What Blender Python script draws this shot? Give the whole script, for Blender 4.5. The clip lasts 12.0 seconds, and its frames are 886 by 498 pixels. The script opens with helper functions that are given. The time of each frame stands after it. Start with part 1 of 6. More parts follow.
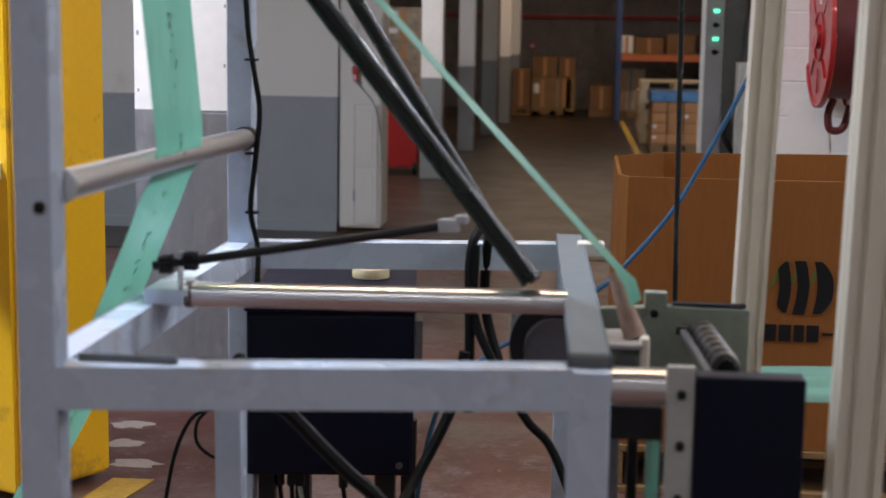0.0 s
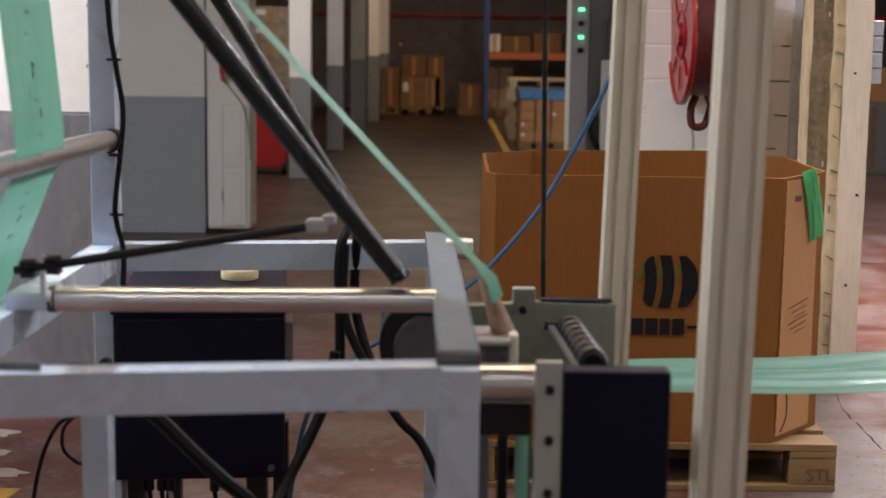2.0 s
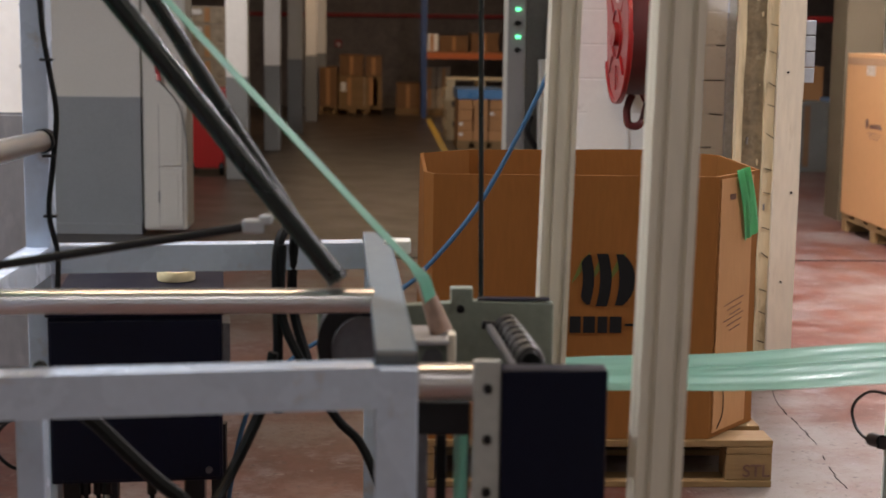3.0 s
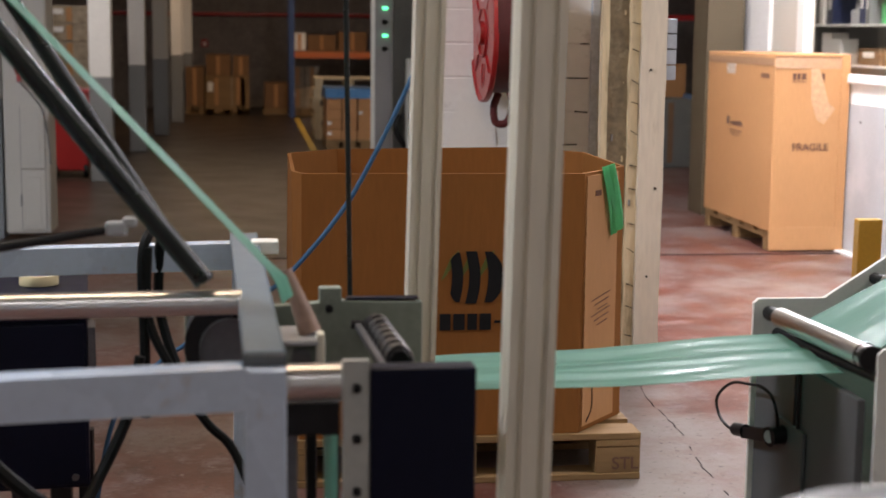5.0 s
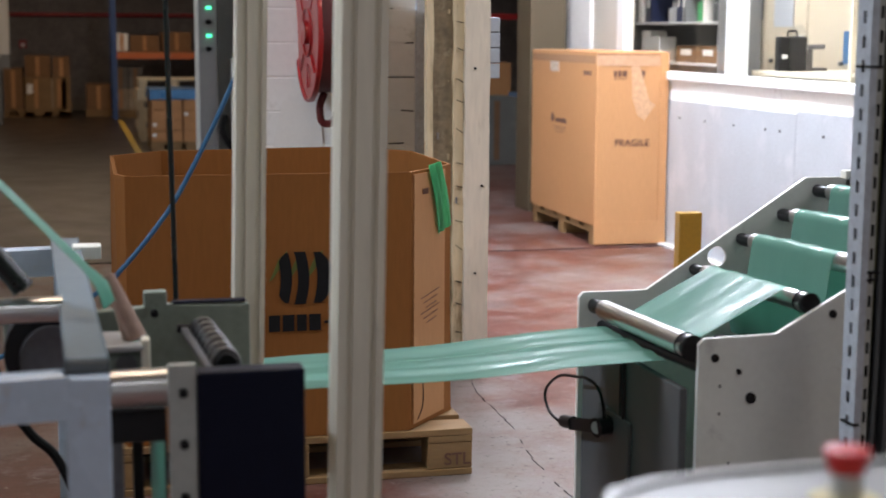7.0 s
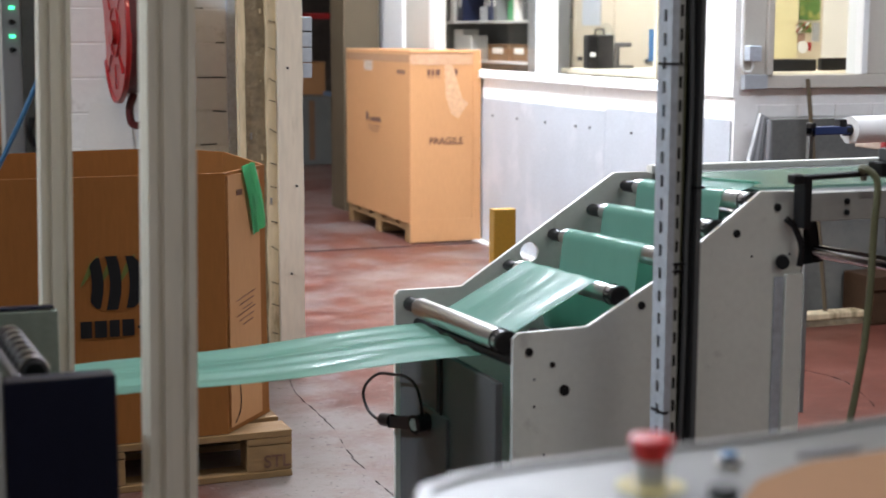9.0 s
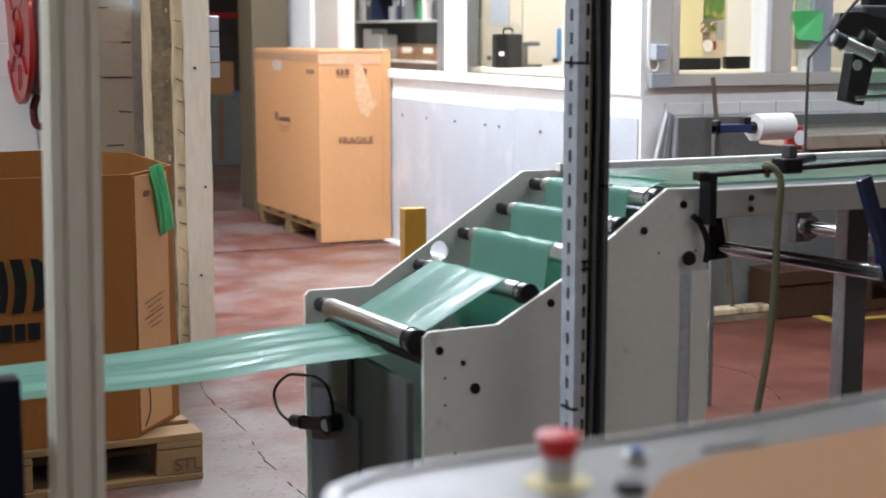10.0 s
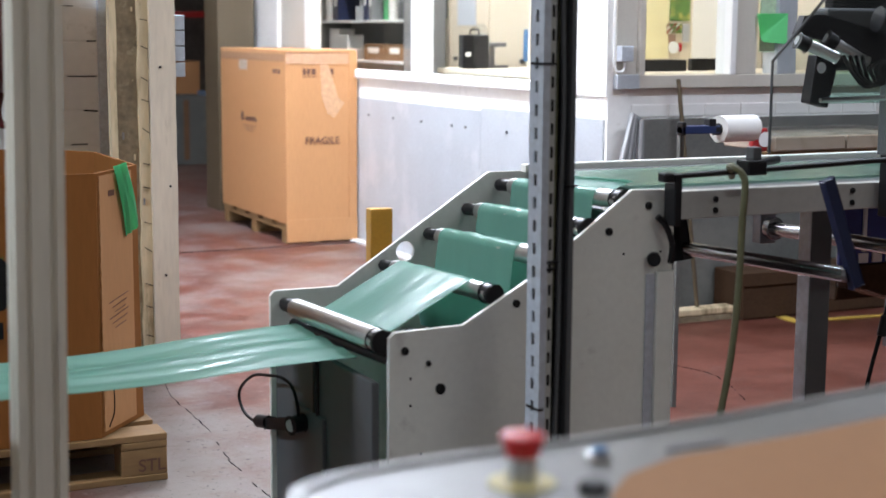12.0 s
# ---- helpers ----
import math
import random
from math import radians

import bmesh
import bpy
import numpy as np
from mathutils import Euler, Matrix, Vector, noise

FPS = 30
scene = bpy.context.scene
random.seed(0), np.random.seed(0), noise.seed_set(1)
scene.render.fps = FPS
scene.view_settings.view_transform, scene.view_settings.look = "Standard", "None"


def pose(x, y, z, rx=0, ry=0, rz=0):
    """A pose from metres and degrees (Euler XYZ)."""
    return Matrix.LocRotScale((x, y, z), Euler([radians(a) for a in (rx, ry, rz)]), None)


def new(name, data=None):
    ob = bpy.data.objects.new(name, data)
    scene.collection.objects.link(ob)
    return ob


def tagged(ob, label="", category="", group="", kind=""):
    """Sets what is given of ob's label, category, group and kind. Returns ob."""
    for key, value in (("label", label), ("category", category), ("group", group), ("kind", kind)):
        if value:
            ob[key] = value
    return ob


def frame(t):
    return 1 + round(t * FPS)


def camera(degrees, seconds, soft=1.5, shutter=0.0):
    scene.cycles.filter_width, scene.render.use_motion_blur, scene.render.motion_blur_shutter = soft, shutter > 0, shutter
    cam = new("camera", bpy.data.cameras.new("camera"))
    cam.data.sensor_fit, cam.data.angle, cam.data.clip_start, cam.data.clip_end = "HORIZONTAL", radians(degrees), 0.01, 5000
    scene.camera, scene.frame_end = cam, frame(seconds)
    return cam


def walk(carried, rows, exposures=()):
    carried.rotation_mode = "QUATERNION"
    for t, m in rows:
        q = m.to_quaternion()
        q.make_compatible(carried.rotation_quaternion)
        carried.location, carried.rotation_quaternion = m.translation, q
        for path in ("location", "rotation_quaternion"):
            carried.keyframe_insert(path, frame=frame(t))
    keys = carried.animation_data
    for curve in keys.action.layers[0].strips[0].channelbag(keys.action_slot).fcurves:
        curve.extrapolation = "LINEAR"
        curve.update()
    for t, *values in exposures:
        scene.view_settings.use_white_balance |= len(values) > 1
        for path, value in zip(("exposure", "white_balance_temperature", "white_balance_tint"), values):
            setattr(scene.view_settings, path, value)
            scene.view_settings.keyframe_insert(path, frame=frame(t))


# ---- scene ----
cam = camera(33.15, 12.0, soft=1.5, shutter=0.4)
cam.data.dof.use_dof = True
cam.data.dof.focus_distance = 4.7
cam.data.dof.aperture_fstop = 3.9
PATH = [
    (0.0, -0.0066, 0.0757, 1.4, 4.893, -8.392, 0.894), (0.5, -0.005, 0.0758, 1.4, 3.647, -8.381, 0.86),
    (1.0, -0.0033, 0.0759, 1.4, 2.402, -8.376, 0.823), (1.5, -0.0017, 0.076, 1.4, 1.16, -8.366, 0.782),
    (2.0, 0.0, 0.076, 1.4, -0.086, -8.362, 0.754), (2.5, 0.0015, 0.076, 1.4, -1.23, -8.355, 0.746),
    (3.0, 0.0031, 0.0759, 1.4, -2.456, -8.344, 0.73), (5.0, 0.0098, 0.0753, 1.4, -7.458, -8.326, 0.594),
    (5.5, 0.0117, 0.0751, 1.4, -8.899, -8.319, 0.537), (6.0, 0.0139, 0.0747, 1.4, -10.593, -8.311, 0.448),
    (6.5, 0.0162, 0.0742, 1.4, -12.318, -8.302, 0.394), (7.0, 0.0184, 0.0737, 1.4, -14.013, -8.301, 0.329),
    (9.0, 0.0273, 0.0709, 1.4, -21.054, -8.302, 0.121), (9.5, 0.0295, 0.07, 1.4, -22.843, -8.308, 0.072),
    (10.0, 0.0315, 0.0691, 1.4, -24.486, -8.321, 0.05), (10.5, 0.033, 0.0684, 1.4, -25.753, -8.325, 0.049),
    (11.0, 0.0331, 0.0684, 1.4, -25.823, -8.306, 0.151), (11.5, 0.0331, 0.0684, 1.4, -25.816, -8.301, 0.284),
    (12.0, 0.0331, 0.0684, 1.4, -25.79, -8.299, 0.375),
]


def cam_pose(x, y, z, yaw, pitch, roll):
    """Yaw to the left, pitch up, roll counter-clockwise, in degrees."""
    return pose(x, y, z, 0, 0, yaw) @ pose(0, 0, 0, 90 + pitch) @ pose(0, 0, 0, 0, 0, roll)


# the clip's white balance drifts: neutral, then warmer, then cooler; it darkens a little towards the bright bay
BALANCE = [(0.0, -0.03, 6750, 20), (2.5, -0.12, 7550, 21), (5.5, -0.17, 7150, 20), (7.0, -0.2, 6650, 16), (9.0, -0.15, 6650, 14), (12.0, -0.14, 6450, 14)]
walk(cam, [(t, cam_pose(*row)) for t, *row in PATH], BALANCE)

# ---- world and light ----
world = bpy.data.worlds.new("world")
scene.world = world
world.use_nodes = True
world.node_tree.nodes["Background"].inputs[0].default_value = (0.75, 0.85, 1.0, 1)
world.node_tree.nodes["Background"].inputs[1].default_value = 0.03
scene.view_settings.exposure = 0.0


def tube_lamp(x, y, z, length, watts, along_x=True, color=(0.79, 0.875, 1.0)):
    """A twin-tube ceiling batten out of view: the housing and an area lamp in its mouth."""
    data = bpy.data.lights.new("ceiling_lamp", "AREA")
    data.shape, data.size, data.size_y = "RECTANGLE", length, 0.18
    data.energy, data.color = watts, color
    ob = new("ceiling_lamp", data)
    ob.location = (x, y, z - 0.03)
    ob.rotation_euler = (0, 0, 0 if along_x else math.pi / 2)
    LAMPS.append((x, y, z, length, along_x))


LAMPS = []
CEIL = 4.6
# bright bay beside the office
tube_lamp(2.3, 7.7, 4.0, 2.4, 400, False)
tube_lamp(2.7, 6.3, 4.0, 2.4, 125, False)
tube_lamp(4.7, 3.3, 4.0, 2.4, 150, True)
# working bay over the machines
tube_lamp(-0.4, 3.6, 4.0, 2.4, 46, True, (1.0, 0.81, 0.60))
tube_lamp(-3.4, 4.1, 4.0, 2.4, 490, False, (0.70, 0.84, 1.0))
# two unseen fills behind the camera, added to brighten the machine fronts
tube_lamp(-0.9, -1.2, 4.0, 2.4, 36, True, (0.88, 0.94, 1.0))
tube_lamp(2.9, -0.6, 4.0, 2.4, 38, True, (0.97, 1.0, 0.94))
# dim warehouse behind
tube_lamp(-0.4, 12.2, 4.2, 2.4, 26, True, (1.0, 0.84, 0.66))
tube_lamp(0.2, 21.5, 4.2, 2.4, 84, True, (1.0, 0.76, 0.5))
tube_lamp(3.2, 14.5, 4.2, 2.4, 22, True, (1.0, 0.92, 0.8))
# unseen lamp added for the daylight on the column fronts
tube_lamp(-2.9, 11.6, 4.2, 2.4, 150, True, (0.86, 0.93, 1.0))
# inside the office
tube_lamp(4.4, 10.0, 2.85, 2.4, 88, False, (0.95, 0.96, 1.0))
tube_lamp(4.75, 6.82, 2.85, 0.9, 30, True, (1.0, 0.95, 0.84))

# ---- materials ----


def material(name, base, rough=0.5, metal=0.0, vary=0.15, scale=6.0, bump=0.1, fine=60.0, stain=None, stain_amount=0.0, stain_scale=1.5,
             spec=0.5, stretch=(1, 1, 1), trans=0.0, coat=0.0, rvar=0.1):
    """A surface with colour variation at two scales, optional stains, and fine relief."""
    m = bpy.data.materials.new(name)
    m.use_nodes = True
    nt = m.node_tree
    n, l = nt.nodes, nt.links
    b = n["Principled BSDF"]
    co = n.new("ShaderNodeTexCoord")
    mp = n.new("ShaderNodeMapping")
    mp.inputs["Scale"].default_value = stretch
    l.new(co.outputs["Object"], mp.inputs[0])
    n1 = n.new("ShaderNodeTexNoise")
    n1.inputs["Scale"].default_value, n1.inputs["Detail"].default_value = scale, 5
    n2 = n.new("ShaderNodeTexNoise")
    n2.inputs["Scale"].default_value, n2.inputs["Detail"].default_value = fine, 4
    l.new(mp.outputs[0], n1.inputs[0])
    l.new(mp.outputs[0], n2.inputs[0])
    add = n.new("ShaderNodeMath")
    add.operation = "ADD"
    l.new(n1.outputs[0], add.inputs[0])
    l.new(n2.outputs[0], add.inputs[1])
    rng = n.new("ShaderNodeMapRange")
    rng.inputs[1].default_value, rng.inputs[2].default_value = 0.6, 1.4
    rng.inputs[3].default_value, rng.inputs[4].default_value = 1 - vary, 1 + vary
    l.new(add.outputs[0], rng.inputs[0])
    mul = n.new("ShaderNodeVectorMath")
    mul.operation = "SCALE"
    mul.inputs[0].default_value = base
    l.new(rng.outputs[0], mul.inputs["Scale"])
    out = mul.outputs[0]
    if stain:
        ns = n.new("ShaderNodeTexNoise")
        ns.inputs["Scale"].default_value, ns.inputs["Detail"].default_value, ns.inputs["Roughness"].default_value = stain_scale, 8, 0.65
        l.new(mp.outputs[0], ns.inputs[0])
        rs = n.new("ShaderNodeMapRange")
        rs.inputs[1].default_value, rs.inputs[2].default_value = 0.62 - stain_amount * 0.3, 0.72 - stain_amount * 0.2
        l.new(ns.outputs[0], rs.inputs[0])
        mx = n.new("ShaderNodeMix")
        mx.data_type = "RGBA"
        l.new(rs.outputs[0], mx.inputs[0])
        l.new(out, mx.inputs[6])
        mx.inputs[7].default_value = (*stain, 1)
        out = mx.outputs[2]
    l.new(out, b.inputs["Base Color"])
    rr = n.new("ShaderNodeMapRange")
    rr.inputs[3].default_value, rr.inputs[4].default_value = max(0.03, rough - rvar), min(1, rough + rvar)
    l.new(n1.outputs[0], rr.inputs[0])
    l.new(rr.outputs[0], b.inputs["Roughness"])
    b.inputs["Metallic"].default_value = metal
    b.inputs["Specular IOR Level"].default_value = spec
    b.inputs["Coat Weight"].default_value = coat
    b.inputs["Transmission Weight"].default_value = trans
    if bump:
        bp = n.new("ShaderNodeBump")
        bp.inputs["Strength"].default_value, bp.inputs["Distance"].default_value = bump, 0.004
        l.new(add.outputs[0], bp.inputs["Height"])
        l.new(bp.outputs[0], b.inputs["Normal"])
    return m


def glow(name, color, strength):
    m = bpy.data.materials.new(name)
    m.use_nodes = True
    b = m.node_tree.nodes["Principled BSDF"]
    b.inputs["Base Color"].default_value = (*color, 1)
    b.inputs["Emission Color"].default_value = (*color, 1)
    b.inputs["Emission Strength"].default_value = strength
    return m


def glass(name, tint, rough=0.02, alpha=0.12):
    """Thin clear sheet: mostly see-through, with a glossy face."""
    m = bpy.data.materials.new(name)
    m.use_nodes = True
    nt = m.node_tree
    n, l = nt.nodes, nt.links
    n.remove(n["Principled BSDF"])
    tr, gl, mx, lw = n.new("ShaderNodeBsdfTransparent"), n.new("ShaderNodeBsdfGlossy"), n.new("ShaderNodeMixShader"), n.new("ShaderNodeLayerWeight")
    tr.inputs[0].default_value = (*tint, 1)
    gl.inputs["Roughness"].default_value = rough
    lw.inputs[0].default_value = 0.5
    pw, rg = n.new("ShaderNodeMath"), n.new("ShaderNodeMapRange")
    pw.operation, pw.inputs[1].default_value = "POWER", 4.0
    rg.inputs[3].default_value, rg.inputs[4].default_value = 0.03, 0.6
    l.new(lw.outputs["Facing"], pw.inputs[0])
    l.new(pw.outputs[0], rg.inputs[0])
    l.new(rg.outputs[0], mx.inputs[0])
    l.new(tr.outputs[0], mx.inputs[1])
    l.new(gl.outputs[0], mx.inputs[2])
    l.new(mx.outputs[0], n["Material Output"].inputs[0])
    return m


def film_material(name, color, through_color, clear, rough=0.23):
    """Thin glossy polythene film: partly lets light through, with lengthwise wrinkles."""
    m = bpy.data.materials.new(name)
    m.use_nodes = True
    nt = m.node_tree
    n, l = nt.nodes, nt.links
    b = n["Principled BSDF"]
    b.inputs["Roughness"].default_value = rough
    b.inputs["Specular IOR Level"].default_value = 0.6
    co, mp = n.new("ShaderNodeTexCoord"), n.new("ShaderNodeMapping")
    mp.inputs["Scale"].default_value = (0.35, 1.0, 0.35)
    l.new(co.outputs["Object"], mp.inputs[0])
    nz = n.new("ShaderNodeTexNoise")
    nz.inputs["Scale"].default_value, nz.inputs["Detail"].default_value = 26, 3
    l.new(mp.outputs[0], nz.inputs[0])
    ramp = n.new("ShaderNodeMapRange")
    ramp.inputs[3].default_value, ramp.inputs[4].default_value = 0.85, 1.12
    l.new(nz.outputs[0], ramp.inputs[0])
    sc = n.new("ShaderNodeVectorMath")
    sc.operation = "SCALE"
    sc.inputs[0].default_value = color
    l.new(ramp.outputs[0], sc.inputs["Scale"])
    l.new(sc.outputs[0], b.inputs["Base Color"])
    bp = n.new("ShaderNodeBump")
    bp.inputs["Strength"].default_value, bp.inputs["Distance"].default_value = 0.5, 0.006
    l.new(nz.outputs[0], bp.inputs["Height"])
    l.new(bp.outputs[0], b.inputs["Normal"])
    tl, mx = n.new("ShaderNodeBsdfTranslucent"), n.new("ShaderNodeMixShader")
    tl.inputs[0].default_value = (*through_color, 1)
    mx.inputs[0].default_value = 0.42
    l.new(b.outputs[0], mx.inputs[1])
    l.new(tl.outputs[0], mx.inputs[2])
    tr, cl = n.new("ShaderNodeBsdfTransparent"), n.new("ShaderNodeMixShader")
    tr.inputs[0].default_value = (0.7, 0.95, 0.85, 1)
    cl.inputs[0].default_value = clear
    l.new(mx.outputs[0], cl.inputs[1])
    l.new(tr.outputs[0], cl.inputs[2])
    l.new(cl.outputs[0], n["Material Output"].inputs[0])
    return m


def floor_material():
    """Red floor paint on concrete, worn through to grey in large patches."""
    m = bpy.data.materials.new("worn_red_floor_paint")
    m.use_nodes = True
    nt = m.node_tree
    n, l = nt.nodes, nt.links
    b = n["Principled BSDF"]
    co = n.new("ShaderNodeTexCoord")

    def noise_node(scale, detail, rough=0.6):
        q = n.new("ShaderNodeTexNoise")
        q.inputs["Scale"].default_value, q.inputs["Detail"].default_value, q.inputs["Roughness"].default_value = scale, detail, rough
        l.new(co.outputs["Object"], q.inputs[0])
        return q.outputs[0]

    def ranged(src, a, c):
        q = n.new("ShaderNodeMapRange")
        q.inputs[1].default_value, q.inputs[2].default_value = a, c
        l.new(src, q.inputs[0])
        return q.outputs[0]

    def mixed(fac, a, c):
        q = n.new("ShaderNodeMix")
        q.data_type = "RGBA"
        l.new(fac, q.inputs[0])
        for sock, val in ((q.inputs[6], a), (q.inputs[7], c)):
            if isinstance(val, tuple):
                sock.default_value = (*val, 1)
            else:
                l.new(val, sock)
        return q.outputs[2]

    # the lane beside the conveyor is less worn than the aisle
    sep = n.new("ShaderNodeSeparateXYZ")
    l.new(co.outputs["Object"], sep.inputs[0])
    lane = n.new("ShaderNodeMath")
    lane.operation = "MULTIPLY"
    l.new(ranged(sep.outputs[0], 1.75, 2.6), lane.inputs[0])
    l.new(ranged(sep.outputs[1], 7.4, 6.0), lane.inputs[1])

    def kept(src, amount):
        q = n.new("ShaderNodeMath")
        q.operation, q.inputs[1].default_value = "MULTIPLY_ADD", -amount
        l.new(lane.outputs[0], q.inputs[0])
        l.new(src, q.inputs[2])
        return q.outputs[0]

    # traffic has ground the paint off between bin and feed unit
    ground = n.new("ShaderNodeMath")
    ground.operation = "MULTIPLY"
    band = n.new("ShaderNodeMath")
    band.operation = "MULTIPLY"
    l.new(ranged(sep.outputs[0], 2.0, 1.35), band.inputs[0])
    l.new(ranged(sep.outputs[0], 0.75, 1.2), band.inputs[1])
    l.new(band.outputs[0], ground.inputs[0])
    l.new(ranged(sep.outputs[1], 6.6, 5.6), ground.inputs[1])
    bare = n.new("ShaderNodeMath")
    bare.operation, bare.inputs[1].default_value = "MULTIPLY_ADD", 0.13
    l.new(ground.outputs[0], bare.inputs[0])
    l.new(kept(noise_node(0.9, 12, 0.78), 0.14), bare.inputs[2])
    red = mixed(ranged(noise_node(5.0, 8, 0.7), 0.38, 0.66), (0.084, 0.023, 0.014), (0.135, 0.047, 0.033))
    patch = mixed(ranged(bare.outputs[0], 0.47, 0.64), red, (0.19, 0.163, 0.148))
    worn = mixed(ranged(kept(noise_node(6.5, 14, 0.82), 0.07), 0.52, 0.60), patch, (0.175, 0.13, 0.128))
    scuffed = mixed(ranged(kept(noise_node(11, 10, 0.8), 0.06), 0.60, 0.64), worn, (0.24, 0.21, 0.205))
    spots = mixed(ranged(noise_node(19, 10, 0.78), 0.60, 0.64), scuffed, (0.055, 0.036, 0.033))
    pits = mixed(ranged(noise_node(48, 5, 0.62), 0.615, 0.645), spots, (0.03, 0.022, 0.02))
    # brown slab beyond the joint, in the aisle
    aisle = n.new("ShaderNodeMath")
    aisle.operation = "MULTIPLY"
    l.new(ranged(sep.outputs[0], 1.6, 1.5), aisle.inputs[0])
    l.new(ranged(sep.outputs[1], 9.2, 9.22), aisle.inputs[1])
    slab = mixed(ranged(noise_node(3.2, 10, 0.7), 0.36, 0.66), (0.024, 0.016, 0.011), (0.052, 0.036, 0.025))
    l.new(mixed(aisle.outputs[0], pits, slab), b.inputs["Base Color"])
    b.inputs["Specular IOR Level"].default_value = 0.34
    rr = n.new("ShaderNodeMapRange")
    rr.inputs[3].default_value, rr.inputs[4].default_value = 0.24, 0.5
    l.new(noise_node(2.2, 6), rr.inputs[0])
    l.new(rr.outputs[0], b.inputs["Roughness"])
    bp = n.new("ShaderNodeBump")
    bp.inputs["Strength"].default_value, bp.inputs["Distance"].default_value = 0.25, 0.004
    l.new(noise_node(26, 10, 0.75), bp.inputs["Height"])
    l.new(bp.outputs[0], b.inputs["Normal"])
    return m


FLOOR = floor_material()
GREY = material("grey_blue_machine_paint", (0.505, 0.605, 0.725), 0.27, vary=0.06, bump=0.05, stain=(0.48, 0.50, 0.54), stain_amount=0.1, stain_scale=14)
BEAMGREY = material("mid_grey_beam_paint", (0.43, 0.43, 0.405), 0.45, vary=0.08, bump=0.05, stain=(0.38, 0.37, 0.34), stain_amount=0.15, stain_scale=7)
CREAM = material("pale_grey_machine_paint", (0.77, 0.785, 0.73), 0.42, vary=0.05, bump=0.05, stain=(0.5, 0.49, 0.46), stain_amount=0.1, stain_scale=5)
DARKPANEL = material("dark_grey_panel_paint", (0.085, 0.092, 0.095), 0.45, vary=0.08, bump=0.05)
GREENGREY = material("green_grey_cast_paint", (0.21, 0.25, 0.205), 0.45, vary=0.15, bump=0.15, stain=(0.13, 0.14, 0.11), stain_amount=0.2, stain_scale=9)
ALU = material("anodised_aluminium", (0.76, 0.71, 0.59), 0.42, 0.2, vary=0.1, bump=0.04, stretch=(1, 1, 0.15), stain=(0.30, 0.27, 0.21), stain_amount=0.2, stain_scale=8)
GALV = material("galvanised_steel_strut", (0.55, 0.60, 0.66), 0.4, 0.35, vary=0.15, scale=30, bump=0.05)
STEEL = material("polished_steel", (0.70, 0.70, 0.685), 0.29, 1.0, vary=0.02, scale=12, bump=0.0, fine=140, rvar=0.015)
# darker copy of the steel: dim reflections under the table as colour
SHADESTEEL = material("shaded_roller_steel", (0.30, 0.30, 0.31), 0.24, 1.0, vary=0.06, scale=12, bump=0.0, fine=140, rvar=0.03)
DARKSTEEL = material("dark_steel", (0.16, 0.16, 0.17), 0.4, 0.8, vary=0.15, bump=0.05)
BLACK = material("black_plastic", (0.009, 0.009, 0.010), 0.4, vary=0.2, bump=0.03, spec=0.3)
RUBBER = material("black_rubber", (0.006, 0.007, 0.007), 0.5, vary=0.2, bump=0.1, spec=0.13)
# darker blue grey puts the rail's dark reflection into its colour
RAILDIM = material("rail_paint_dark_reflection", (0.14, 0.185, 0.215), 0.42, vary=0.12, bump=0.05, spec=0.32)
RIBRUBBER = material("glossy_ribbed_rubber", (0.012, 0.011, 0.011), 0.3, vary=0.1, bump=0.02, spec=0.6)
TUBE = material("black_green_lacquered_tube", (0.006, 0.010, 0.009), 0.28, vary=0.2, bump=0.03, spec=0.4)
NAVY = material("dark_navy_paint", (0.0035, 0.005, 0.017), 0.4, vary=0.15, bump=0.05, spec=0.18)
BLUE = material("dark_blue_paint", (0.015, 0.03, 0.10), 0.4, vary=0.15, bump=0.05)
AIRBLUE = material("blue_air_hose", (0.03, 0.11, 0.22), 0.35, vary=0.1, bump=0)
OLIVE = material("olive_hose", (0.12, 0.12, 0.06), 0.5, vary=0.15, bump=0.05)
CARD = material("brown_corrugated_card", (0.225, 0.086, 0.020), 0.75, vary=0.1, scale=2.5, bump=0.12, fine=90, stretch=(1, 1, 0.15), spec=0.2)
CARD2 = material("light_brown_card", (0.45, 0.228, 0.10), 0.72, vary=0.08, scale=2.0, bump=0.1, fine=80, stretch=(1, 1, 0.2), spec=0.25)
DEEPCARD = material("very_dark_card", (0.065, 0.036, 0.02), 0.85, vary=0.25, bump=0.1, spec=0.15)
DESKCARD = material("matt_brown_card", (0.36, 0.195, 0.10), 0.8, vary=0.06, scale=2.0, bump=0.06, spec=0.15)
CARDDARK = material("dark_card", (0.20, 0.11, 0.055), 0.8, vary=0.2, bump=0.1, spec=0.2)
WOOD = material("raw_pallet_wood", (0.22, 0.128, 0.05), 0.7, vary=0.22, scale=5, bump=0.35, fine=70, stretch=(0.15, 1, 1), stain=(0.22, 0.13, 0.06), stain_amount=0.2, stain_scale=5)
OLDWOOD = material("old_painted_wood", (0.64, 0.52, 0.33), 0.7, vary=0.2, scale=8, bump=0.5, fine=50, stretch=(1, 1, 0.2), stain=(0.26, 0.19, 0.10), stain_amount=0.3, stain_scale=9)
JAMBWOOD = material("cream_painted_timber", (0.70, 0.62, 0.49), 0.7, vary=0.12, scale=6, bump=0.35, fine=60, stretch=(1, 1, 0.15), stain=(0.36, 0.28, 0.17), stain_amount=0.25, stain_scale=6)
MOTTLEWOOD = material("mottled_dark_wood", (0.22, 0.17, 0.105), 0.8, vary=0.45, scale=9, bump=0.6, fine=40, stain=(0.34, 0.29, 0.19), stain_amount=0.25, stain_scale=12)
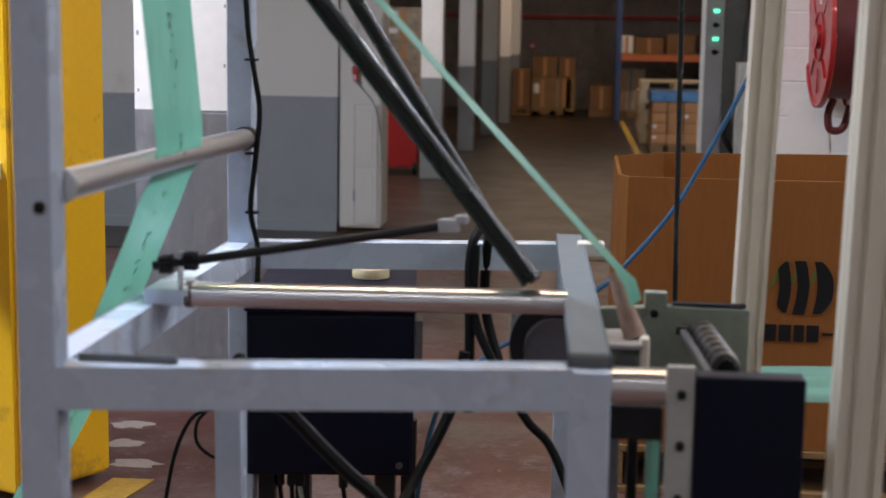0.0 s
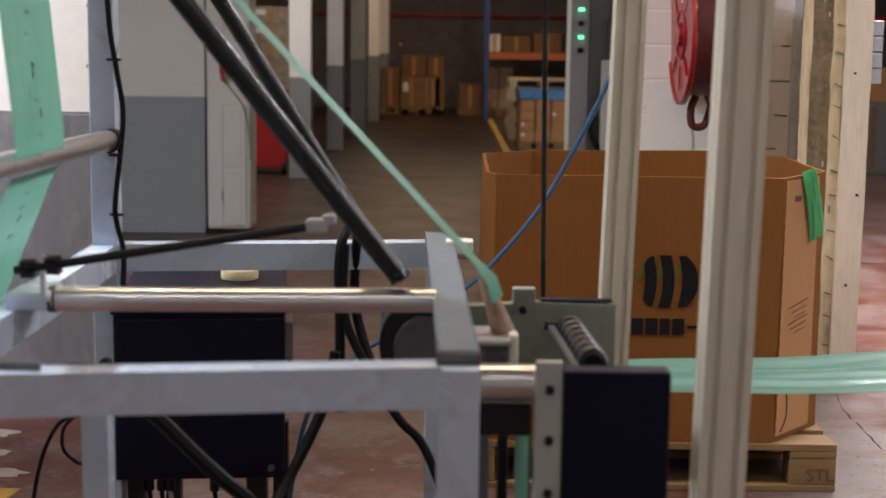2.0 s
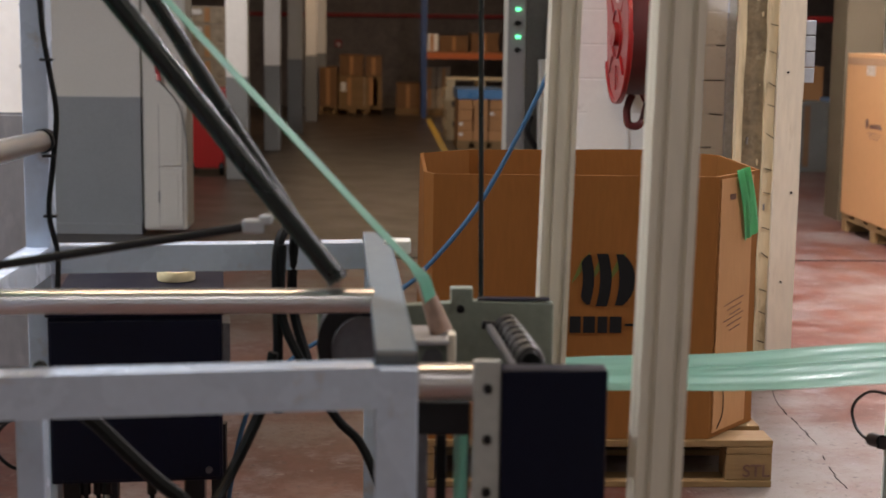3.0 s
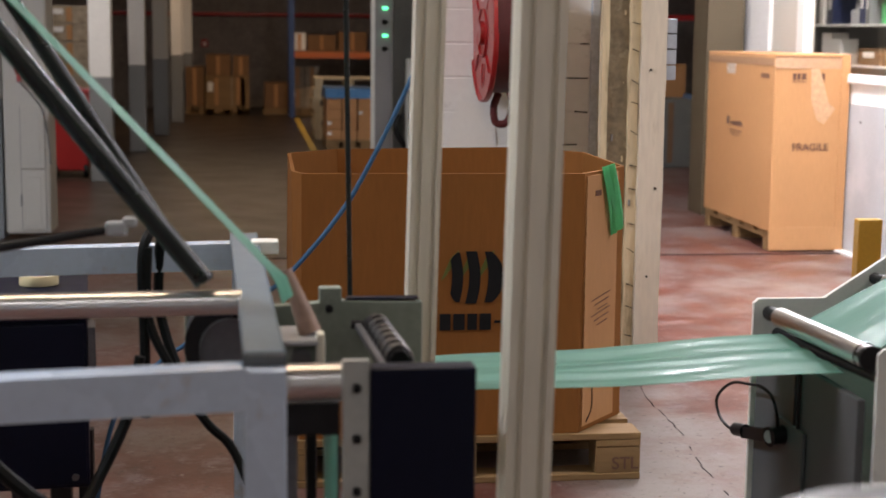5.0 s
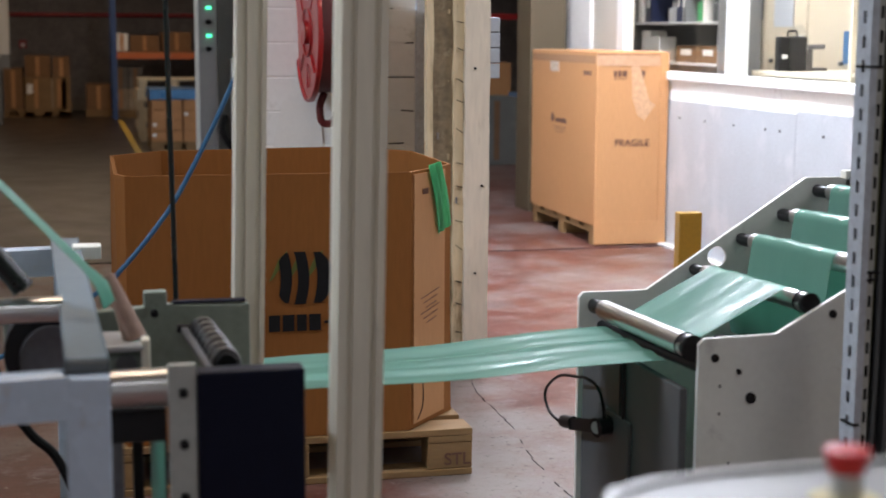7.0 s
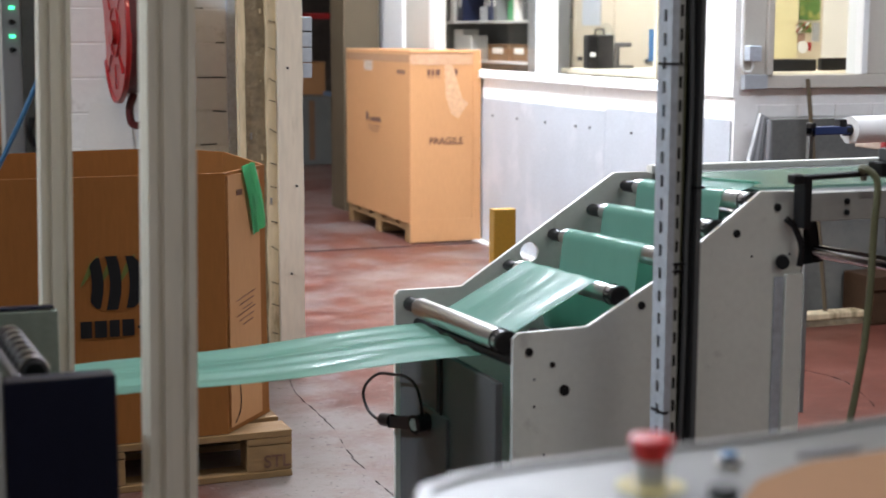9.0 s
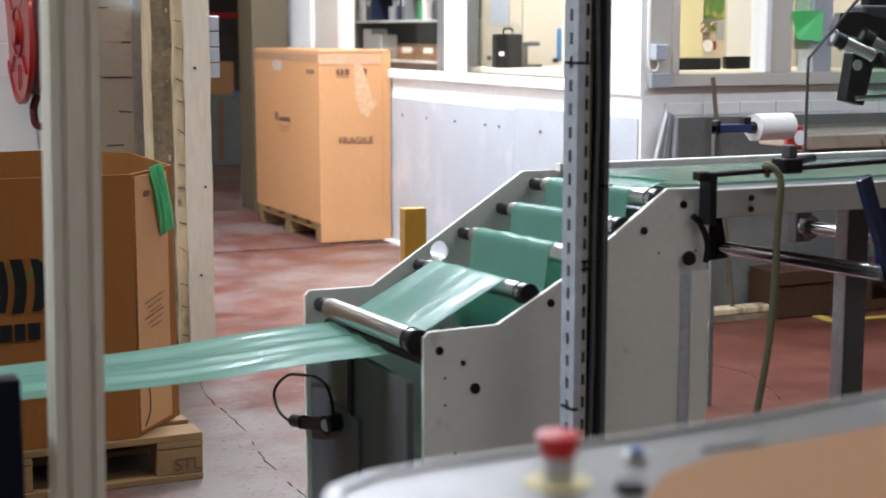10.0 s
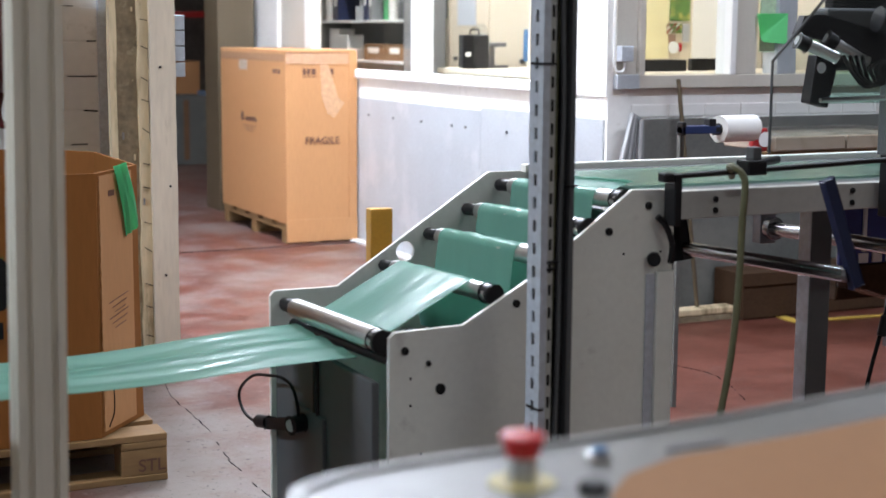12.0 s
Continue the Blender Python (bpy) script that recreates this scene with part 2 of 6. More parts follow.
WHITE = material("white_wall_paint", (0.78, 0.775, 0.75), 0.6, vary=0.05, scale=4, bump=0.25, fine=25, stain=(0.5, 0.48, 0.44), stain_amount=0.08, stain_scale=4)
CREAMWALL = material("cream_wall_paint", (0.53, 0.50, 0.44), 0.65, vary=0.05, scale=3, bump=0.15, stain=(0.45, 0.41, 0.35), stain_amount=0.08)
PLATEGREY = material("worn_grey_plate_paint", (0.40, 0.41, 0.38), 0.45, vary=0.1, bump=0.06, stain=(0.28, 0.28, 0.25), stain_amount=0.15, stain_scale=12)
PILLARGREY = material("patchy_grey_pillar_paint", (0.15, 0.155, 0.165), 0.7, vary=0.18, scale=4, bump=0.4, fine=30, stretch=(1, 1, 0.4), stain=(0.22, 0.22, 0.225), stain_amount=0.25, stain_scale=5)
GREYWALL = material("grey_wall_paint", (0.205, 0.215, 0.22), 0.55, vary=0.07, scale=3, bump=0.2, stain=(0.18, 0.18, 0.18), stain_amount=0.1)
DARKBRICK = material("dark_brick_wall", (0.17, 0.15, 0.14), 0.85, vary=0.3, scale=5, bump=0.5, fine=14)
METALSHEET = material("dull_galvanised_sheet", (0.46, 0.50, 0.535), 0.45, 0.3, vary=0.1, scale=4, bump=0.1, stain=(0.55, 0.57, 0.6), stain_amount=0.35, stain_scale=3)
GREYSHEET = material("grey_board", (0.135, 0.14, 0.13), 0.6, vary=0.2, scale=3, bump=0.12, stain=(0.20, 0.20, 0.18), stain_amount=0.25)
OFFWHITE = material("white_lacquered_frame", (0.78, 0.79, 0.78), 0.35, vary=0.03, bump=0.03)
CABINET = material("cream_office_cabinet", (0.62, 0.55, 0.42), 0.5, vary=0.04, bump=0.03)
YELLOW = material("yellow_machine_enamel", (0.86, 0.50, 0.015), 0.35, vary=0.05, bump=0.04, stain=(0.55, 0.32, 0.03), stain_amount=0.08, stain_scale=6)
OCHRE = material("ochre_bollard_paint", (0.30, 0.165, 0.012), 0.5, vary=0.12, bump=0.08)
RED = material("red_enamel", (0.33, 0.014, 0.014), 0.35, vary=0.08, bump=0.03, coat=0.3)
REDHOSE = material("dark_red_hose", (0.10, 0.012, 0.012), 0.5, vary=0.15, bump=0.05)
ESTOP = material("red_push_button", (0.6, 0.02, 0.02), 0.4, vary=0.05, bump=0)
YRING = material("pale_yellow_ring", (0.50, 0.43, 0.18), 0.5, vary=0.05, bump=0)
PAPER = material("white_paper", (0.78, 0.77, 0.74), 0.8, vary=0.03, bump=0.05, spec=0.2)
TAPE = material("cream_masking_tape", (0.68, 0.58, 0.34), 0.6, vary=0.05, bump=0.05)
TAPECORE = material("red_and_blue_core_card", (0.5, 0.1, 0.08), 0.6, vary=0.05, bump=0, stain=(0.1, 0.15, 0.45), stain_amount=0.5, stain_scale=40)
PACKTAPE = material("clear_parcel_tape", (0.46, 0.27, 0.16), 0.15, vary=0.1, scale=25, bump=0.3, coat=0.5)
TORNTAPE = material("torn_paper_tape", (0.49, 0.29, 0.165), 0.4, vary=0.25, scale=30, bump=0.6, fine=70)
WRAPCARD = material("card_under_clear_wrap", (0.36, 0.285, 0.22), 0.3, vary=0.12, scale=8, bump=0.25, coat=0.4)
INK = material("black_print", (0.012, 0.012, 0.013), 0.8, vary=0.1, bump=0, spec=0.12)
OLIVEINK = material("dark_green_print", (0.09, 0.11, 0.014), 0.6, vary=0.1, bump=0)
BROWNINK = material("brown_print", (0.12, 0.05, 0.03), 0.6, vary=0.1, bump=0)
WRAP = material("stretch_wrapped_goods", (0.34, 0.27, 0.19), 0.2, vary=0.4, scale=9, bump=0.6, fine=20, coat=0.6)
RACKORANGE = material("orange_rack_paint", (0.55, 0.14, 0.03), 0.45, vary=0.08)
RACKBLUE = material("blue_rack_paint", (0.03, 0.07, 0.2), 0.45, vary=0.08)
BLUEFILM = material("blue_plastic_cover", (0.05, 0.2, 0.42), 0.3, vary=0.15, bump=0.3)
CONCRETE = material("bare_concrete", (0.22, 0.21, 0.2), 0.8, vary=0.2, bump=0.3)
TAN = material("brown_pillar_paint", (0.105, 0.078, 0.044), 0.6, vary=0.08, bump=0.1)
LINEYELLOW = material("worn_yellow_line_paint", (0.5, 0.34, 0.06), 0.6, vary=0.25, scale=9, bump=0.1)
GREENPAPER = material("bright_green_paper", (0.14, 0.70, 0.25), 0.7, vary=0.04, bump=0)
GREYPAINT = material("light_grey_cabinet_paint", (0.40, 0.41, 0.42), 0.45, vary=0.06, bump=0.04)
MOSS = material("pale_green_printed_list", (0.45, 0.6, 0.42), 0.7, vary=0.15, scale=60, bump=0)
PRINT = material("faded_dark_print", (0.09, 0.25, 0.19), 0.5, vary=0.2, scale=60, bump=0)
NAVYBLUE = material("navy_lever_paint", (0.012, 0.02, 0.06), 0.4, vary=0.15, bump=0.05)
HORN = material("dirty_brown_plastic", (0.32, 0.2, 0.15), 0.4, vary=0.25, scale=20, bump=0.1)
DESKGREY = material("worn_grey_desk_paint", (0.20, 0.20, 0.19), 0.35, vary=0.12, bump=0.05, stain=(0.25, 0.25, 0.24), stain_amount=0.25, stain_scale=6)
YPAPER = material("pale_yellow_paper", (0.72, 0.66, 0.40), 0.8, vary=0.03, bump=0.03, spec=0.2)
LEAFPRINT = material("leafy_photograph", (0.10, 0.20, 0.05), 0.4, vary=0.6, scale=22, bump=0, fine=50, stain=(0.45, 0.42, 0.12), stain_amount=0.3, stain_scale=18)
BLUECRATE = material("bright_blue_plastic", (0.035, 0.05, 0.23), 0.45, vary=0.1, bump=0.05)
BAREGLARE = material("bare_concrete_with_glare", (0.40, 0.37, 0.35), 0.4, vary=0.2, scale=8, bump=0.15, stain=(0.2, 0.14, 0.13), stain_amount=0.2, stain_scale=9)
POUCH = material("clear_pouch_with_papers", (0.58, 0.48, 0.40), 0.25, vary=0.25, scale=40, bump=0.2, coat=0.4)
LED = glow("green_signal_lens", (0.05, 1.0, 0.45), 3.0)
TUBEGLOW = glow("lit_tube_diffuser", (0.95, 0.98, 1.0), 4.0)
FILM = film_material("green_polythene_film", (0.235, 0.46, 0.39), (0.30, 0.65, 0.53), 0.22)
DENSEFILM = film_material("gathered_green_film", (0.17, 0.46, 0.36), (0.22, 0.62, 0.46), 0.03, 0.5)
PALEFILM = film_material("pale_film_on_table", (0.40, 0.46, 0.41), (0.45, 0.55, 0.48), 0.55)
BAGGREEN = film_material("bright_green_bag_film", (0.11, 0.55, 0.24), (0.15, 0.65, 0.3), 0.12)
GLASS = glass("window_glass", (0.97, 0.985, 0.98))
GREENSHEET = glass("pale_green_clear_sheet", (0.72, 0.88, 0.82), 0.1)
ACRYLIC = glass("clear_acrylic", (0.95, 0.97, 0.965), 0.05)

# ---- building helpers ----
BASE = {}


def thing(name, at, label, category, group=""):
    """An Empty at the thing's base; its parts are meshes under it."""
    ob = new(name)
    ob.empty_display_size = 0.05
    ob.location = at
    BASE[ob.name] = Vector(at)
    return tagged(ob, label, category, group)


def part(name, bm, mat, parent=None, label="", smooth=False):
    """Links a bmesh, made in world places, as one mesh object under a thing or a part."""
    origin = BASE[parent.name] if parent else Vector((0, 0, 0))
    bmesh.ops.translate(bm, verts=bm.verts, vec=-origin)
    bmesh.ops.recalc_face_normals(bm, faces=bm.faces)
    me = bpy.data.meshes.new(name)
    bm.to_mesh(me)
    bm.free()
    if smooth:
        for p in me.polygons:
            p.use_smooth = True
        me.set_sharp_from_angle(angle=radians(38))
    me.materials.append(mat)
    ob = new(name, me)
    if parent:
        ob.parent = parent
    BASE[ob.name] = origin
    if label:
        ob["label"] = label
    return ob


def structure(name, bm, mat, label=""):
    return tagged(part(name, bm, mat), label, kind="structure")


def box(x0, x1, y0, y1, z0, z1, bev=0.0, bm=None):
    bm = bm or bmesh.new()
    r = bmesh.ops.create_cube(bm, size=1)
    for v in r["verts"]:
        v.co = Vector(((x0 + x1) / 2 + v.co.x * (x1 - x0), (y0 + y1) / 2 + v.co.y * (y1 - y0), (z0 + z1) / 2 + v.co.z * (z1 - z0)))
    if bev:
        edges = list({e for v in r["verts"] for e in v.link_edges})
        bmesh.ops.bevel(bm, geom=edges, offset=bev, segments=2, profile=0.5, affect="EDGES")
    return bm


def basis(p, q, up=(0, 0, 1)):
    d = (Vector(q) - Vector(p))
    z = d.normalized()
    u = Vector(up)
    if abs(z.dot(u)) > 0.98:
        u = Vector((0, 1, 0))
    x = u.cross(z).normalized()
    y = z.cross(x)
    return x, y, z, d.length


def beam(p, q, w, h, bev=0.003, up=(0, 0, 1), bm=None):
    """A square-edged bar from p to q, w across and h high."""
    bm = bm or bmesh.new()
    x, y, z, length = basis(p, q, up)
    r = bmesh.ops.create_cube(bm, size=1)
    for v in r["verts"]:
        c = v.co.copy()
        v.co = Vector(p) + x * (c.x * w) + y * (c.y * h) + z * ((c.z + 0.5) * length)
    if bev:
        edges = list({e for v in r["verts"] for e in v.link_edges})
        bmesh.ops.bevel(bm, geom=edges, offset=bev, segments=2, profile=0.5, affect="EDGES")
    return bm


def rod(p, q, r, seg=24, r2=None, bm=None, bev=0.0):
    bm = bm or bmesh.new()
    x, y, z, length = basis(p, q)
    made = bmesh.ops.create_cone(bm, cap_ends=True, segments=seg, radius1=r, radius2=r if r2 is None else r2, depth=1)
    for v in made["verts"]:
        c = v.co.copy()
        v.co = Vector(p) + x * c.x + y * c.y + z * ((c.z + 0.5) * length)
    if bev:
        rim = [e for e in {e for v in made["verts"] for e in v.link_edges} if len(e.link_faces) == 2 and any(len(f.verts) > 4 for f in e.link_faces)]
        bmesh.ops.bevel(bm, geom=rim, offset=bev, segments=2, profile=0.5, affect="EDGES")
    return bm


def smooth_path(pts, n=6):
    pts = [Vector(p) for p in pts]
    pts = [2 * pts[0] - pts[1]] + pts + [2 * pts[-1] - pts[-2]]
    out = []
    for a, b, c, d in zip(pts, pts[1:], pts[2:], pts[3:]):
        for i in range(n):
            t = i / n
            out.append(0.5 * (2 * b + (c - a) * t + (2 * a - 5 * b + 4 * c - d) * t * t + (3 * b - a - 3 * c + d) * t ** 3))
    return out + [pts[-2]]


def hose(pts, r, seg=8, n=6, bm=None):
    """A round cable through the points."""
    bm = bm or bmesh.new()
    path = smooth_path(pts, n)
    rings, side = [], None
    for i, p in enumerate(path):
        d = (path[min(i + 1, len(path) - 1)] - path[max(i - 1, 0)]).normalized()
        side = (side - d * side.dot(d)).normalized() if side is not None else d.orthogonal().normalized()
        up = d.cross(side)
        rings.append([bm.verts.new(p + (side * math.cos(a) + up * math.sin(a)) * r) for a in (2 * math.pi * k / seg for k in range(seg))])
    for a, b in zip(rings, rings[1:]):
        for k in range(seg):
            bm.faces.new((a[k], a[(k + 1) % seg], b[(k + 1) % seg], b[k]))
    bm.faces.new(rings[0])
    bm.faces.new(list(reversed(rings[-1])))
    return bm


def prism(outline, axis, a, b, bev=0.0):
    """A plate: an outline in the plane across the axis, from a to b along it."""
    bm = bmesh.new()
    place = {"y": lambda u, v, w: (u, w, v), "x": lambda u, v, w: (w, u, v), "z": lambda u, v, w: (u, v, w)}[axis]
    lo = [bm.verts.new(place(u, v, a)) for u, v in outline]
    hi = [bm.verts.new(place(u, v, b)) for u, v in outline]
    bm.faces.new(lo)
    bm.faces.new(list(reversed(hi)))
    k = len(outline)
    for i in range(k):
        bm.faces.new((lo[i], hi[i], hi[(i + 1) % k], lo[(i + 1) % k]))
    bmesh.ops.recalc_face_normals(bm, faces=bm.faces)
    if bev:
        bmesh.ops.bevel(bm, geom=list(bm.edges), offset=bev, segments=2, profile=0.5, affect="EDGES")
    return bm


def ribbon(rows, thick=0.0012, cross=10, wrinkle=0.0, seed=0.0):
    """A thin web: rows of (left edge, right edge) places along its way, with lengthwise creases."""
    bm = bmesh.new()
    lay = []
    for i, (l, r) in enumerate(rows):
        l, r = Vector(l), Vector(r)
        nxt, prv = rows[min(i + 1, len(rows) - 1)], rows[max(i - 1, 0)]
        along = (Vector(nxt[0]) + Vector(nxt[1]) - Vector(prv[0]) - Vector(prv[1]))
        nor = along.cross(r - l).normalized()
        line = []
        for k in range(cross + 1):
            f = k / cross
            d = wrinkle * noise.noise(Vector((f * 7 + seed, i * 0.12 + seed, seed))) * min(1, 6 * f, 6 * (1 - f))
            p = l.lerp(r, f) + nor * d
            line.append((bm.verts.new(p + nor * thick / 2), bm.verts.new(p - nor * thick / 2)))
        lay.append(line)
    for a, b in zip(lay, lay[1:]):
        for k in range(cross):
            bm.faces.new((a[k][0], a[k + 1][0], b[k + 1][0], b[k][0]))
            bm.faces.new((a[k][1], b[k][1], b[k + 1][1], a[k + 1][1]))
        for k, s in ((0, 1), (cross, -1)):
            bm.faces.new((a[k][0], b[k][0], b[k][1], a[k][1]))
    return bm


def bolt(parent, p, axis=(0, -1, 0), r=0.011, h=0.006, mat=None, name="bolt"):
    q = Vector(p) + Vector(axis) * h
    b = rod(p, q, r, 12, bev=0.0015)
    rod(q, q + Vector(axis) * 0.003, r * 0.6, 6, bm=b)
    return part(name, b, mat or BLACK, parent, smooth=True)


def words(name, text, place, turn, size, mat, parent, width=1.0):
    """Lettering as a thin mesh on a face."""
    cu = bpy.data.curves.new(name, "FONT")
    cu.body, cu.size, cu.extrude, cu.align_x, cu.align_y = text, size, 0.0006, "CENTER", "CENTER"
    cu.offset = size * 0.012
    tmp = bpy.data.objects.new(name, cu)
    scene.collection.objects.link(tmp)
    bpy.context.view_layer.update()
    me = bpy.data.meshes.new_from_object(tmp.evaluated_get(bpy.context.evaluated_depsgraph_get()))
    bpy.data.objects.remove(tmp)
    bpy.data.curves.remove(cu)
    me.transform(Matrix.Translation(Vector(place) - BASE[parent.name]) @ turn @ Matrix.Diagonal((width, 1, 1, 1)))
    me.materials.clear()
    me.materials.append(mat)
    ob = new(name, me)
    ob.parent = parent
    BASE[ob.name] = BASE[parent.name]
    return ob


FACE_FRONT = Euler((radians(90), 0, 0)).to_matrix().to_4x4()

# ---- the large structure ----
structure("floor", box(-14, 14, -5, 30, -0.2, 0.0), FLOOR, "worn red painted concrete floor with grey patches")
structure("ceiling", box(-14, 14, -5, 30, CEIL, CEIL + 0.2), CONCRETE, "dark bare concrete warehouse ceiling")
structure("wall_back", box(-14, 14, 27.3, 27.6, 0, CEIL), DARKBRICK, "dark unlit brick back wall")
structure("wall_near", box(-14, 14, -5.3, -5, 0, CEIL), WHITE, "plain white wall behind the camera")
structure("wall_left", box(-14.3, -14, -5, 30, 0, CEIL), WHITE, "plain white side wall")
structure("wall_right", box(14, 14.3, -5, 30, 0, CEIL), WHITE, "plain white side wall")

# side wall with the painted grey dado, left of the aisle
structure("wall_side", box(-9, -1.62, 10.25, 10.5, 0.93, CEIL), CREAMWALL, "cream painted wall above a grey dado")
structure("wall_dado", box(-9, -1.62, 10.244, 10.5, 0.0, 0.93), GREYWALL, "grey painted lower wall")
structure("baseboard", box(-9, -1.62, 10.22, 10.244, 0.0, 0.07), GREYWALL, "grey painted baseboard")

for lx, ly, lz, ll, ax in LAMPS:
    t = thing("ceiling_batten", (lx, ly, lz), "unseen white twin-tube fluorescent ceiling batten, lit", "ceiling lamp", "ceiling battens")
    hx, hy = (ll / 2 + 0.03, 0.11) if ax else (0.11, ll / 2 + 0.03)
    part("housing", box(lx - hx, lx + hx, ly - hy, ly + hy, lz, lz + 0.06, 0.006), OFFWHITE, t)
    for s in (-1, 1):
        p, q = ((lx - ll / 2, ly + s * 0.125, lz), (lx + ll / 2, ly + s * 0.125, lz)) if ax else ((lx + s * 0.125, ly - ll / 2, lz), (lx + s * 0.125, ly + ll / 2, lz))
        part("tube", rod(p, q, 0.013, 10), TUBEGLOW, t, "lit fluorescent tube")
    for s in (-0.8, 0.8):
        q = (lx + (s * ll / 2 if ax else 0), ly + (0 if ax else s * ll / 2))
        part("hanger", rod((q[0], q[1], lz + 0.06), (q[0], q[1], CEIL if ly < 6.2 or lx < 3.8 else 3.0), 0.004, 6), DARKSTEEL, t)


def column(name, x, y, w, z_band, label, upper, d=None):
    d = d or w
    t = tagged(thing(name, (x, y, 0), label, "column"), kind="structure")
    part("upper_shaft", box(x - w / 2, x + w / 2, y, y + d, z_band, CEIL, 0.008), upper, t)
    part("lower_shaft", box(x - w / 2 - 0.003, x + w / 2 + 0.003, y - 0.003, y + d + 0.003, 0, z_band, 0.008), GREYWALL, t)
    return t


column("column", -1.33, 14.0, 0.2, 0.95, "square concrete column, white above a grey dado", WHITE)
column("column", -1.25, 17.4, 0.185, 0.98, "square concrete column, white above a grey dado", WHITE)
column("column", -1.14, 20.1, 0.195, 1.0, "square concrete column, cream above a grey dado", CREAMWALL)
column("column", -1.06, 22.9, 0.17, 1.0, "square concrete column, white above a grey dado", WHITE)
column("column", -1.0, 25.2, 0.17, 1.0, "square concrete column, white above a grey dado", WHITE)

# white boxed-in column at the end of the dado wall
t = tagged(thing("boxed_column", (-1.47, 10.2, 0), "cream boxed-in column with a service hatch and rounded corner", "column"), kind="structure")
part("shaft", box(-1.60, -1.305, 10.2, 10.55, 0.03, CEIL, 0.02), CREAMWALL, t)
for z0, z1 in ((0.06, 0.455), (0.47, 0.885)):
    part("hatch", box(-1.49, -1.335, 10.186, 10.2, z0, z1, 0.004), CREAMWALL, t)
    part("hatch_panel", box(-1.46, -1.365, 10.18, 10.186, z0 + 0.04, z1 - 0.04, 0.003), CREAMWALL, t)
part("hatch_edge", box(-1.4945, -1.4915, 10.196, 10.1995, 0.06, 0.885), CONCRETE, t)
part("hatch_edge", box(-1.3335, -1.3305, 10.196, 10.1995, 0.06, 0.885), CONCRETE, t)
part("hinge", box(-1.498, -1.488, 10.176, 10.19, 0.22, 0.30, 0.002), DARKSTEEL, t)
part("plug_socket", box(-1.505, -1.465, 10.13, 10.2, 1.09, 1.15, 0.01), RED, t, "red industrial plug")
part("plug", rod((-1.483, 10.15, 1.09), (-1.478, 10.14, 1.045), 0.017, 12), RED, t, smooth=True)
part("conduit", rod((-1.485, 10.185, 1.15), (-1.485, 10.185, 3.0), 0.012, 8), CREAMWALL, t)
part("flex", hose([(-1.478, 10.14, 1.045), (-1.437, 10.13, 1.0), (-1.38, 10.15, 0.93), (-1.341, 10.17, 0.848), (-1.311, 10.19, 0.676), (-1.30, 10.195, 0.5)], 0.0035), DARKPANEL, t)

# painted brick pillar left of the machine
t = tagged(thing("painted_pillar", (-1.62, 6.1, 0), "painted pillar, chipped white above and grey below, with a board", "pillar"), kind="structure")
part("upper_core", box(-1.81, -1.42, 6.109, 6.6, 1.055, CEIL), WHITE, t)
part("lower_core", box(-1.81, -1.42, 6.109, 6.6, 0, 1.055), PILLARGREY, t)
part("board", box(-1.56, -1.40, 6.085, 6.11, 0.02, 1.045, 0.003), PILLARGREY, t, "grey board fixed to the pillar")
bm = box(-0.104, 0.104, 0.0, 0.03, -0.031, 0.031, 0.005)
brick_me = {}
for key, mat in (("w", WHITE),):
    me = bpy.data.meshes.new("brick")
    bm.to_mesh(me)
    me.materials.append(mat)
    brick_me[key] = me
bm.free()


def lay_bricks(parent, x0, x1, y, z0, z1, key, per=0.218, course=0.073, jitter=0.002):
    rows = int((z1 - z0) / course)
    for r in range(rows):
        z = z0 + course * (r + 0.5)
        off = 0 if r % 2 else per / 2
        n = int((x1 - x0) / per) + 2
        for i in range(n):
            a, b = x0 + off + per * (i - 1), x0 + off + per * i
            a, b = max(a, x0), min(b, x1)
            if b - a < 0.05:
                continue
            ob = new("brick", brick_me[key])
            ob.parent = parent
            ob.location = Vector(((a + b) / 2, y + random.uniform(-jitter, jitter), z)) - BASE[parent.name]
            ob.scale = ((b - a - 0.008) / 0.208, 1, 1)


for k in range(9):
    z = 1.1 + 0.13 * k + random.uniform(-0.04, 0.04)
    x = (-1.805, -1.44)[k % 2] + random.uniform(0, 0.012)
    part("paint_chip", box(x, x + random.uniform(0.003, 0.008), 6.106, 6.1085, z, z + random.uniform(0.008, 0.03)), CONCRETE, t)

# block pier with the hose reel, and the timber door jamb in front of it
t = tagged(thing("block_pier", (1.15, 6.55, 0), "white painted block pier with open horizontal joints", "pier"), kind="structure")
part("core", box(0.8, 1.545, 6.5495, 7.0, 0, CEIL), WHITE, t)
for i in range(22):
    z = 0.02 + i * 0.148
    for k, (a, b) in enumerate(((0.79, 1.2), (1.2025, 1.5)) if i % 2 else ((0.79, 1.0), (1.0025, 1.5))):
        dy = random.uniform(-0.002, 0.002)
        part("block", box(a, b, 6.547 + dy, 6.585, z, z + 0.1445 + random.uniform(-0.002, 0.001), 0.004), WHITE, t)
for i in range(22):
    z = 0.018 + i * 0.148
    x = 1.12 + random.uniform(0, 0.12)
    while x < 1.46:
        w = random.uniform(0.03, 0.16)
        if random.random() < 0.55:
            part("open_joint", beam((x, 6.546, z + random.uniform(-0.002, 0.002)), (min(x + w, 1.495), 6.546, z + random.uniform(-0.004, 0.004)), 0.003, random.uniform(0.002, 0.006), 0), INK, t)
        x += w + random.uniform(0.01, 0.12)
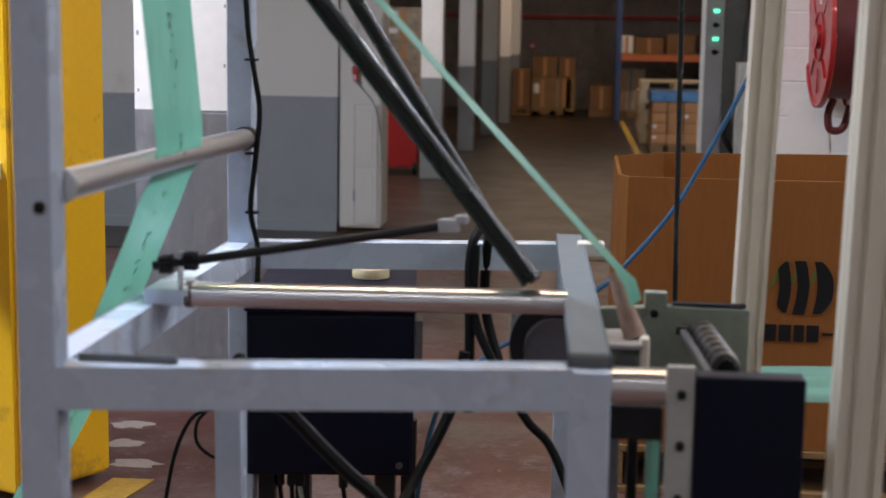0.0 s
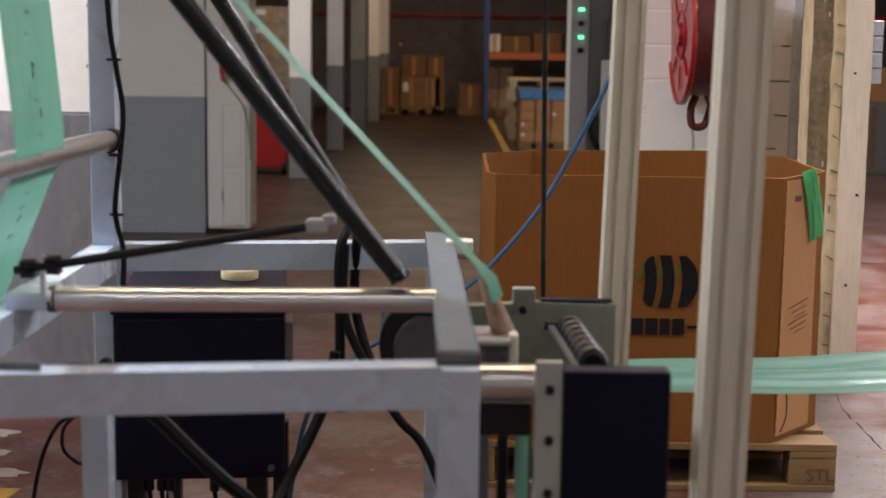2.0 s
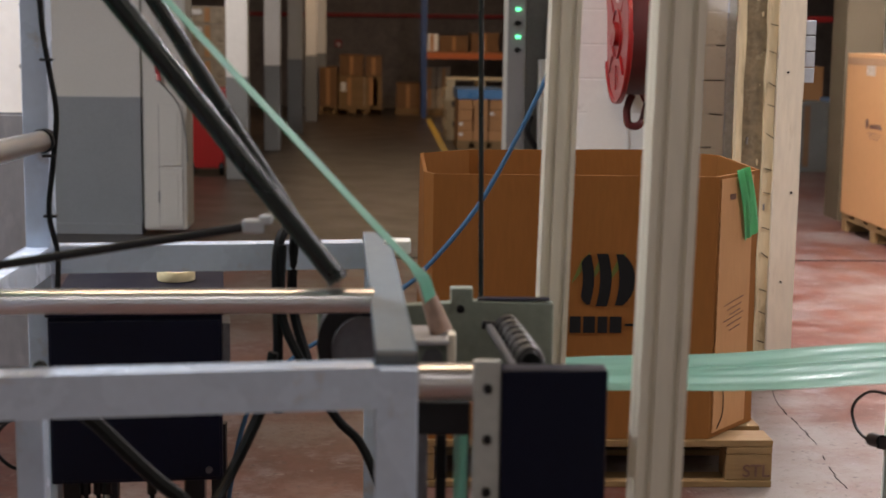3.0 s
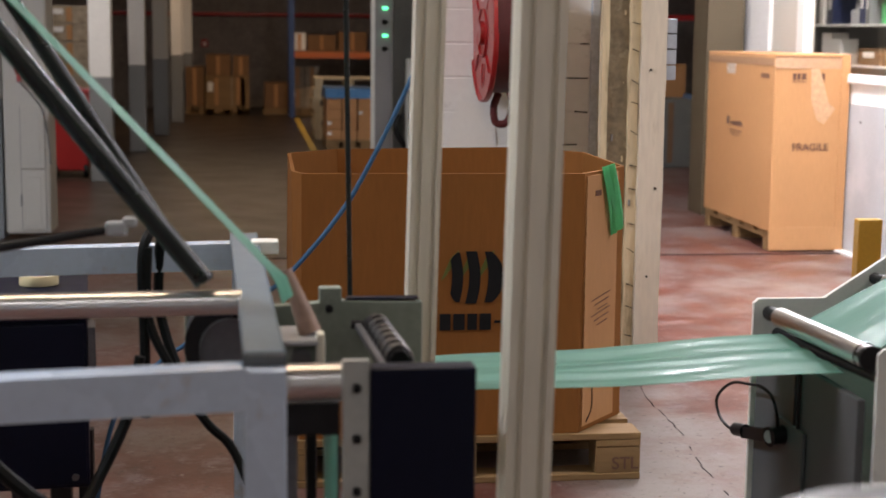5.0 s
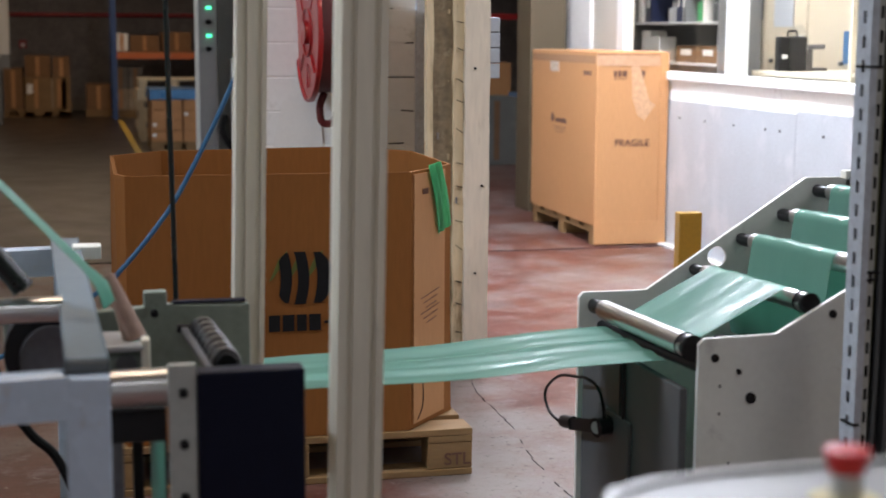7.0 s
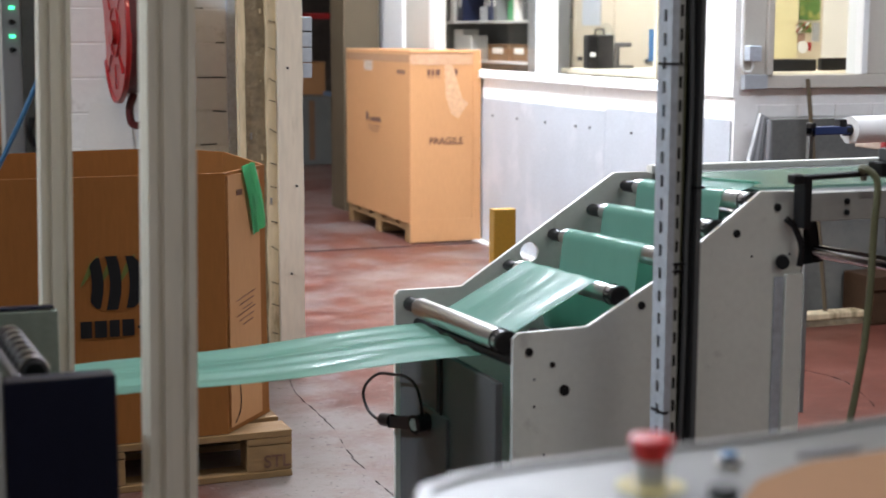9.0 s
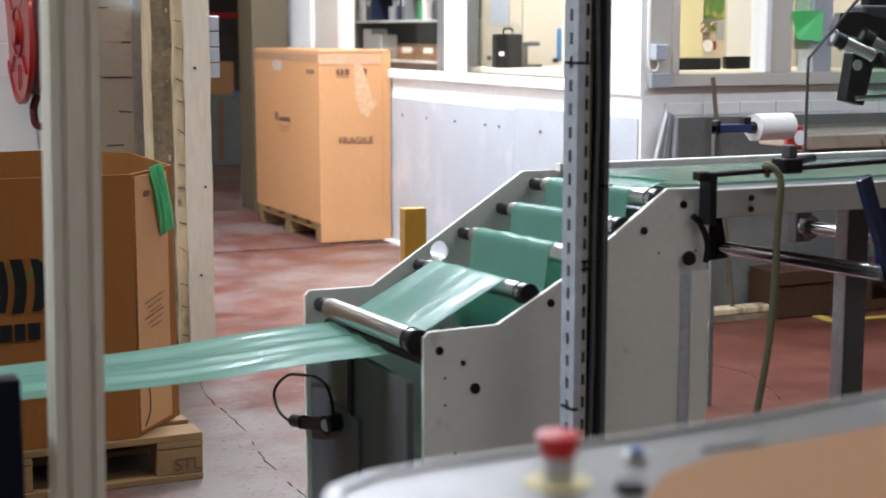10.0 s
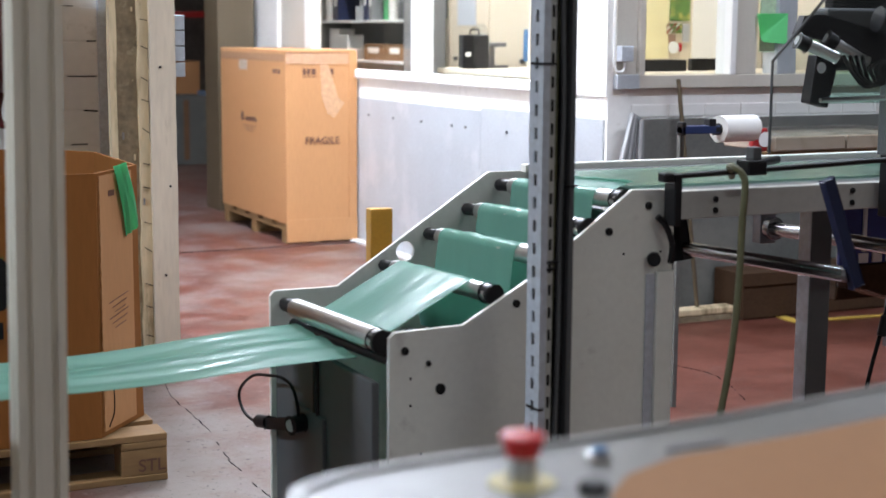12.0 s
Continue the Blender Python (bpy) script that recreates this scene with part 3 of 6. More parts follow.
part("paper_flap", prism([(0.866, 0.90), (1.09, 0.897), (1.072, 1.08), (0.99, 1.085), (0.911, 1.102)], "y", 6.5435, 6.5445), PAPER, t, "loose white paper sheet")
part("corner_trim", box(1.503, 1.54, 6.53, 6.58, 0, CEIL, 0.004), GALV, t, "grey painted corner angle")

t = tagged(thing("timber_jamb", (1.55, 5.85, 0), "old timber door jamb with chipped cream paint and a dark mottled strip", "door jamb"), kind="structure")


def rough_post(name, x0, x1, y0, y1, mat, seed, amp=0.006, z1=CEIL):
    bm = bmesh.new()
    n = 60
    rings = []
    for i in range(n + 1):
        z = z1 * i / n
        w = [amp * noise.noise(Vector((seed + k * 3.7, z * 7, seed))) for k in range(4)]
        rings.append([bm.verts.new(p) for p in ((x0 + w[0], y0 + w[2] * 0.5, z), (x1 + w[1], y0 + w[3] * 0.5, z), (x1 + w[1], y1, z), (x0 + w[0], y1, z))])
    for a, b in zip(rings, rings[1:]):
        for k in range(4):
            bm.faces.new((a[k], a[(k + 1) % 4], b[(k + 1) % 4], b[k]))
    bm.faces.new(rings[0])
    bm.faces.new(rings[-1])
    return part(name, bm, mat, t)


rough_post("outer_batten", 1.409, 1.437, 5.93, 5.975, OLDWOOD, 1.0)
rough_post("dark_infill", 1.434, 1.524, 5.945, 5.985, MOTTLEWOOD, 4.0, 0.007)
rough_post("stud", 1.52, 1.560, 5.92, 6.0, OLDWOOD, 8.0, 0.010)
rough_post("board", 1.562, 1.664, 5.90, 6.0, JAMBWOOD, 12.0, 0.004)
part("frame_core", box(1.55, 1.655, 6.001, 6.55, 0, CEIL), OLDWOOD, t)
for i in range(26):
    z = 0.1 + i * 0.085 + random.uniform(-0.02, 0.02)
    x = random.choice((1.412, 1.425, 1.44, 1.455, 1.48, 1.50, 1.528))
    part("paint_flake", box(x, x + random.uniform(0.004, 0.010), 5.913 if x > 1.52 else 5.942, 5.95, z, z + random.uniform(0.008, 0.03), 0.002), random.choice((OLDWOOD, MOTTLEWOOD, CONCRETE)), t)
for i in range(14):
    z = 0.15 + i * 0.12 + random.uniform(-0.03, 0.03)
    part("split", beam((1.528, 5.914, z), (1.556, 5.909, z - random.uniform(0.005, 0.02)), 0.004, 0.003, 0), INK, t)
for z in (0.42, 0.78, 1.255):
    part("knot", rod((1.62 + 0.02 * math.sin(z * 9), 5.899, z), (1.62 + 0.02 * math.sin(z * 9), 5.894, z), 0.005, 8), INK, t)
for i in range(4):
    z = 1.215 + i * 0.062
    part("hinge_plate", box(1.664, 1.706, 5.905, 5.93, z, z + 0.058, 0.003), METALSHEET, t, "pale metal hinge plate")

# hidden wall added to stop bay light reaching the dim aisle
structure("wall_bay", box(1.44, 1.56, 7.0, 12.2, 0, CEIL), WHITE, "unseen white wall added to keep bay light off the aisle")

# office: long glazed wall, then the brick wall with the hatch window
structure("wall_office_lower", box(3.87, 3.99, 6.2, 12.8, 0, 1.0945), WHITE, "white painted wall under the office window")
structure("wall_office_upper", box(3.87, 3.99, 6.2, 12.8, 2.4, CEIL), WHITE, "white painted wall over the office window")
structure("wall_office_pier", box(3.86, 3.99, 6.2, 6.62, 1.095, 2.4), WHITE, "white pier between the office windows")
structure("wall_office_end", box(3.87, 3.99, 10.31, 12.8, 1.095, 2.4), CREAMWALL, "pale wall beyond the office window")
structure("wall_office_jamb", box(3.84, 3.87, 10.85, 11.85, 0, CEIL), WHITE, "white door lining")
t = tagged(thing("window_1", (3.87, 8.4, 1.06), "long white-framed office window", "window"), kind="structure")
part("window_sill", box(3.835, 3.93, 6.62, 10.31, 1.095, 1.15, 0.006), OFFWHITE, t)
part("head", box(3.86, 3.93, 6.62, 10.31, 2.33, 2.4, 0.004), OFFWHITE, t)
for a, b in ((6.62, 6.72), (8.27, 8.45), (10.17, 10.31)):
    part("mullion", box(3.855, 3.925, a, b, 1.15, 2.33, 0.004), OFFWHITE, t)
for a, b in ((6.72, 8.27), (8.45, 10.17)):
    ob = part("pane", box(3.885, 3.89, a, b, 1.15, 2.33), GLASS, t)
    ob.visible_shadow = False

# galvanised sheets screwed to the lower wall
t = tagged(thing("wall_sheeting", (3.86, 8, 0), "dull galvanised sheets screwed along the lower office wall", "wall cladding"), kind="structure")
for a, b, z in ((7.52, 9.35, 0.965), (6.22, 7.515, 0.985)):
    part("sheet", box(3.861, 3.869, a, b, 0.02, z, 0.001), METALSHEET, t)
for y in (9.12, 8.72, 8.30, 7.88, 7.70, 7.2):
    part("stud", rod((3.861, y, 0.855 + (9.12 - y) * 0.004), (3.853, y, 0.855 + (9.12 - y) * 0.004), 0.008, 8), DARKSTEEL, t)
structure("baseboard_office", box(3.80, 3.86, 6.22, 9.32, 0.0, 0.012), OFFWHITE, "pale strip along the wall foot")

structure("wall_brick_core", box(3.99, 8.5, 6.2155, 6.4, 0, 1.13), WHITE, "white painted wall core")
structure("wall_hatch_upper", box(3.99, 8.5, 6.22, 6.4, 2.3, CEIL), CREAMWALL, "cream wall over the hatch window")
t = tagged(thing("wall_brick", (4.6, 6.2, 0), "white painted brick wall under the hatch window", "brick wall"), kind="structure")
lay_bricks(t, 3.9, 5.9, 6.21, 0.55, 1.13, "w", jitter=0.003)
t = tagged(thing("window_2", (4.5, 6.2, 1.13), "cream-framed hatch window with notices", "window"), kind="structure")
part("window_sill", box(4.03, 7.5, 6.175, 6.3, 1.135, 1.2, 0.005), CREAMWALL, t)
part("sill_end", box(3.9, 4.03, 6.165, 6.3, 1.132, 1.203, 0.005), METALSHEET, t)
part("frame", box(3.9, 4.02, 6.18, 6.3, 1.2, 2.3, 0.005), CREAMWALL, t)
part("frame", box(4.02, 4.055, 6.16, 6.3, 1.2, 2.3, 0.004), CREAMWALL, t)
part("frame", box(4.565, 4.60, 6.17, 6.3, 1.2, 2.3, 0.005), OFFWHITE, t)
part("frame", box(4.60, 4.735, 6.185, 6.3, 1.2, 2.3, 0.005), CREAMWALL, t)
part("frame", box(4.86, 4.98, 6.18, 6.3, 1.2, 2.3, 0.005), METALSHEET, t)
part("frame", box(5.9, 6.0, 6.18, 6.3, 1.2, 2.3, 0.005), CREAMWALL, t)
for a, b in ((4.055, 4.565), (4.735, 4.86), (4.98, 5.9)):
    ob = part("pane", box(a, b, 6.225, 6.23, 1.2, 2.3), GLASS, t)
    ob.visible_shadow = False
part("printed_list", box(4.765, 4.90, 6.205, 6.21, 1.31, 1.75), MOSS, t, "pale green printed list")
n0 = bmesh.new()
vs = [n0.verts.new(p) for p in ((4.715, 6.17, 1.50), (4.91, 6.17, 1.505), (4.905, 6.165, 1.35), (4.75, 6.155, 1.36), (4.735, 6.16, 1.385))]
n0.faces.new(vs)
bmesh.ops.solidify(n0, geom=list(n0.faces), thickness=0.001)
part("notice", n0, GREENPAPER, t, "bright green paper notice")
t = thing("switch_box", (3.98, 6.17, 1.27), "small grey electrical switch box with its conduit on the wall", "switch box")
part("body", box(3.90, 3.97, 6.13, 6.18, 1.265, 1.34, 0.006), GALV, t)
part("conduit", hose([(3.94, 6.165, 1.265), (3.94, 6.165, 1.235), (3.92, 6.165, 1.215), (3.885, 6.165, 1.24), (3.88, 6.165, 1.4), (3.88, 6.165, 2.2)], 0.006), OFFWHITE, t)

# office interior
structure("wall_office_back", box(8.4, 8.5, 6.4, 12.8, 0, 3.0), CREAMWALL, "cream office wall")
structure("wall_office_far", box(3.99, 8.5, 12.7, 12.8, 0, 3.0), CREAMWALL, "cream office wall")
structure("ceiling_office", box(3.99, 8.5, 6.4, 12.8, 3.0, 3.1), WHITE, "white office ceiling")


def office_cabinet(x0, y0, y1, handles):
    t = thing("office_cabinet", (x0, (y0 + y1) / 2, 0), "tall cream office cabinet with dark door knobs", "cabinet", "office cabinets")
    part("body", box(x0, x0 + 0.45, y0, y1, 0, 2.05, 0.004), CABINET, t)
    n = 2
    for i in range(n):
        a, b = y0 + (y1 - y0) * i / n, y0 + (y1 - y0) * (i + 1) / n
        d = part("door", box(x0 - 0.02, x0, a + 0.004, b - 0.004, 0.06, 2.02, 0.003), CABINET, t)
        y = b - 0.11 if i == 0 else a + 0.11
        part("knob", rod((x0 - 0.02, y, 1.2), (x0 - 0.045, y, 1.2), 0.016, 10), DARKSTEEL, d)
    return t


office_cabinet(5.15, 9.87, 11.13, 2)
office_cabinet(5.15, 8.60, 9.86, 2)
office_cabinet(5.15, 7.33, 8.59, 2)
structure("wall_partition", box(5.6, 5.7, 6.4, 12.7, 0, 3.0), CREAMWALL, "cream office partition")

t = thing("office_shelf", (4.9, 11.5, 0), "grey open office shelf with files and bottles", "shelf")
part("back", box(5.08, 5.1, 10.55, 12.4, 0.0, 2.2), GREYWALL, t)
for z in (0.85, 1.15, 1.47, 1.80):
    part("board", box(4.75, 5.08, 10.55, 12.4, z, z + 0.02, 0.002), OFFWHITE, t)
for y in (10.53, 12.4):
    part("side", box(4.75, 5.1, y, y + 0.02, 0, 2.2, 0.002), GREYWALL, t)


def small_item(kind, x, y, z, w, d, h, mat, label):
    t = thing(kind, (x, y, z), label, kind.replace("_", " "), "items on the office shelf")
    if kind == "bottle":
        part("body", rod((x, y, z), (x, y, z + h * 0.7), w / 2, 14, bev=0.004), mat, t, smooth=True)
        part("neck", rod((x, y, z + h * 0.7), (x, y, z + h), w / 4, 12), mat, t, smooth=True)
    else:
        part("cover", box(x - d / 2, x + d / 2, y - w / 2, y + w / 2, z, z + h, 0.003), mat, t)
        part("spine_tag", box(x - d / 2 - 0.002, x - d / 2, y - w / 4, y + w / 4, z + h * 0.45, z + h * 0.8), PAPER, t)


for y, w, h, mat in ((12.13, 0.09, 0.26, PAPER), (11.95, 0.12, 0.26, NAVYBLUE), (11.3, 0.08, 0.26, BLUE), (11.2, 0.07, 0.25, GREYWALL)):
    small_item("binder", 4.85, y, 1.4905, w, 0.2, h, mat, "upright ring binder on the office shelf")
for y, w, h, mat in ((11.58, 0.13, 0.16, GREYPAINT), (11.06, 0.08, 0.22, BAGGREEN), (10.93, 0.1, 0.26, PAPER), (10.70, 0.14, 0.2, DARKPANEL)):
    small_item("bottle", 4.85, y, 1.4905, w, w, h, mat, "plastic bottle on the office shelf")
for y, w, h in ((12.05, 0.2, 0.25), (11.85, 0.2, 0.2)):
    small_item("paper_stack", 4.85, y, 1.1705, w, 0.15, h, PAPER, "white paper standing on the office shelf")
for y, w in ((11.2, 0.42), (10.78, 0.36)):
    small_item("carton", 4.9, y, 1.1705, w, 0.24, 0.13, CARDDARK, "small brown carton on the office shelf")

t = thing("desk", (4.5, 8.0, 0), "cream office desk under the window", "desk")
part("top", box(4.02, 4.7, 7.25, 8.42, 1.15, 1.182, 0.004), CABINET, t)
for y in (7.3, 8.38):
    part("leg", box(4.05, 4.65, y - 0.02, y + 0.02, 0, 1.15), CABINET, t)
t = thing("tool_case", (4.12, 8.14, 1.182), "black plastic case with a handle on the desk", "case")
part("body", box(4.04, 4.215, 8.1, 8.17, 1.184, 1.385, 0.01), BLACK, t)
part("handle", hose([(4.10, 8.13, 1.38), (4.105, 8.13, 1.413), (4.155, 8.13, 1.413), (4.16, 8.13, 1.38)], 0.006), BLACK, t)
part("label_tag", box(4.055, 4.09, 8.098, 8.1005, 1.255, 1.28), PAPER, t)
t = thing("film_reel", (4.25, 8.26, 1.182), "clear plastic reel on a spindle", "reel")
part("disc", rod((4.235, 8.26, 1.32), (4.241, 8.26, 1.32), 0.136, 40), ACRYLIC, t, "clear plastic reel flange", smooth=True)
part("film_pack", rod((4.2415, 8.26, 1.32), (4.262, 8.26, 1.32), 0.07, 32), PAPER, t, smooth=True)
part("spindle", rod((4.241, 8.26, 1.32), (4.40, 8.24, 1.325), 0.014, 10), DARKSTEEL, t)
part("stand", box(4.25, 4.40, 8.2, 8.34, 1.183, 1.20), DARKSTEEL, t)
part("stand_post", box(4.30, 4.33, 8.25, 8.28, 1.20, 1.33), DARKSTEEL, t)
for y, z, w, h, mat, lab in ((9.27, 1.2, 0.1, 0.22, BLUEFILM, "blue printed poster"), (10.22, 1.45, 0.3, 0.24, GALV, "framed landscape picture"), (10.74, 1.5, 0.36, 0.2, DARKPANEL, "framed landscape picture"), (10.81, 1.3, 0.24, 0.19, PAPER, "white paper sheet")):
    t = thing("wall_picture", (5.1, y, z), lab + " on the cabinet door", "picture")
    part("sheet", box(5.12, 5.128, y - w / 2, y + w / 2, z, z + h), mat, t)
# seen through the hatch window
t = thing("notice_board", (4.5, 7.2, 1.2), "cream board with photographs and notes behind the hatch window", "notice board")
part("board", box(4.0, 5.55, 7.2, 7.23, 0.0, 2.2), CABINET, t)
for x0, x1, z0, z1, mat in ((4.72, 4.885, 1.26, 1.95, YPAPER), (4.895, 5.03, 1.47, 1.70, LEAFPRINT), (4.90, 4.975, 1.40, 1.455, LEAFPRINT), (4.885, 4.935, 1.335, 1.395, HORN), (4.985, 5.03, 1.35, 1.455, GREYPAINT), (4.95, 4.98, 1.30, 1.345, RED), (5.05, 5.30, 1.26, 1.95, PAPER)):
    part("print", box(x0, x1, 7.192, 7.2, z0, z1), mat, t)
part("dial", rod((4.92, 7.192, 1.32), (4.92, 7.186, 1.32), 0.035, 20), OFFWHITE, t)
for k in range(9):
    a = (4.87 + 0.022 * (k % 4), 7.188, 1.40 + 0.018 * (k // 3))
    part("paper_flower", beam(a, (a[0] + 0.018, 7.186, a[2] + 0.022), 0.006, 0.006, 0), (RED, PAPER, HORN)[k % 3], t)
t = thing("monitor", (4.7, 6.7, 1.2), "dark flat object on the counter behind the hatch", "monitor")
part("screen", box(4.72, 4.93, 6.72, 6.76, 1.205, 1.268, 0.005), BLACK, t)
part("foot", box(4.78, 4.86, 6.77, 6.83, 1.201, 1.25), BLACK, t)
t = thing("counter_box", (4.25, 6.7, 1.2), "dark low box on the counter behind the hatch", "box")
part("body", box(4.37, 4.66, 6.68, 6.8, 1.201, 1.262, 0.006), BLACK, t)
structure("counter", box(4.0, 5.5, 6.4, 7.18, 1.17, 1.2), CABINET, "cream counter behind the hatch")

# brown pillar and the passage beyond
structure("pillar_passage", box(3.50, 3.79, 11.25, 11.6, 0, CEIL), TAN, "brown painted steel pillar")

# ---- things: pallets, boxes ----


def pallet(x0, y0, length, width, label, h=0.15, stencil=False):
    """A wooden pallet with deck boards, blocks and skids; its long side lies along x."""
    t = thing("pallet", (x0 + length / 2, y0 + width / 2, 0), label, "pallet", "wooden pallets")
    n = 5
    bw = width / (n + (n - 1) * 0.42)
    for i in range(n):
        y = y0 + i * bw * 1.42
        part("deck_board", box(x0, x0 + length, y, y + bw, h - 0.022, h, 0.003), WOOD, t)
    for x in (x0, x0 + length / 2 - 0.07, x0 + length - 0.145):
        part("cross_board", box(x, x + 0.145, y0, y0 + width, h - 0.044, h - 0.0225, 0.003), WOOD, t)
        for y in (y0, y0 + width / 2 - 0.05, y0 + width - 0.1):
            part("block", box(x, x + 0.145, y + 0.002, y + 0.1, 0.022, h - 0.0445, 0.004), WOOD, t)
    for y in (y0, y0 + width / 2 - 0.05, y0 + width - 0.1):
        part("skid", box(x0, x0 + length, y, y + 0.1, 0.0, 0.0215, 0.003), WOOD, t)
    if stencil:
        words("stencil", "STL", (x0 + length - 0.05, y0 - 0.0006, 0.052), FACE_FRONT, 0.056, BROWNINK, t)
    return t


pallet(0.03, 4.525, 1.2, 0.8, "raw wooden pallet with stencilled blocks under the octagonal bin", 0.152, True)

# octagonal bin
OCT = [(0.135, 4.62), (0.16, 4.535), (1.03, 4.535), (1.215, 4.76), (1.22, 5.36), (1.02, 5.54), (0.32, 5.52), (0.14, 5.27)]
Z0, Z1 = 0.154, 0.973
t = thing("octagonal_bin", (0.68, 5.0, Z0), "open brown corrugated octagonal bin with a black printed mark", "cardboard bin")
cx, cy = 0.68, 5.02
bm = bmesh.new()
n = len(OCT)
inner = [(x + (cx - x) * 0.022, y + (cy - y) * 0.022) for x, y in OCT]
levels = [Z0, Z0 + 0.25, Z0 + 0.5, Z1]
ro = [[bm.verts.new((x + (0.004 * math.sin(5 * k + i)), y, z + (0.004 * math.sin(3 * k) if i == 3 else 0))) for k, (x, y) in enumerate(OCT)] for i, z in enumerate(levels)]
ri = [[bm.verts.new((x, y, z + (0.004 * math.sin(3 * k) if i == 3 else 0))) for k, (x, y) in enumerate(inner)] for i, z in enumerate(levels)]
for i in range(3):
    for k in range(n):
        j = (k + 1) % n
        bm.faces.new((ro[i][k], ro[i][j], ro[i + 1][j], ro[i + 1][k]))
        bm.faces.new((ri[i][j], ri[i][k], ri[i + 1][k], ri[i + 1][j]))
for k in range(n):
    j = (k + 1) % n
    bm.faces.new((ro[3][k], ro[3][j], ri[3][j], ri[3][k]))
bm.faces.new(ro[0])
bm.faces.new(ri[0])
part("wall", bm, CARD, t)
# stapled seam flap on the chamfer
ex, ey = 1.215 - 1.03, 4.76 - 4.535
fl = math.hypot(ex, ey)
ux, uy = ex / fl, ey / fl
nx, ny = uy, -ux


def on_chamfer(s, z, out=0.004):
    return Vector((1.03 + ux * s + nx * out, 4.535 + uy * s + ny * out, z))


bm = bmesh.new()
edge = []
for i in range(41):
    z = 0.17 + (Z1 - 0.18) * i / 40
    edge.append((on_chamfer(0.012 + 0.003 * (i % 2), z), on_chamfer(0.235, z)))
lv = [[bm.verts.new(p) for p in (a, b, b - Vector((nx, ny, 0)) * 0.004, a - Vector((nx, ny, 0)) * 0.004)] for a, b in edge]
for a, b in zip(lv, lv[1:]):
    for k in range(4):
        bm.faces.new((a[k], a[(k + 1) % 4], b[(k + 1) % 4], b[k]))
bm.faces.new(lv[0])
bm.faces.new(lv[-1])
part("seam_flap", bm, CARD2, t, "lighter stapled seam flap")
for k in range(6):
    s0 = 0.06 + 0.02 * (k % 3)
    z = 0.565 - 0.016 * (k % 3) - 0.05 * (k // 3)
    part("fine_print", beam(on_chamfer(s0, z, 0.0055), on_chamfer(s0 + 0.13 - 0.03 * (k % 3), z + 0.018 - 0.004 * (k % 3), 0.0055), 0.002, 0.0018, 0), BROWNINK, t)
part("hand_slot", hose([on_chamfer(0.05, 0.32, 0.005), on_chamfer(0.075, 0.29, 0.005), on_chamfer(0.075, 0.22, 0.005), on_chamfer(0.04, 0.18, 0.005)], 0.002, 6), INK, t)
part("recycling_mark", beam(on_chamfer(0.07, 0.905, 0.0055), on_chamfer(0.11, 0.905, 0.0055), 0.001, 0.018, 0), BROWNINK, t)
part("fine_print", beam((0.2, 4.533, 0.555), (0.35, 4.533, 0.545), 0.002, 0.003, 0), INK, t)
part("fine_print", beam((0.22, 4.533, 0.575), (0.29, 4.533, 0.57), 0.002, 0.003, 0), INK, t)


MX, MZ, MR = 0.692, 0.653, 0.092


def mark_band(lo, hi, bend, v0, v1):
    """One upright curved band of the round mark, cut by its circle."""
    left, right = [], []
    for i in range(13):
        v = v0 + (v1 - v0) * i / 12
        lim = math.sqrt(max(0.0, 1 - v * v))
        a, b = max(lo + bend * math.cos(v * 1.4), -lim), min(hi + bend * math.cos(v * 1.4), lim)
        if b - a > 0.02:
            left.append((MX + MR * a, MZ + MR * 1.06 * v))
            right.append((MX + MR * b, MZ + MR * 1.06 * v))
    return prism(left + right[::-1], "y", 4.5315, 4.5330)


for spec in ((-0.98, -0.60, 0.22, -0.78, 0.8), (-0.40, -0.02, 0.22, -1.0, 1.0), (0.24, 0.76, 0.22, -0.80, 0.82)):
    part("printed_mark", mark_band(*spec), INK, t)
for x0 in (MX - 0.105, MX - 0.052, MX + 0.004):
    part("printed_swoosh", prism([(x0, MZ - 0.01), (x0 + 0.012, MZ + 0.0), (x0 + 0.055, MZ + 0.06), (x0 + 0.056, MZ + 0.085), (x0 + 0.03, MZ + 0.06)], "y", 4.5331, 4.534), OLIVEINK, t)
# the maker's word, as plain bars
for k, (x, w) in enumerate(((0.585, 0.034), (0.627, 0.036), (0.671, 0.03), (0.709, 0.036))):
    part("printed_bar", prism([(x, 0.489), (x + w, 0.489), (x + w, 0.540), (x, 0.540)], "y", 4.5315, 4.5330), INK, t)
part("printed_bar", prism([(0.755, 0.510), (0.787, 0.510), (0.787, 0.518), (0.755, 0.518)], "y", 4.5315, 4.5330), INK, t)
bag = thing("green_bag", on_chamfer(0.15, 0.98), "scrap of bright green film hanging over the bin rim", "plastic bag")
rows = []
for i in range(9):
    f = i / 8
    rows.append((on_chamfer(0.10 + 0.075 * f, 0.985 - 0.225 * f, 0.010 + 0.006 * math.sin(f * 3)), on_chamfer(0.185 + 0.065 * f, 0.992 - 0.21 * f, 0.012 + 0.010 * math.sin(f * 2.5))))
part("film", ribbon(rows, 0.0015, 10, 0.014, 3.1), BAGGREEN, bag, smooth=True)

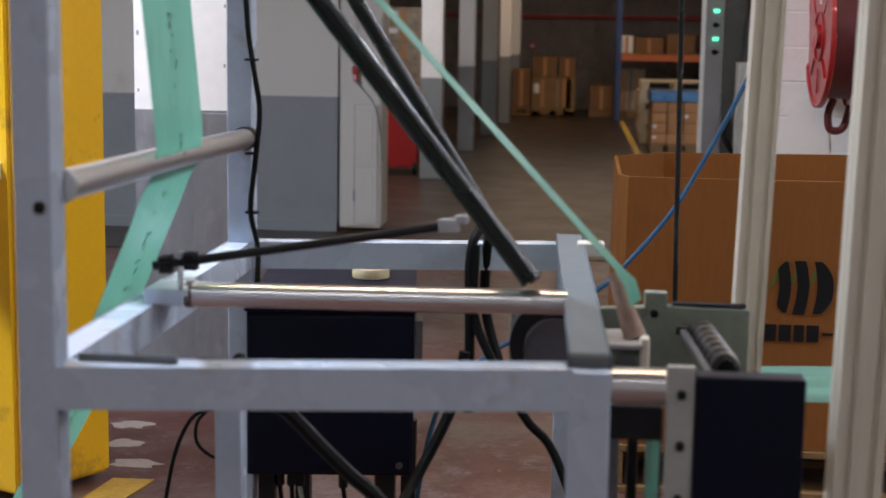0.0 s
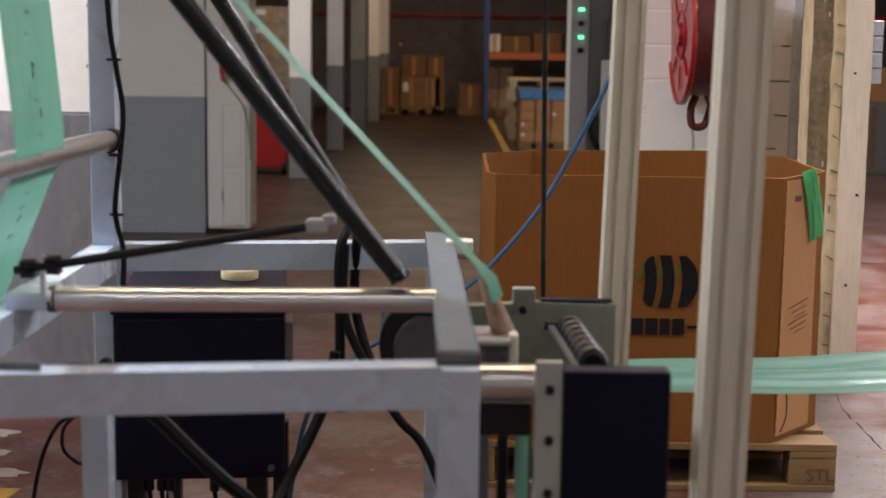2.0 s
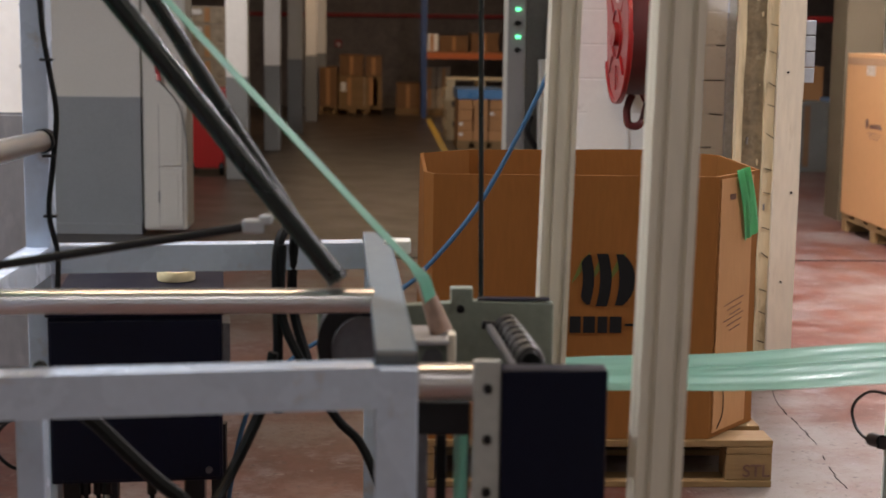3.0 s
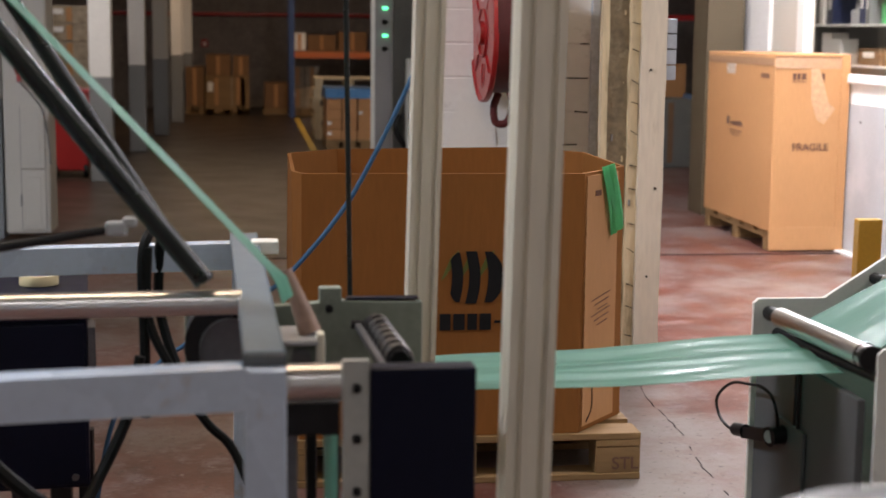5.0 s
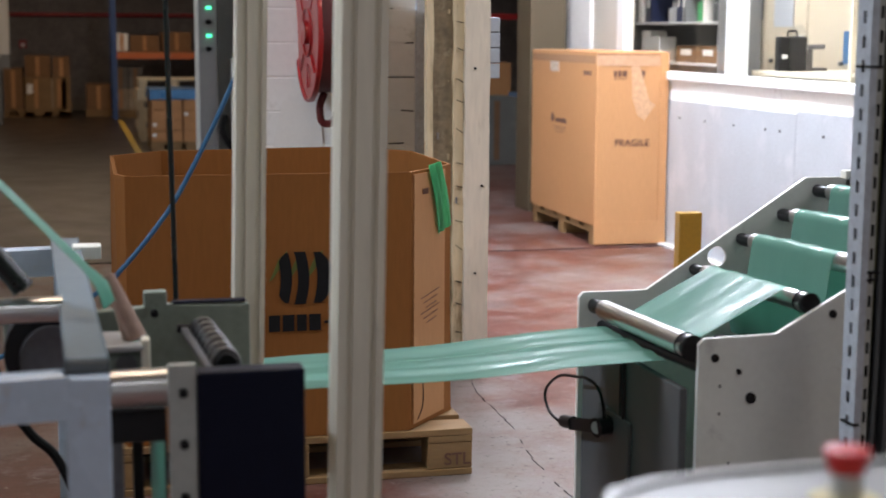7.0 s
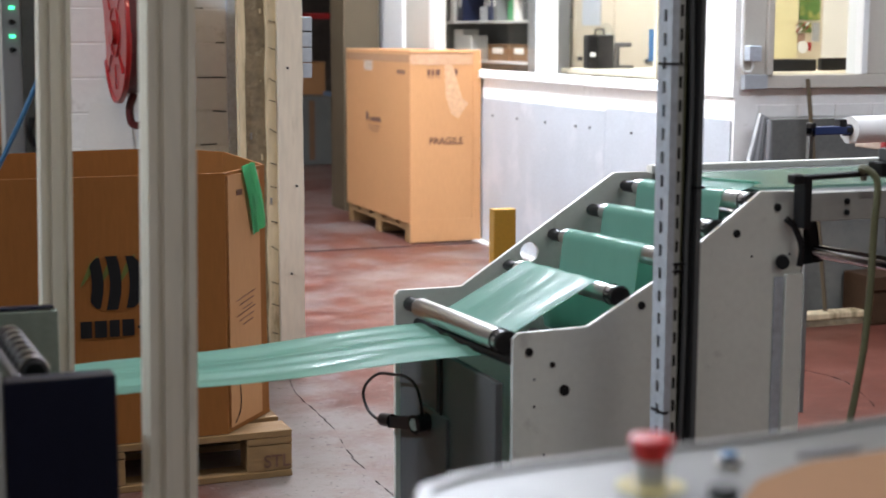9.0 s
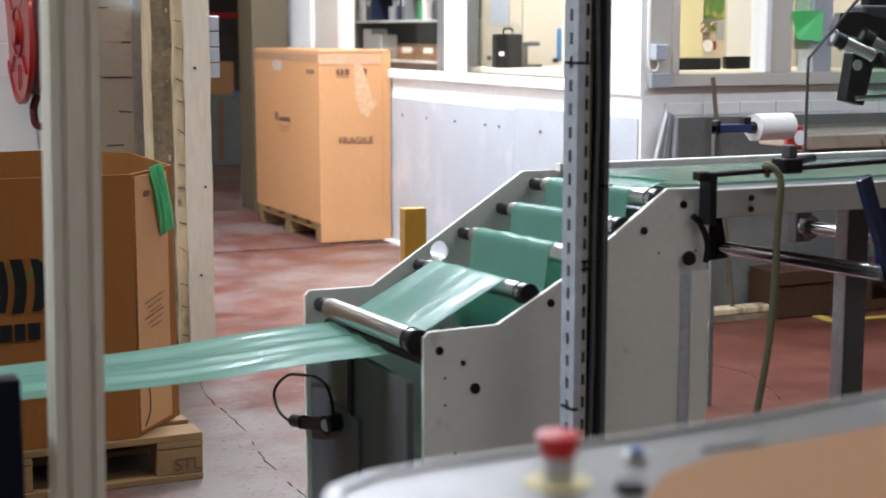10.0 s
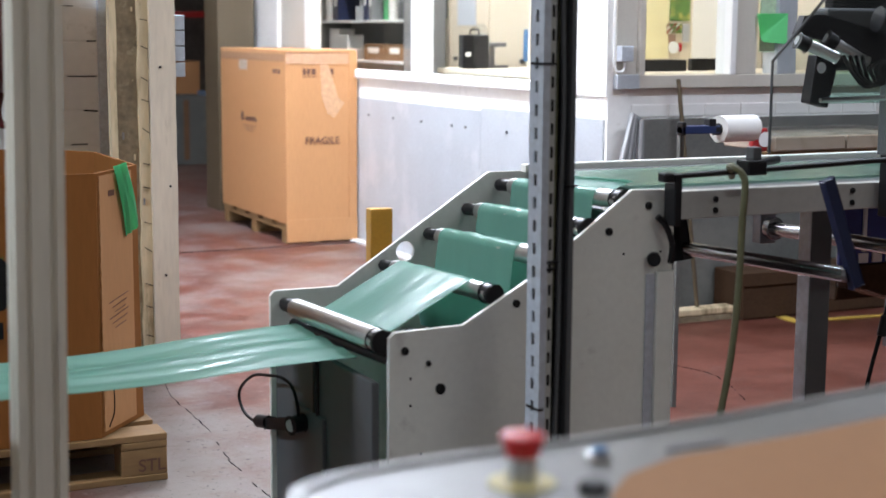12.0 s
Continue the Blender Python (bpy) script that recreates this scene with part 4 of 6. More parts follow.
# carton by the office wall
pallet(3.36, 9.34, 0.48, 1.36, "low wooden pallet under the tall fragile carton", 0.128)
t = thing("fragile_carton", (3.6, 9.8, 0.13), "tall brown carton marked fragile, taped, on a pallet", "carton")
part("body", box(3.352, 3.85, 9.312, 10.72, 0.13, 1.278, 0.006), CARD2, t)
bm = bmesh.new()
rows = []
for i in range(13):
    x = 3.35 + 0.502 * i / 12
    rows.append((Vector((x, 9.300, 0.012 + 0.012 * noise.noise(Vector((x * 30, 1, 0))))), Vector((x, 9.306, 0.16))))
part("front_skirt", ribbon(rows, 0.006, 2), CARD2, t)
part("top_tape", box(3.349, 3.8, 9.308, 9.311, 1.185, 1.255), PACKTAPE, t, "glossy clear tape")
part("top_tape", box(3.349, 3.3515, 9.33, 10.70, 1.2, 1.25), PACKTAPE, t, "glossy clear tape")
part("stray_tape", prism([(3.59, 1.2), (3.65, 1.18), (3.72, 0.96), (3.765, 0.93), (3.69, 0.83), (3.64, 0.86), (3.6, 0.98)], "y", 9.3085, 9.311), TORNTAPE, t, "crinkled torn tape")
part("corner_lap", prism([(3.79 + 0.009 * (i % 2), 0.14 + 1.13 * i / 50) for i in range(51)] + [(3.851, 1.272), (3.851, 0.14)], "y", 9.303, 9.311), CARD2, t)
part("lid_seam", box(3.35, 3.852, 9.309, 9.312, 1.258, 1.262), BROWNINK, t)
words("lettering", "FRAGILE", (3.605, 9.3085, 0.68), FACE_FRONT, 0.066, BROWNINK, t)
for x, w in ((3.47, 0.022), (3.5, 0.02), (3.53, 0.03), (3.635, 0.02), (3.66, 0.025)):
    part("handling_mark", prism([(x, 1.115), (x + w, 1.115), (x + w, 1.155), (x, 1.155)], "y", 9.309, 9.3115), BROWNINK, t)
    part("handling_mark", prism([(x, 1.1), (x + w, 1.1), (x + w, 1.105), (x, 1.105)], "y", 9.309, 9.3115), BROWNINK, t)
for y in (9.42, 9.46, 9.5, 9.54):
    part("handling_mark", prism([(y, 1.12), (y + 0.03, 1.12), (y + 0.03, 1.15), (y, 1.15)], "x", 3.3505, 3.352), BROWNINK, t)
part("maker_mark", prism([(9.9, 0.775), (10.16, 0.775), (10.16, 0.80), (9.94, 0.81)], "x", 3.3505, 3.352), BROWNINK, t)
part("maker_mark", rod((3.352, 10.22, 0.805), (3.3505, 10.22, 0.805), 0.034, 12), BROWNINK, t)
for k in range(3):
    part("fine_print", prism([(9.92 + 0.03 * k, 0.74 - 0.018 * k), (10.2 - 0.03 * k, 0.74 - 0.018 * k), (10.2 - 0.03 * k, 0.745 - 0.018 * k), (9.92 + 0.03 * k, 0.745 - 0.018 * k)], "x", 3.3505, 3.352), BROWNINK, t)
part("document_pouch", box(3.3495, 3.3515, 10.1, 10.28, 1.13, 1.245), POUCH, t, "clear document pouch")
part("green_sticker", box(3.3495, 3.3515, 10.5, 10.6, 1.2, 1.225), GREENPAPER, t)

t = thing("bollard", (2.72, 6.3, 0), "square ochre painted steel bollard", "bollard")
part("post", box(2.676, 2.786, 6.3, 6.36, 0.0, 0.595, 0.004), OCHRE, t)
part("base_plate", box(2.62, 2.83, 6.26, 6.46, 0.0, 0.01), OCHRE, t)

# hose reel on the pier
t = thing("fire_hose_reel", (1.02, 6.3, 1.4), "red enamelled fire hose reel on a wall bracket", "hose reel")
ax = Vector((-1.0, -0.02, 0)).normalized()
C = Vector((0.995, 6.3, 1.395))
part("front_disc", rod(C, C + ax * 0.012, 0.29, 48, bev=0.004), RED, t, smooth=True)
part("back_disc", rod(C - ax * 0.135, C - ax * 0.122, 0.29, 48, bev=0.004), RED, t, smooth=True)
part("hose_coil", rod(C - ax * 0.12, C - ax * 0.002, 0.25, 40), REDHOSE, t, smooth=True)
rim = [C + ax * 0.010 + (Vector((ax.y, -ax.x, 0)) * math.cos(a) + Vector((0, 0, 1)) * math.sin(a)) * 0.28 for a in (2 * math.pi * k / 40 for k in range(41))]
part("rim", hose(rim, 0.007, 8, 1), RED, t, smooth=True)
rim = [C + ax * 0.014 + (Vector((ax.y, -ax.x, 0)) * math.cos(a) + Vector((0, 0, 1)) * math.sin(a)) * 0.1 for a in (2 * math.pi * k / 24 for k in range(25))]
part("hub_ring", hose(rim, 0.0045, 8, 1), RED, t, smooth=True)
part("hub", rod(C + ax * 0.01, C + ax * 0.03, 0.05, 24, bev=0.004), RED, t, smooth=True)
for k in range(8):
    a = 2 * math.pi * k / 8
    d = Vector((ax.y, -ax.x, 0)) * math.cos(a) + Vector((0, 0, 1)) * math.sin(a)
    part("rib", beam(C + ax * 0.013 + d * 0.13, C + ax * 0.013 + d * 0.23, 0.006, 0.003, 0.001), RED, t)
part("instruction_sticker", beam(C + ax * 0.0135 + Vector((0, 0, 0.13)), C + ax * 0.0135 + Vector((0, 0, 0.26)), 0.05, 0.001, 0, up=ax), PAPER, t)
part("axle", rod(C - ax * 0.14, (1.2, 6.3, 1.395), 0.02, 12), DARKSTEEL, t)
part("hose_tail", hose([C - ax * 0.06 + Vector((0, 0, -0.25)), C - ax * 0.04 + Vector((0.0, 0, -0.31)), C + Vector((0.05, 0.0, -0.375)), C + Vector((0.10, 0.0, -0.37)), C + Vector((0.13, 0.02, -0.28))], 0.016), REDHOSE, t, smooth=True)

# control cabinet behind the bin
part("wall_arm", box(1.17, 1.2, 6.28, 6.56, 1.33, 1.46, 0.004), RED, t)

t = thing("control_cabinet", (0.97, 10.2, 0), "pale grey control cabinet with two green signal lamps and switches", "electrical cabinet")
part("body", box(0.845, 1.1, 10.0, 10.4, 0, 2.2, 0.005), CREAM, t)
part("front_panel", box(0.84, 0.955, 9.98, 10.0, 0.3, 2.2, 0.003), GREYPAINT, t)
# dark right half paints in the cabinet's shaded side face
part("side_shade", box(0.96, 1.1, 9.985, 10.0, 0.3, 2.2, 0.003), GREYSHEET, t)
for z in (1.545, 1.365):
    part("signal_lamp", box(0.888, 0.922, 9.965, 9.98, z - 0.008, z + 0.010, 0.004), LED, t, "lit green signal lamp")
for z in (1.455, 1.28):
    part("switch", rod((0.9, 9.98, z), (0.9, 9.955, z), 0.018, 12), BLACK, t)
    part("switch_lever", box(0.893, 0.925, 9.945, 9.957, z - 0.008, z + 0.008), BLACK, t)
t = thing("junction_box", (1.1, 9.9, 0.7), "grey junction box on a stand beside the control cabinet", "electrical box")
part("body", box(1.04, 1.12, 9.8, 9.97, 0.62, 1.22, 0.006), CREAM, t)
part("stand", box(1.06, 1.1, 9.85, 9.9, 0, 0.62), DARKSTEEL, t)
part("breaker_strip", box(1.09, 1.125, 9.93, 9.975, 1.23, 1.5, 0.003), DARKPANEL, t)
part("cable_bunch", hose([(1.0, 9.94, 0.85), (0.98, 9.93, 0.75), (1.03, 9.92, 0.65), (1.08, 9.9, 0.63)], 0.02), BLACK, t)

# ---- warehouse behind ----


def goods(x0, x1, y, h, z0, mat, label, split=(2, 2), depth=0.9):
    pallet(x0, y, x1 - x0, depth, "wooden pallet under stored goods", z0)
    k, m = split
    for i in range(k):
        for j in range(m):
            a, b = x0 + (x1 - x0) * i / k, x0 + (x1 - x0) * (i + 1) / k
            c, d = z0 + h * j / m, z0 + h * (j + 1) / m
            t = thing("stacked_carton", ((a + b) / 2, y + depth / 2, c), label, "carton", "stored goods")
            dx = random.uniform(0, 0.012)
            part("body", box(a + 0.004 + dx, b - 0.004, y + random.uniform(0, 0.02), y + depth - 0.02, c + 0.001, d - 0.002, 0.006), mat, t)
            part("tape", box((a + b) / 2 - 0.03, (a + b) / 2 + 0.03, y - 0.004, y, c + 0.02, d - 0.02), CARD2, t)
            if random.random() < 0.25:
                part("label_sheet", box(a + 0.1 * (b - a), a + 0.35 * (b - a), y - 0.006, y - 0.002, c + 0.5 * (d - c), c + 0.8 * (d - c)), PAPER, t)


goods(-1.03, -0.72, 25.0, 0.65, 0.13, CARDDARK, "dark brown carton stacked on a pallet", (1, 1))
goods(-0.70, 0.02, 25.0, 0.5, 0.13, WRAP, "stretch-wrapped goods on a pallet", (2, 1))
goods(-0.70, -0.28, 25.0, 0.35, 0.635, CARDDARK, "brown carton on wrapped goods", (1, 1))
goods(-0.26, 0.02, 25.0, 0.33, 0.635, CARDDARK, "brown carton on wrapped goods", (1, 1))
goods(0.25, 0.66, 25.0, 0.42, 0.1, CARDDARK, "brown carton stacked on a pallet", (1, 1))
goods(0.68, 1.15, 24.6, 0.68, 0.13, WRAP, "stretch-wrapped goods on a pallet", (2, 2))


def stacked_pallets(x0, x1, y, count):
    """Empty pallets piled on one another, each a thing."""
    for k in range(count):
        z, dx = 0.132 * k, random.uniform(-0.03, 0.03)
        t = thing("pallet", ((x0 + x1) / 2, y + 0.4, z), "old empty wooden pallet in a pile", "pallet", "piled empty pallets")
        for b in range(4):
            part("deck_board", box(x0 + dx, x1 + dx, y + 0.22 * b, y + 0.22 * b + 0.14, z + 0.108, z + 0.13), OLDWOOD, t)
        for x in (x0, (x0 + x1) / 2 - 0.05, x1 - 0.1):
            part("block", box(x + dx, x + dx + 0.1, y + 0.003, y + 0.797, z + 0.022, z + 0.1075), OLDWOOD, t)
        part("skid", box(x0 + dx, x1 + dx, y, y + 0.1, z + 0.0005, z + 0.0215), OLDWOOD, t)


stacked_pallets(0.84, 1.74, 19.3, 6)
goods(0.91, 1.46, 17.7, 0.49, 0.11, CARD2, "small light brown cartons stacked on a pallet", (3, 4))
t = thing("pallet_cover", (1.19, 18.1, 0.602), "blue plastic cover over stacked cartons", "plastic cover")
part("sheet", box(0.90, 1.47, 17.69, 18.61, 0.602, 0.72, 0.01), BLUEFILM, t)
goods(-2.9, -2.1, 15.0, 1.4, 0.13, CARD2, "stacked trays of goods on a pallet", (2, 8))
goods(-2.05, -1.65, 16.2, 1.5, 0.13, WRAP, "stacked trays of goods on a pallet", (1, 8))
t = thing("pallet_rack", (1.2, 24.6, 0), "blue and orange pallet rack with cartons", "rack")
for x in (0.66, 2.9):
    for y in (24.2, 25.2):
        part("upright", box(x, x + 0.08, y, y + 0.08, 0, 4.0), RACKBLUE, t)
for z in (1.0, 2.3):
    for y in (24.2, 25.2):
        part("beam", box(0.74, 2.9, y, y + 0.06, z - 0.05, z + 0.05), RACKORANGE, t)
    part("deck", box(0.74, 2.9, 24.26, 25.2, z + 0.05, z + 0.07), WOOD, t)
for x0, x1, h in ((0.72, 0.92, 0.28), (0.95, 1.4, 0.25), (1.45, 1.9, 0.3), (2.0, 2.5, 0.3)):
    t = thing("rack_carton", ((x0 + x1) / 2, 24.6, 1.07), "brown carton on the rack shelf", "carton", "stored goods")
    part("body", box(x0, x1, 24.25, 24.9, 1.072, 1.07 + h, 0.005), CARDDARK if x0 > 0.9 else PAPER, t)
    part("tape", box((x0 + x1) / 2 - 0.025, (x0 + x1) / 2 + 0.025, 24.245, 24.25, 1.08, 1.06 + h), CARD2, t)
t = thing("sprinkler_pipe", (0, 27.1, 1.65), "dark red sprinkler pipe along the back wall", "pipe")
part("pipe", rod((-3, 27.266, 1.66), (6, 27.266, 1.66), 0.035, 12), RED, t, smooth=True)
t = thing("fire_sign", (-0.8, 27.25, 1.2), "small red fire sign on the back wall", "sign")
part("plate", box(-0.83, -0.71, 27.28, 27.3, 1.08, 1.21), RED, t)
part("symbol", box(-0.8, -0.74, 27.275, 27.28, 1.11, 1.16), PAPER, t)
t = thing("red_bin", (-1.6, 14.5, 0), "red plastic wheeled bin in the aisle", "bin")
part("body", prism([(-1.86, 0.06), (-1.5, 0.06), (-1.46, 0.78), (-1.88, 0.78)], "y", 14.4, 14.85, 0.02), RED, t)
part("lid", box(-1.9, -1.44, 14.38, 14.88, 0.78, 0.83, 0.015), RED, t)
for x in (-1.82, -1.54):
    part("wheel", rod((x, 14.42, 0.06), (x + 0.04, 14.42, 0.06), 0.06, 16), RUBBER, t)
t = thing("aisle_line", (0.8, 19, 0), "worn yellow line painted on the floor", "floor marking")
part("stripe", box(0.72, 0.8, 16.6, 24.0, 0.0, 0.004), LINEYELLOW, t)
structure("floor_joint", box(-9, 9, 9.2, 9.22, 0.0, 0.0035), INK, "dark floor joint")

# passage beyond the office: standing goods in the light
for x, y, w, h, mat, lab in ((4.05, 15.1, 0.3, 0.95, CARDDARK, "brown standing carton"), (4.4, 15.3, 0.45, 0.72, GREYSHEET, "grey standing drum carton"), (4.9, 15.4, 0.4, 0.75, BLUEFILM, "blue wrapped goods"), (4.2, 16.8, 1.6, 1.05, CARD2, "light brown carton")):
    t = thing("standing_carton", (x, y, 0), lab + " in the passage", "carton", "goods in the passage")
    part("body", box(x - w / 2, x + w / 2, y, y + 0.5, 0.0, h, 0.008), mat, t)
    part("tape", box(x - 0.03, x + 0.03, y - 0.004, y, 0.05, h - 0.04), CARDDARK, t)
t = thing("red_rack_post", (4.3, 17.5, 0), "red steel rack frame in the passage", "rack")
part("post", box(4.25, 4.33, 17.5, 17.58, 0, 3), RED, t)
part("rail", box(3.6, 6.0, 17.5, 17.56, 1.55, 1.62), RED, t)

# ---- left machine: frame with rollers and turning bars ----
frame_m = thing("web_frame", (-0.4, 2.9, 0), "grey-blue painted square-tube machine frame with steel rollers", "machine frame")
TOP = 0.886
FL, FR = Vector((-0.80, 2.235, 0)), Vector((0.03, 2.335, 0))
BL, BR = Vector((-0.795, 3.59, 0)), Vector((-0.007, 3.69, 0))
H2 = TOP - 0.03


def at(v, z):
    return (v.x, v.y, z)


part("front_post", beam(at(FL, 0), at(FL, 2.4), 0.058, 0.06), GREY, frame_m)
part("front_post", beam(at(FR, 0), at(FR, TOP - 0.001), 0.066, 0.06), GREY, frame_m)
part("back_post", beam(at(BL, 0), at(BL, 2.4), 0.06, 0.06), GREY, frame_m)
part("back_post", beam(at(BR, 0), at(BR, TOP - 0.061), 0.055, 0.06), GREY, frame_m)
part("front_beam", beam((FL.x + 0.028, FL.y, H2), (FR.x - 0.032, FR.y, H2), 0.06, 0.06), GREY, frame_m)
part("back_beam", beam((BL.x + 0.03, BL.y, H2), (BR.x - 0.027, BR.y, H2), 0.06, 0.058), GREY, frame_m)
part("left_rail", beam((FL.x, FL.y + 0.03, H2), (BL.x, BL.y - 0.03, H2), 0.06, 0.06), GREY, frame_m)
rail = part("right_rail", beam((0.03, 2.345, TOP + 0.0105), (-0.007, 3.72, TOP + 0.0105), 0.064, 0.02), RAILDIM, frame_m, "rail top coloured dark for what it reflects")
part("rail_cap", beam((0.0302, 2.338, TOP + 0.0095), (0.03, 2.346, TOP + 0.0095), 0.067, 0.0195), DARKPANEL, rail)
part("leg", beam((-0.686, 3.0, 0), (-0.69, 3.0, 0.66), 0.055, 0.05), GREY, frame_m)
part("tray_lip", box(-0.755, -0.60, 2.262, 2.268, TOP, TOP + 0.012), DARKPANEL, frame_m)
bolt(frame_m, (-0.789, 2.205, 1.13), r=0.009)
up = part("upper_roller", rod((-0.775, 2.26, 1.157), (-0.775, 3.565, 1.137), 0.0245, 32, bev=0.003), STEEL, frame_m, smooth=True)
part("roller_bush", rod((-0.777, 3.52, 1.138), (-0.777, 3.56, 1.1375), 0.028, 20), BLACK, up, smooth=True)
mid = part("cross_roller", rod((-0.715, 2.80, 0.897), (-0.01, 2.83, 0.897), 0.0235, 32, bev=0.003), STEEL, frame_m, smooth=True)
part("roller_bush", rod((-0.725, 2.80, 0.897), (-0.712, 2.80, 0.897), 0.026, 20), DARKSTEEL, mid, smooth=True)
part("roller_support", box(-0.79, -0.716, 2.735, 2.86, TOP, TOP + 0.03, 0.003), GREY, frame_m)
out = part("outfeed_roller", rod((0.066, 2.42, 0.84), (0.158, 2.42, 0.84), 0.030, 32, bev=0.003), STEEL, frame_m, smooth=True)
part("cross_member", beam((0.062, 2.46, 0.775), (0.152, 2.46, 0.775), 0.06, 0.055), BLACK, frame_m)
part("cross_member", beam((0.062, 2.62, 0.75), (0.152, 2.62, 0.75), 0.10, 0.05), BLACK, frame_m)
part("side_tube", rod((0.072, 2.56, 0.2), (0.072, 2.56, 0.74), 0.012, 14), BLACK, frame_m, smooth=True)
part("side_tube", rod((0.145, 2.52, 0.2), (0.147, 2.52, 0.74), 0.010, 14), BLACK, frame_m, smooth=True)
part("turning_bar", rod((-0.596, 2.82, 1.60), (-0.076, 2.82, 0.94), 0.0195, 24, bev=0.006), TUBE, frame_m, "black lacquered turning bar", smooth=True)
part("turning_bar", rod((-0.535, 3.05, 1.60), (-0.150, 3.05, 0.99), 0.016, 24, bev=0.005), TUBE, frame_m, "black lacquered turning bar", smooth=True)
arm = part("adjuster_rod", rod((-0.775, 2.75, 0.957), (-0.235, 2.75, 1.046), 0.0085, 14), BLACK, frame_m, smooth=True)
part("clamp", box(-0.245, -0.205, 2.738, 2.762, 1.034, 1.06, 0.006), GREYPAINT, arm, "cast clamp")
part("clamp_lug", box(-0.215, -0.19, 2.74, 2.76, 1.05, 1.068, 0.005), GREYPAINT, arm)
for x in (-0.75, -0.703):
    k = part("hand_knob", rod((x - 0.012, 2.75, 0.955 + (x + 0.8) * 0.16), (x + 0.012, 2.75, 0.957 + (x + 0.8) * 0.16), 0.011, 12, bev=0.003), BLACK, arm, smooth=True)
    for j in range(4):
        a = math.pi / 4 + j * math.pi / 2
        c = (x, 2.75 + 0.014 * math.cos(a), 0.953 + (x + 0.8) * 0.16 + 0.014 * math.sin(a))
        part("knob_lobe", rod((c[0] - 0.01, c[1], c[2]), (c[0] + 0.01, c[1], c[2]), 0.0065, 10, bev=0.002), BLACK, arm, smooth=True)
part("stud", rod((-0.724, 2.75, TOP), (-0.724, 2.75, 0.985), 0.005, 10), STEEL, arm, smooth=True)
part("stud_nut", rod((-0.724, 2.75, TOP), (-0.724, 2.75, TOP + 0.015), 0.012, 6), BLACK, arm)
part("post_cable", hose([(-0.785, 3.55, 1.7), (-0.772, 3.545, 1.42), (-0.755, 3.54, 1.3), (-0.742, 3.54, 1.2), (-0.752, 3.535, 1.08), (-0.762, 3.53, 0.97), (-0.745, 3.53, 0.88), (-0.74, 3.5, 0.8)], 0.0065), RUBBER, frame_m, smooth=True)
for z in (1.32, 1.1, 0.96):
    part("cable_tie", box(-0.775, -0.745, 3.528, 3.55, z, z + 0.006), BLACK, frame_m)

# drive head on the frame's right end
head = thing("nip_unit", (0.2, 2.7, 0.2), "nip-roller drive head with a navy guard box and green-grey cast plate", "machine head")
part("side_plate", box(0.153, 0.1965, 2.38, 2.40, 0.2, 0.882, 0.002), PLATEGREY, head)
for z in (0.838, 0.755, 0.668):
    bolt(head, (0.176, 2.38, z), r=0.0075)
part("guard_box", box(0.198, 0.367, 2.372, 2.42, 0.3, 0.870, 0.004), NAVY, head, "dark navy sheet-metal guard")
part("cast_plate", prism([(-0.12, 0.66), (0.352, 0.66), (0.352, 0.862), (0.19, 0.866), (0.19, 0.892), (0.145, 0.892), (0.145, 0.862), (0.02, 0.855), (-0.12, 0.852)], "y", 3.0, 3.03, 0.003), GREENGREY, head, "green-grey cast plate")
bolt(head, (0.165, 3.0, 0.85), r=0.008)
bolt(head, (-0.08, 3.0, 0.83), r=0.008)
bolt(head, (-0.05, 3.0, 0.80), r=0.006)
part("plate_cap", box(0.20, 0.345, 3.002, 3.03, 0.8665, 0.870, 0.001), NAVY, head)
nip = part("rubber_roller", rod((0.256, 2.96, 0.823), (0.257, 2.5, 0.853), 0.0175, 28, bev=0.003), RUBBER, head, smooth=True)
for i in range(7):
    f = 0.06 + 0.88 * i / 6
    c = Vector((0.256, 2.96, 0.823)).lerp(Vector((0.257, 2.5, 0.853)), f)
    d = (Vector((0.257, 2.5, 0.853)) - Vector((0.256, 2.96, 0.823))).normalized()
    part("roller_groove", rod(c - d * 0.014, c + d * 0.014, 0.0255, 24, bev=0.007), RIBRUBBER, nip, smooth=True)
part("roller_pin", rod((0.205, 2.95, 0.828), (0.256, 2.95, 0.823), 0.009, 10), BLACK, head, smooth=True)
part("guide_bar", beam((0.218, 2.93, 0.828), (0.226, 2.48, 0.850), 0.014, 0.012), DARKSTEEL, head)
wh = part("pulley", rod((-0.03, 2.92, 0.80), (-0.03, 2.97, 0.80), 0.088, 36, bev=0.006), BLACK, head, smooth=True)
part("pulley_web", rod((-0.03, 2.905, 0.79), (-0.03, 2.925, 0.79), 0.06, 30, bev=0.006), DARKSTEEL, wh, smooth=True)
blk = part("bearing_block", box(0.062, 0.135, 2.72, 2.80, 0.79, 0.838, 0.008), GREENGREY, head, "worn cast bearing block")
part("bearing", rod((0.10, 2.712, 0.812), (0.10, 2.735, 0.812), 0.019, 20), DARKSTEEL, blk, smooth=True)
part("top_clamp", box(0.05, 0.138, 2.70, 2.84, 0.8385, 0.849, 0.004), GREYPAINT, blk)
part("side_arm", box(0.126, 0.142, 2.70, 2.74, 0.79, 0.86, 0.004), ALU, blk)
part("guide_horn", rod((0.118, 2.76, 0.85), (0.075, 2.78, 0.965), 0.022, 18, r2=0.010), HORN, head, "pale brown curved film guide", smooth=True)
part("lower_tie", beam((0.07, 2.5, 0.2), (0.07, 2.5, 0.76), 0.03, 0.03), DARKSTEEL, head)
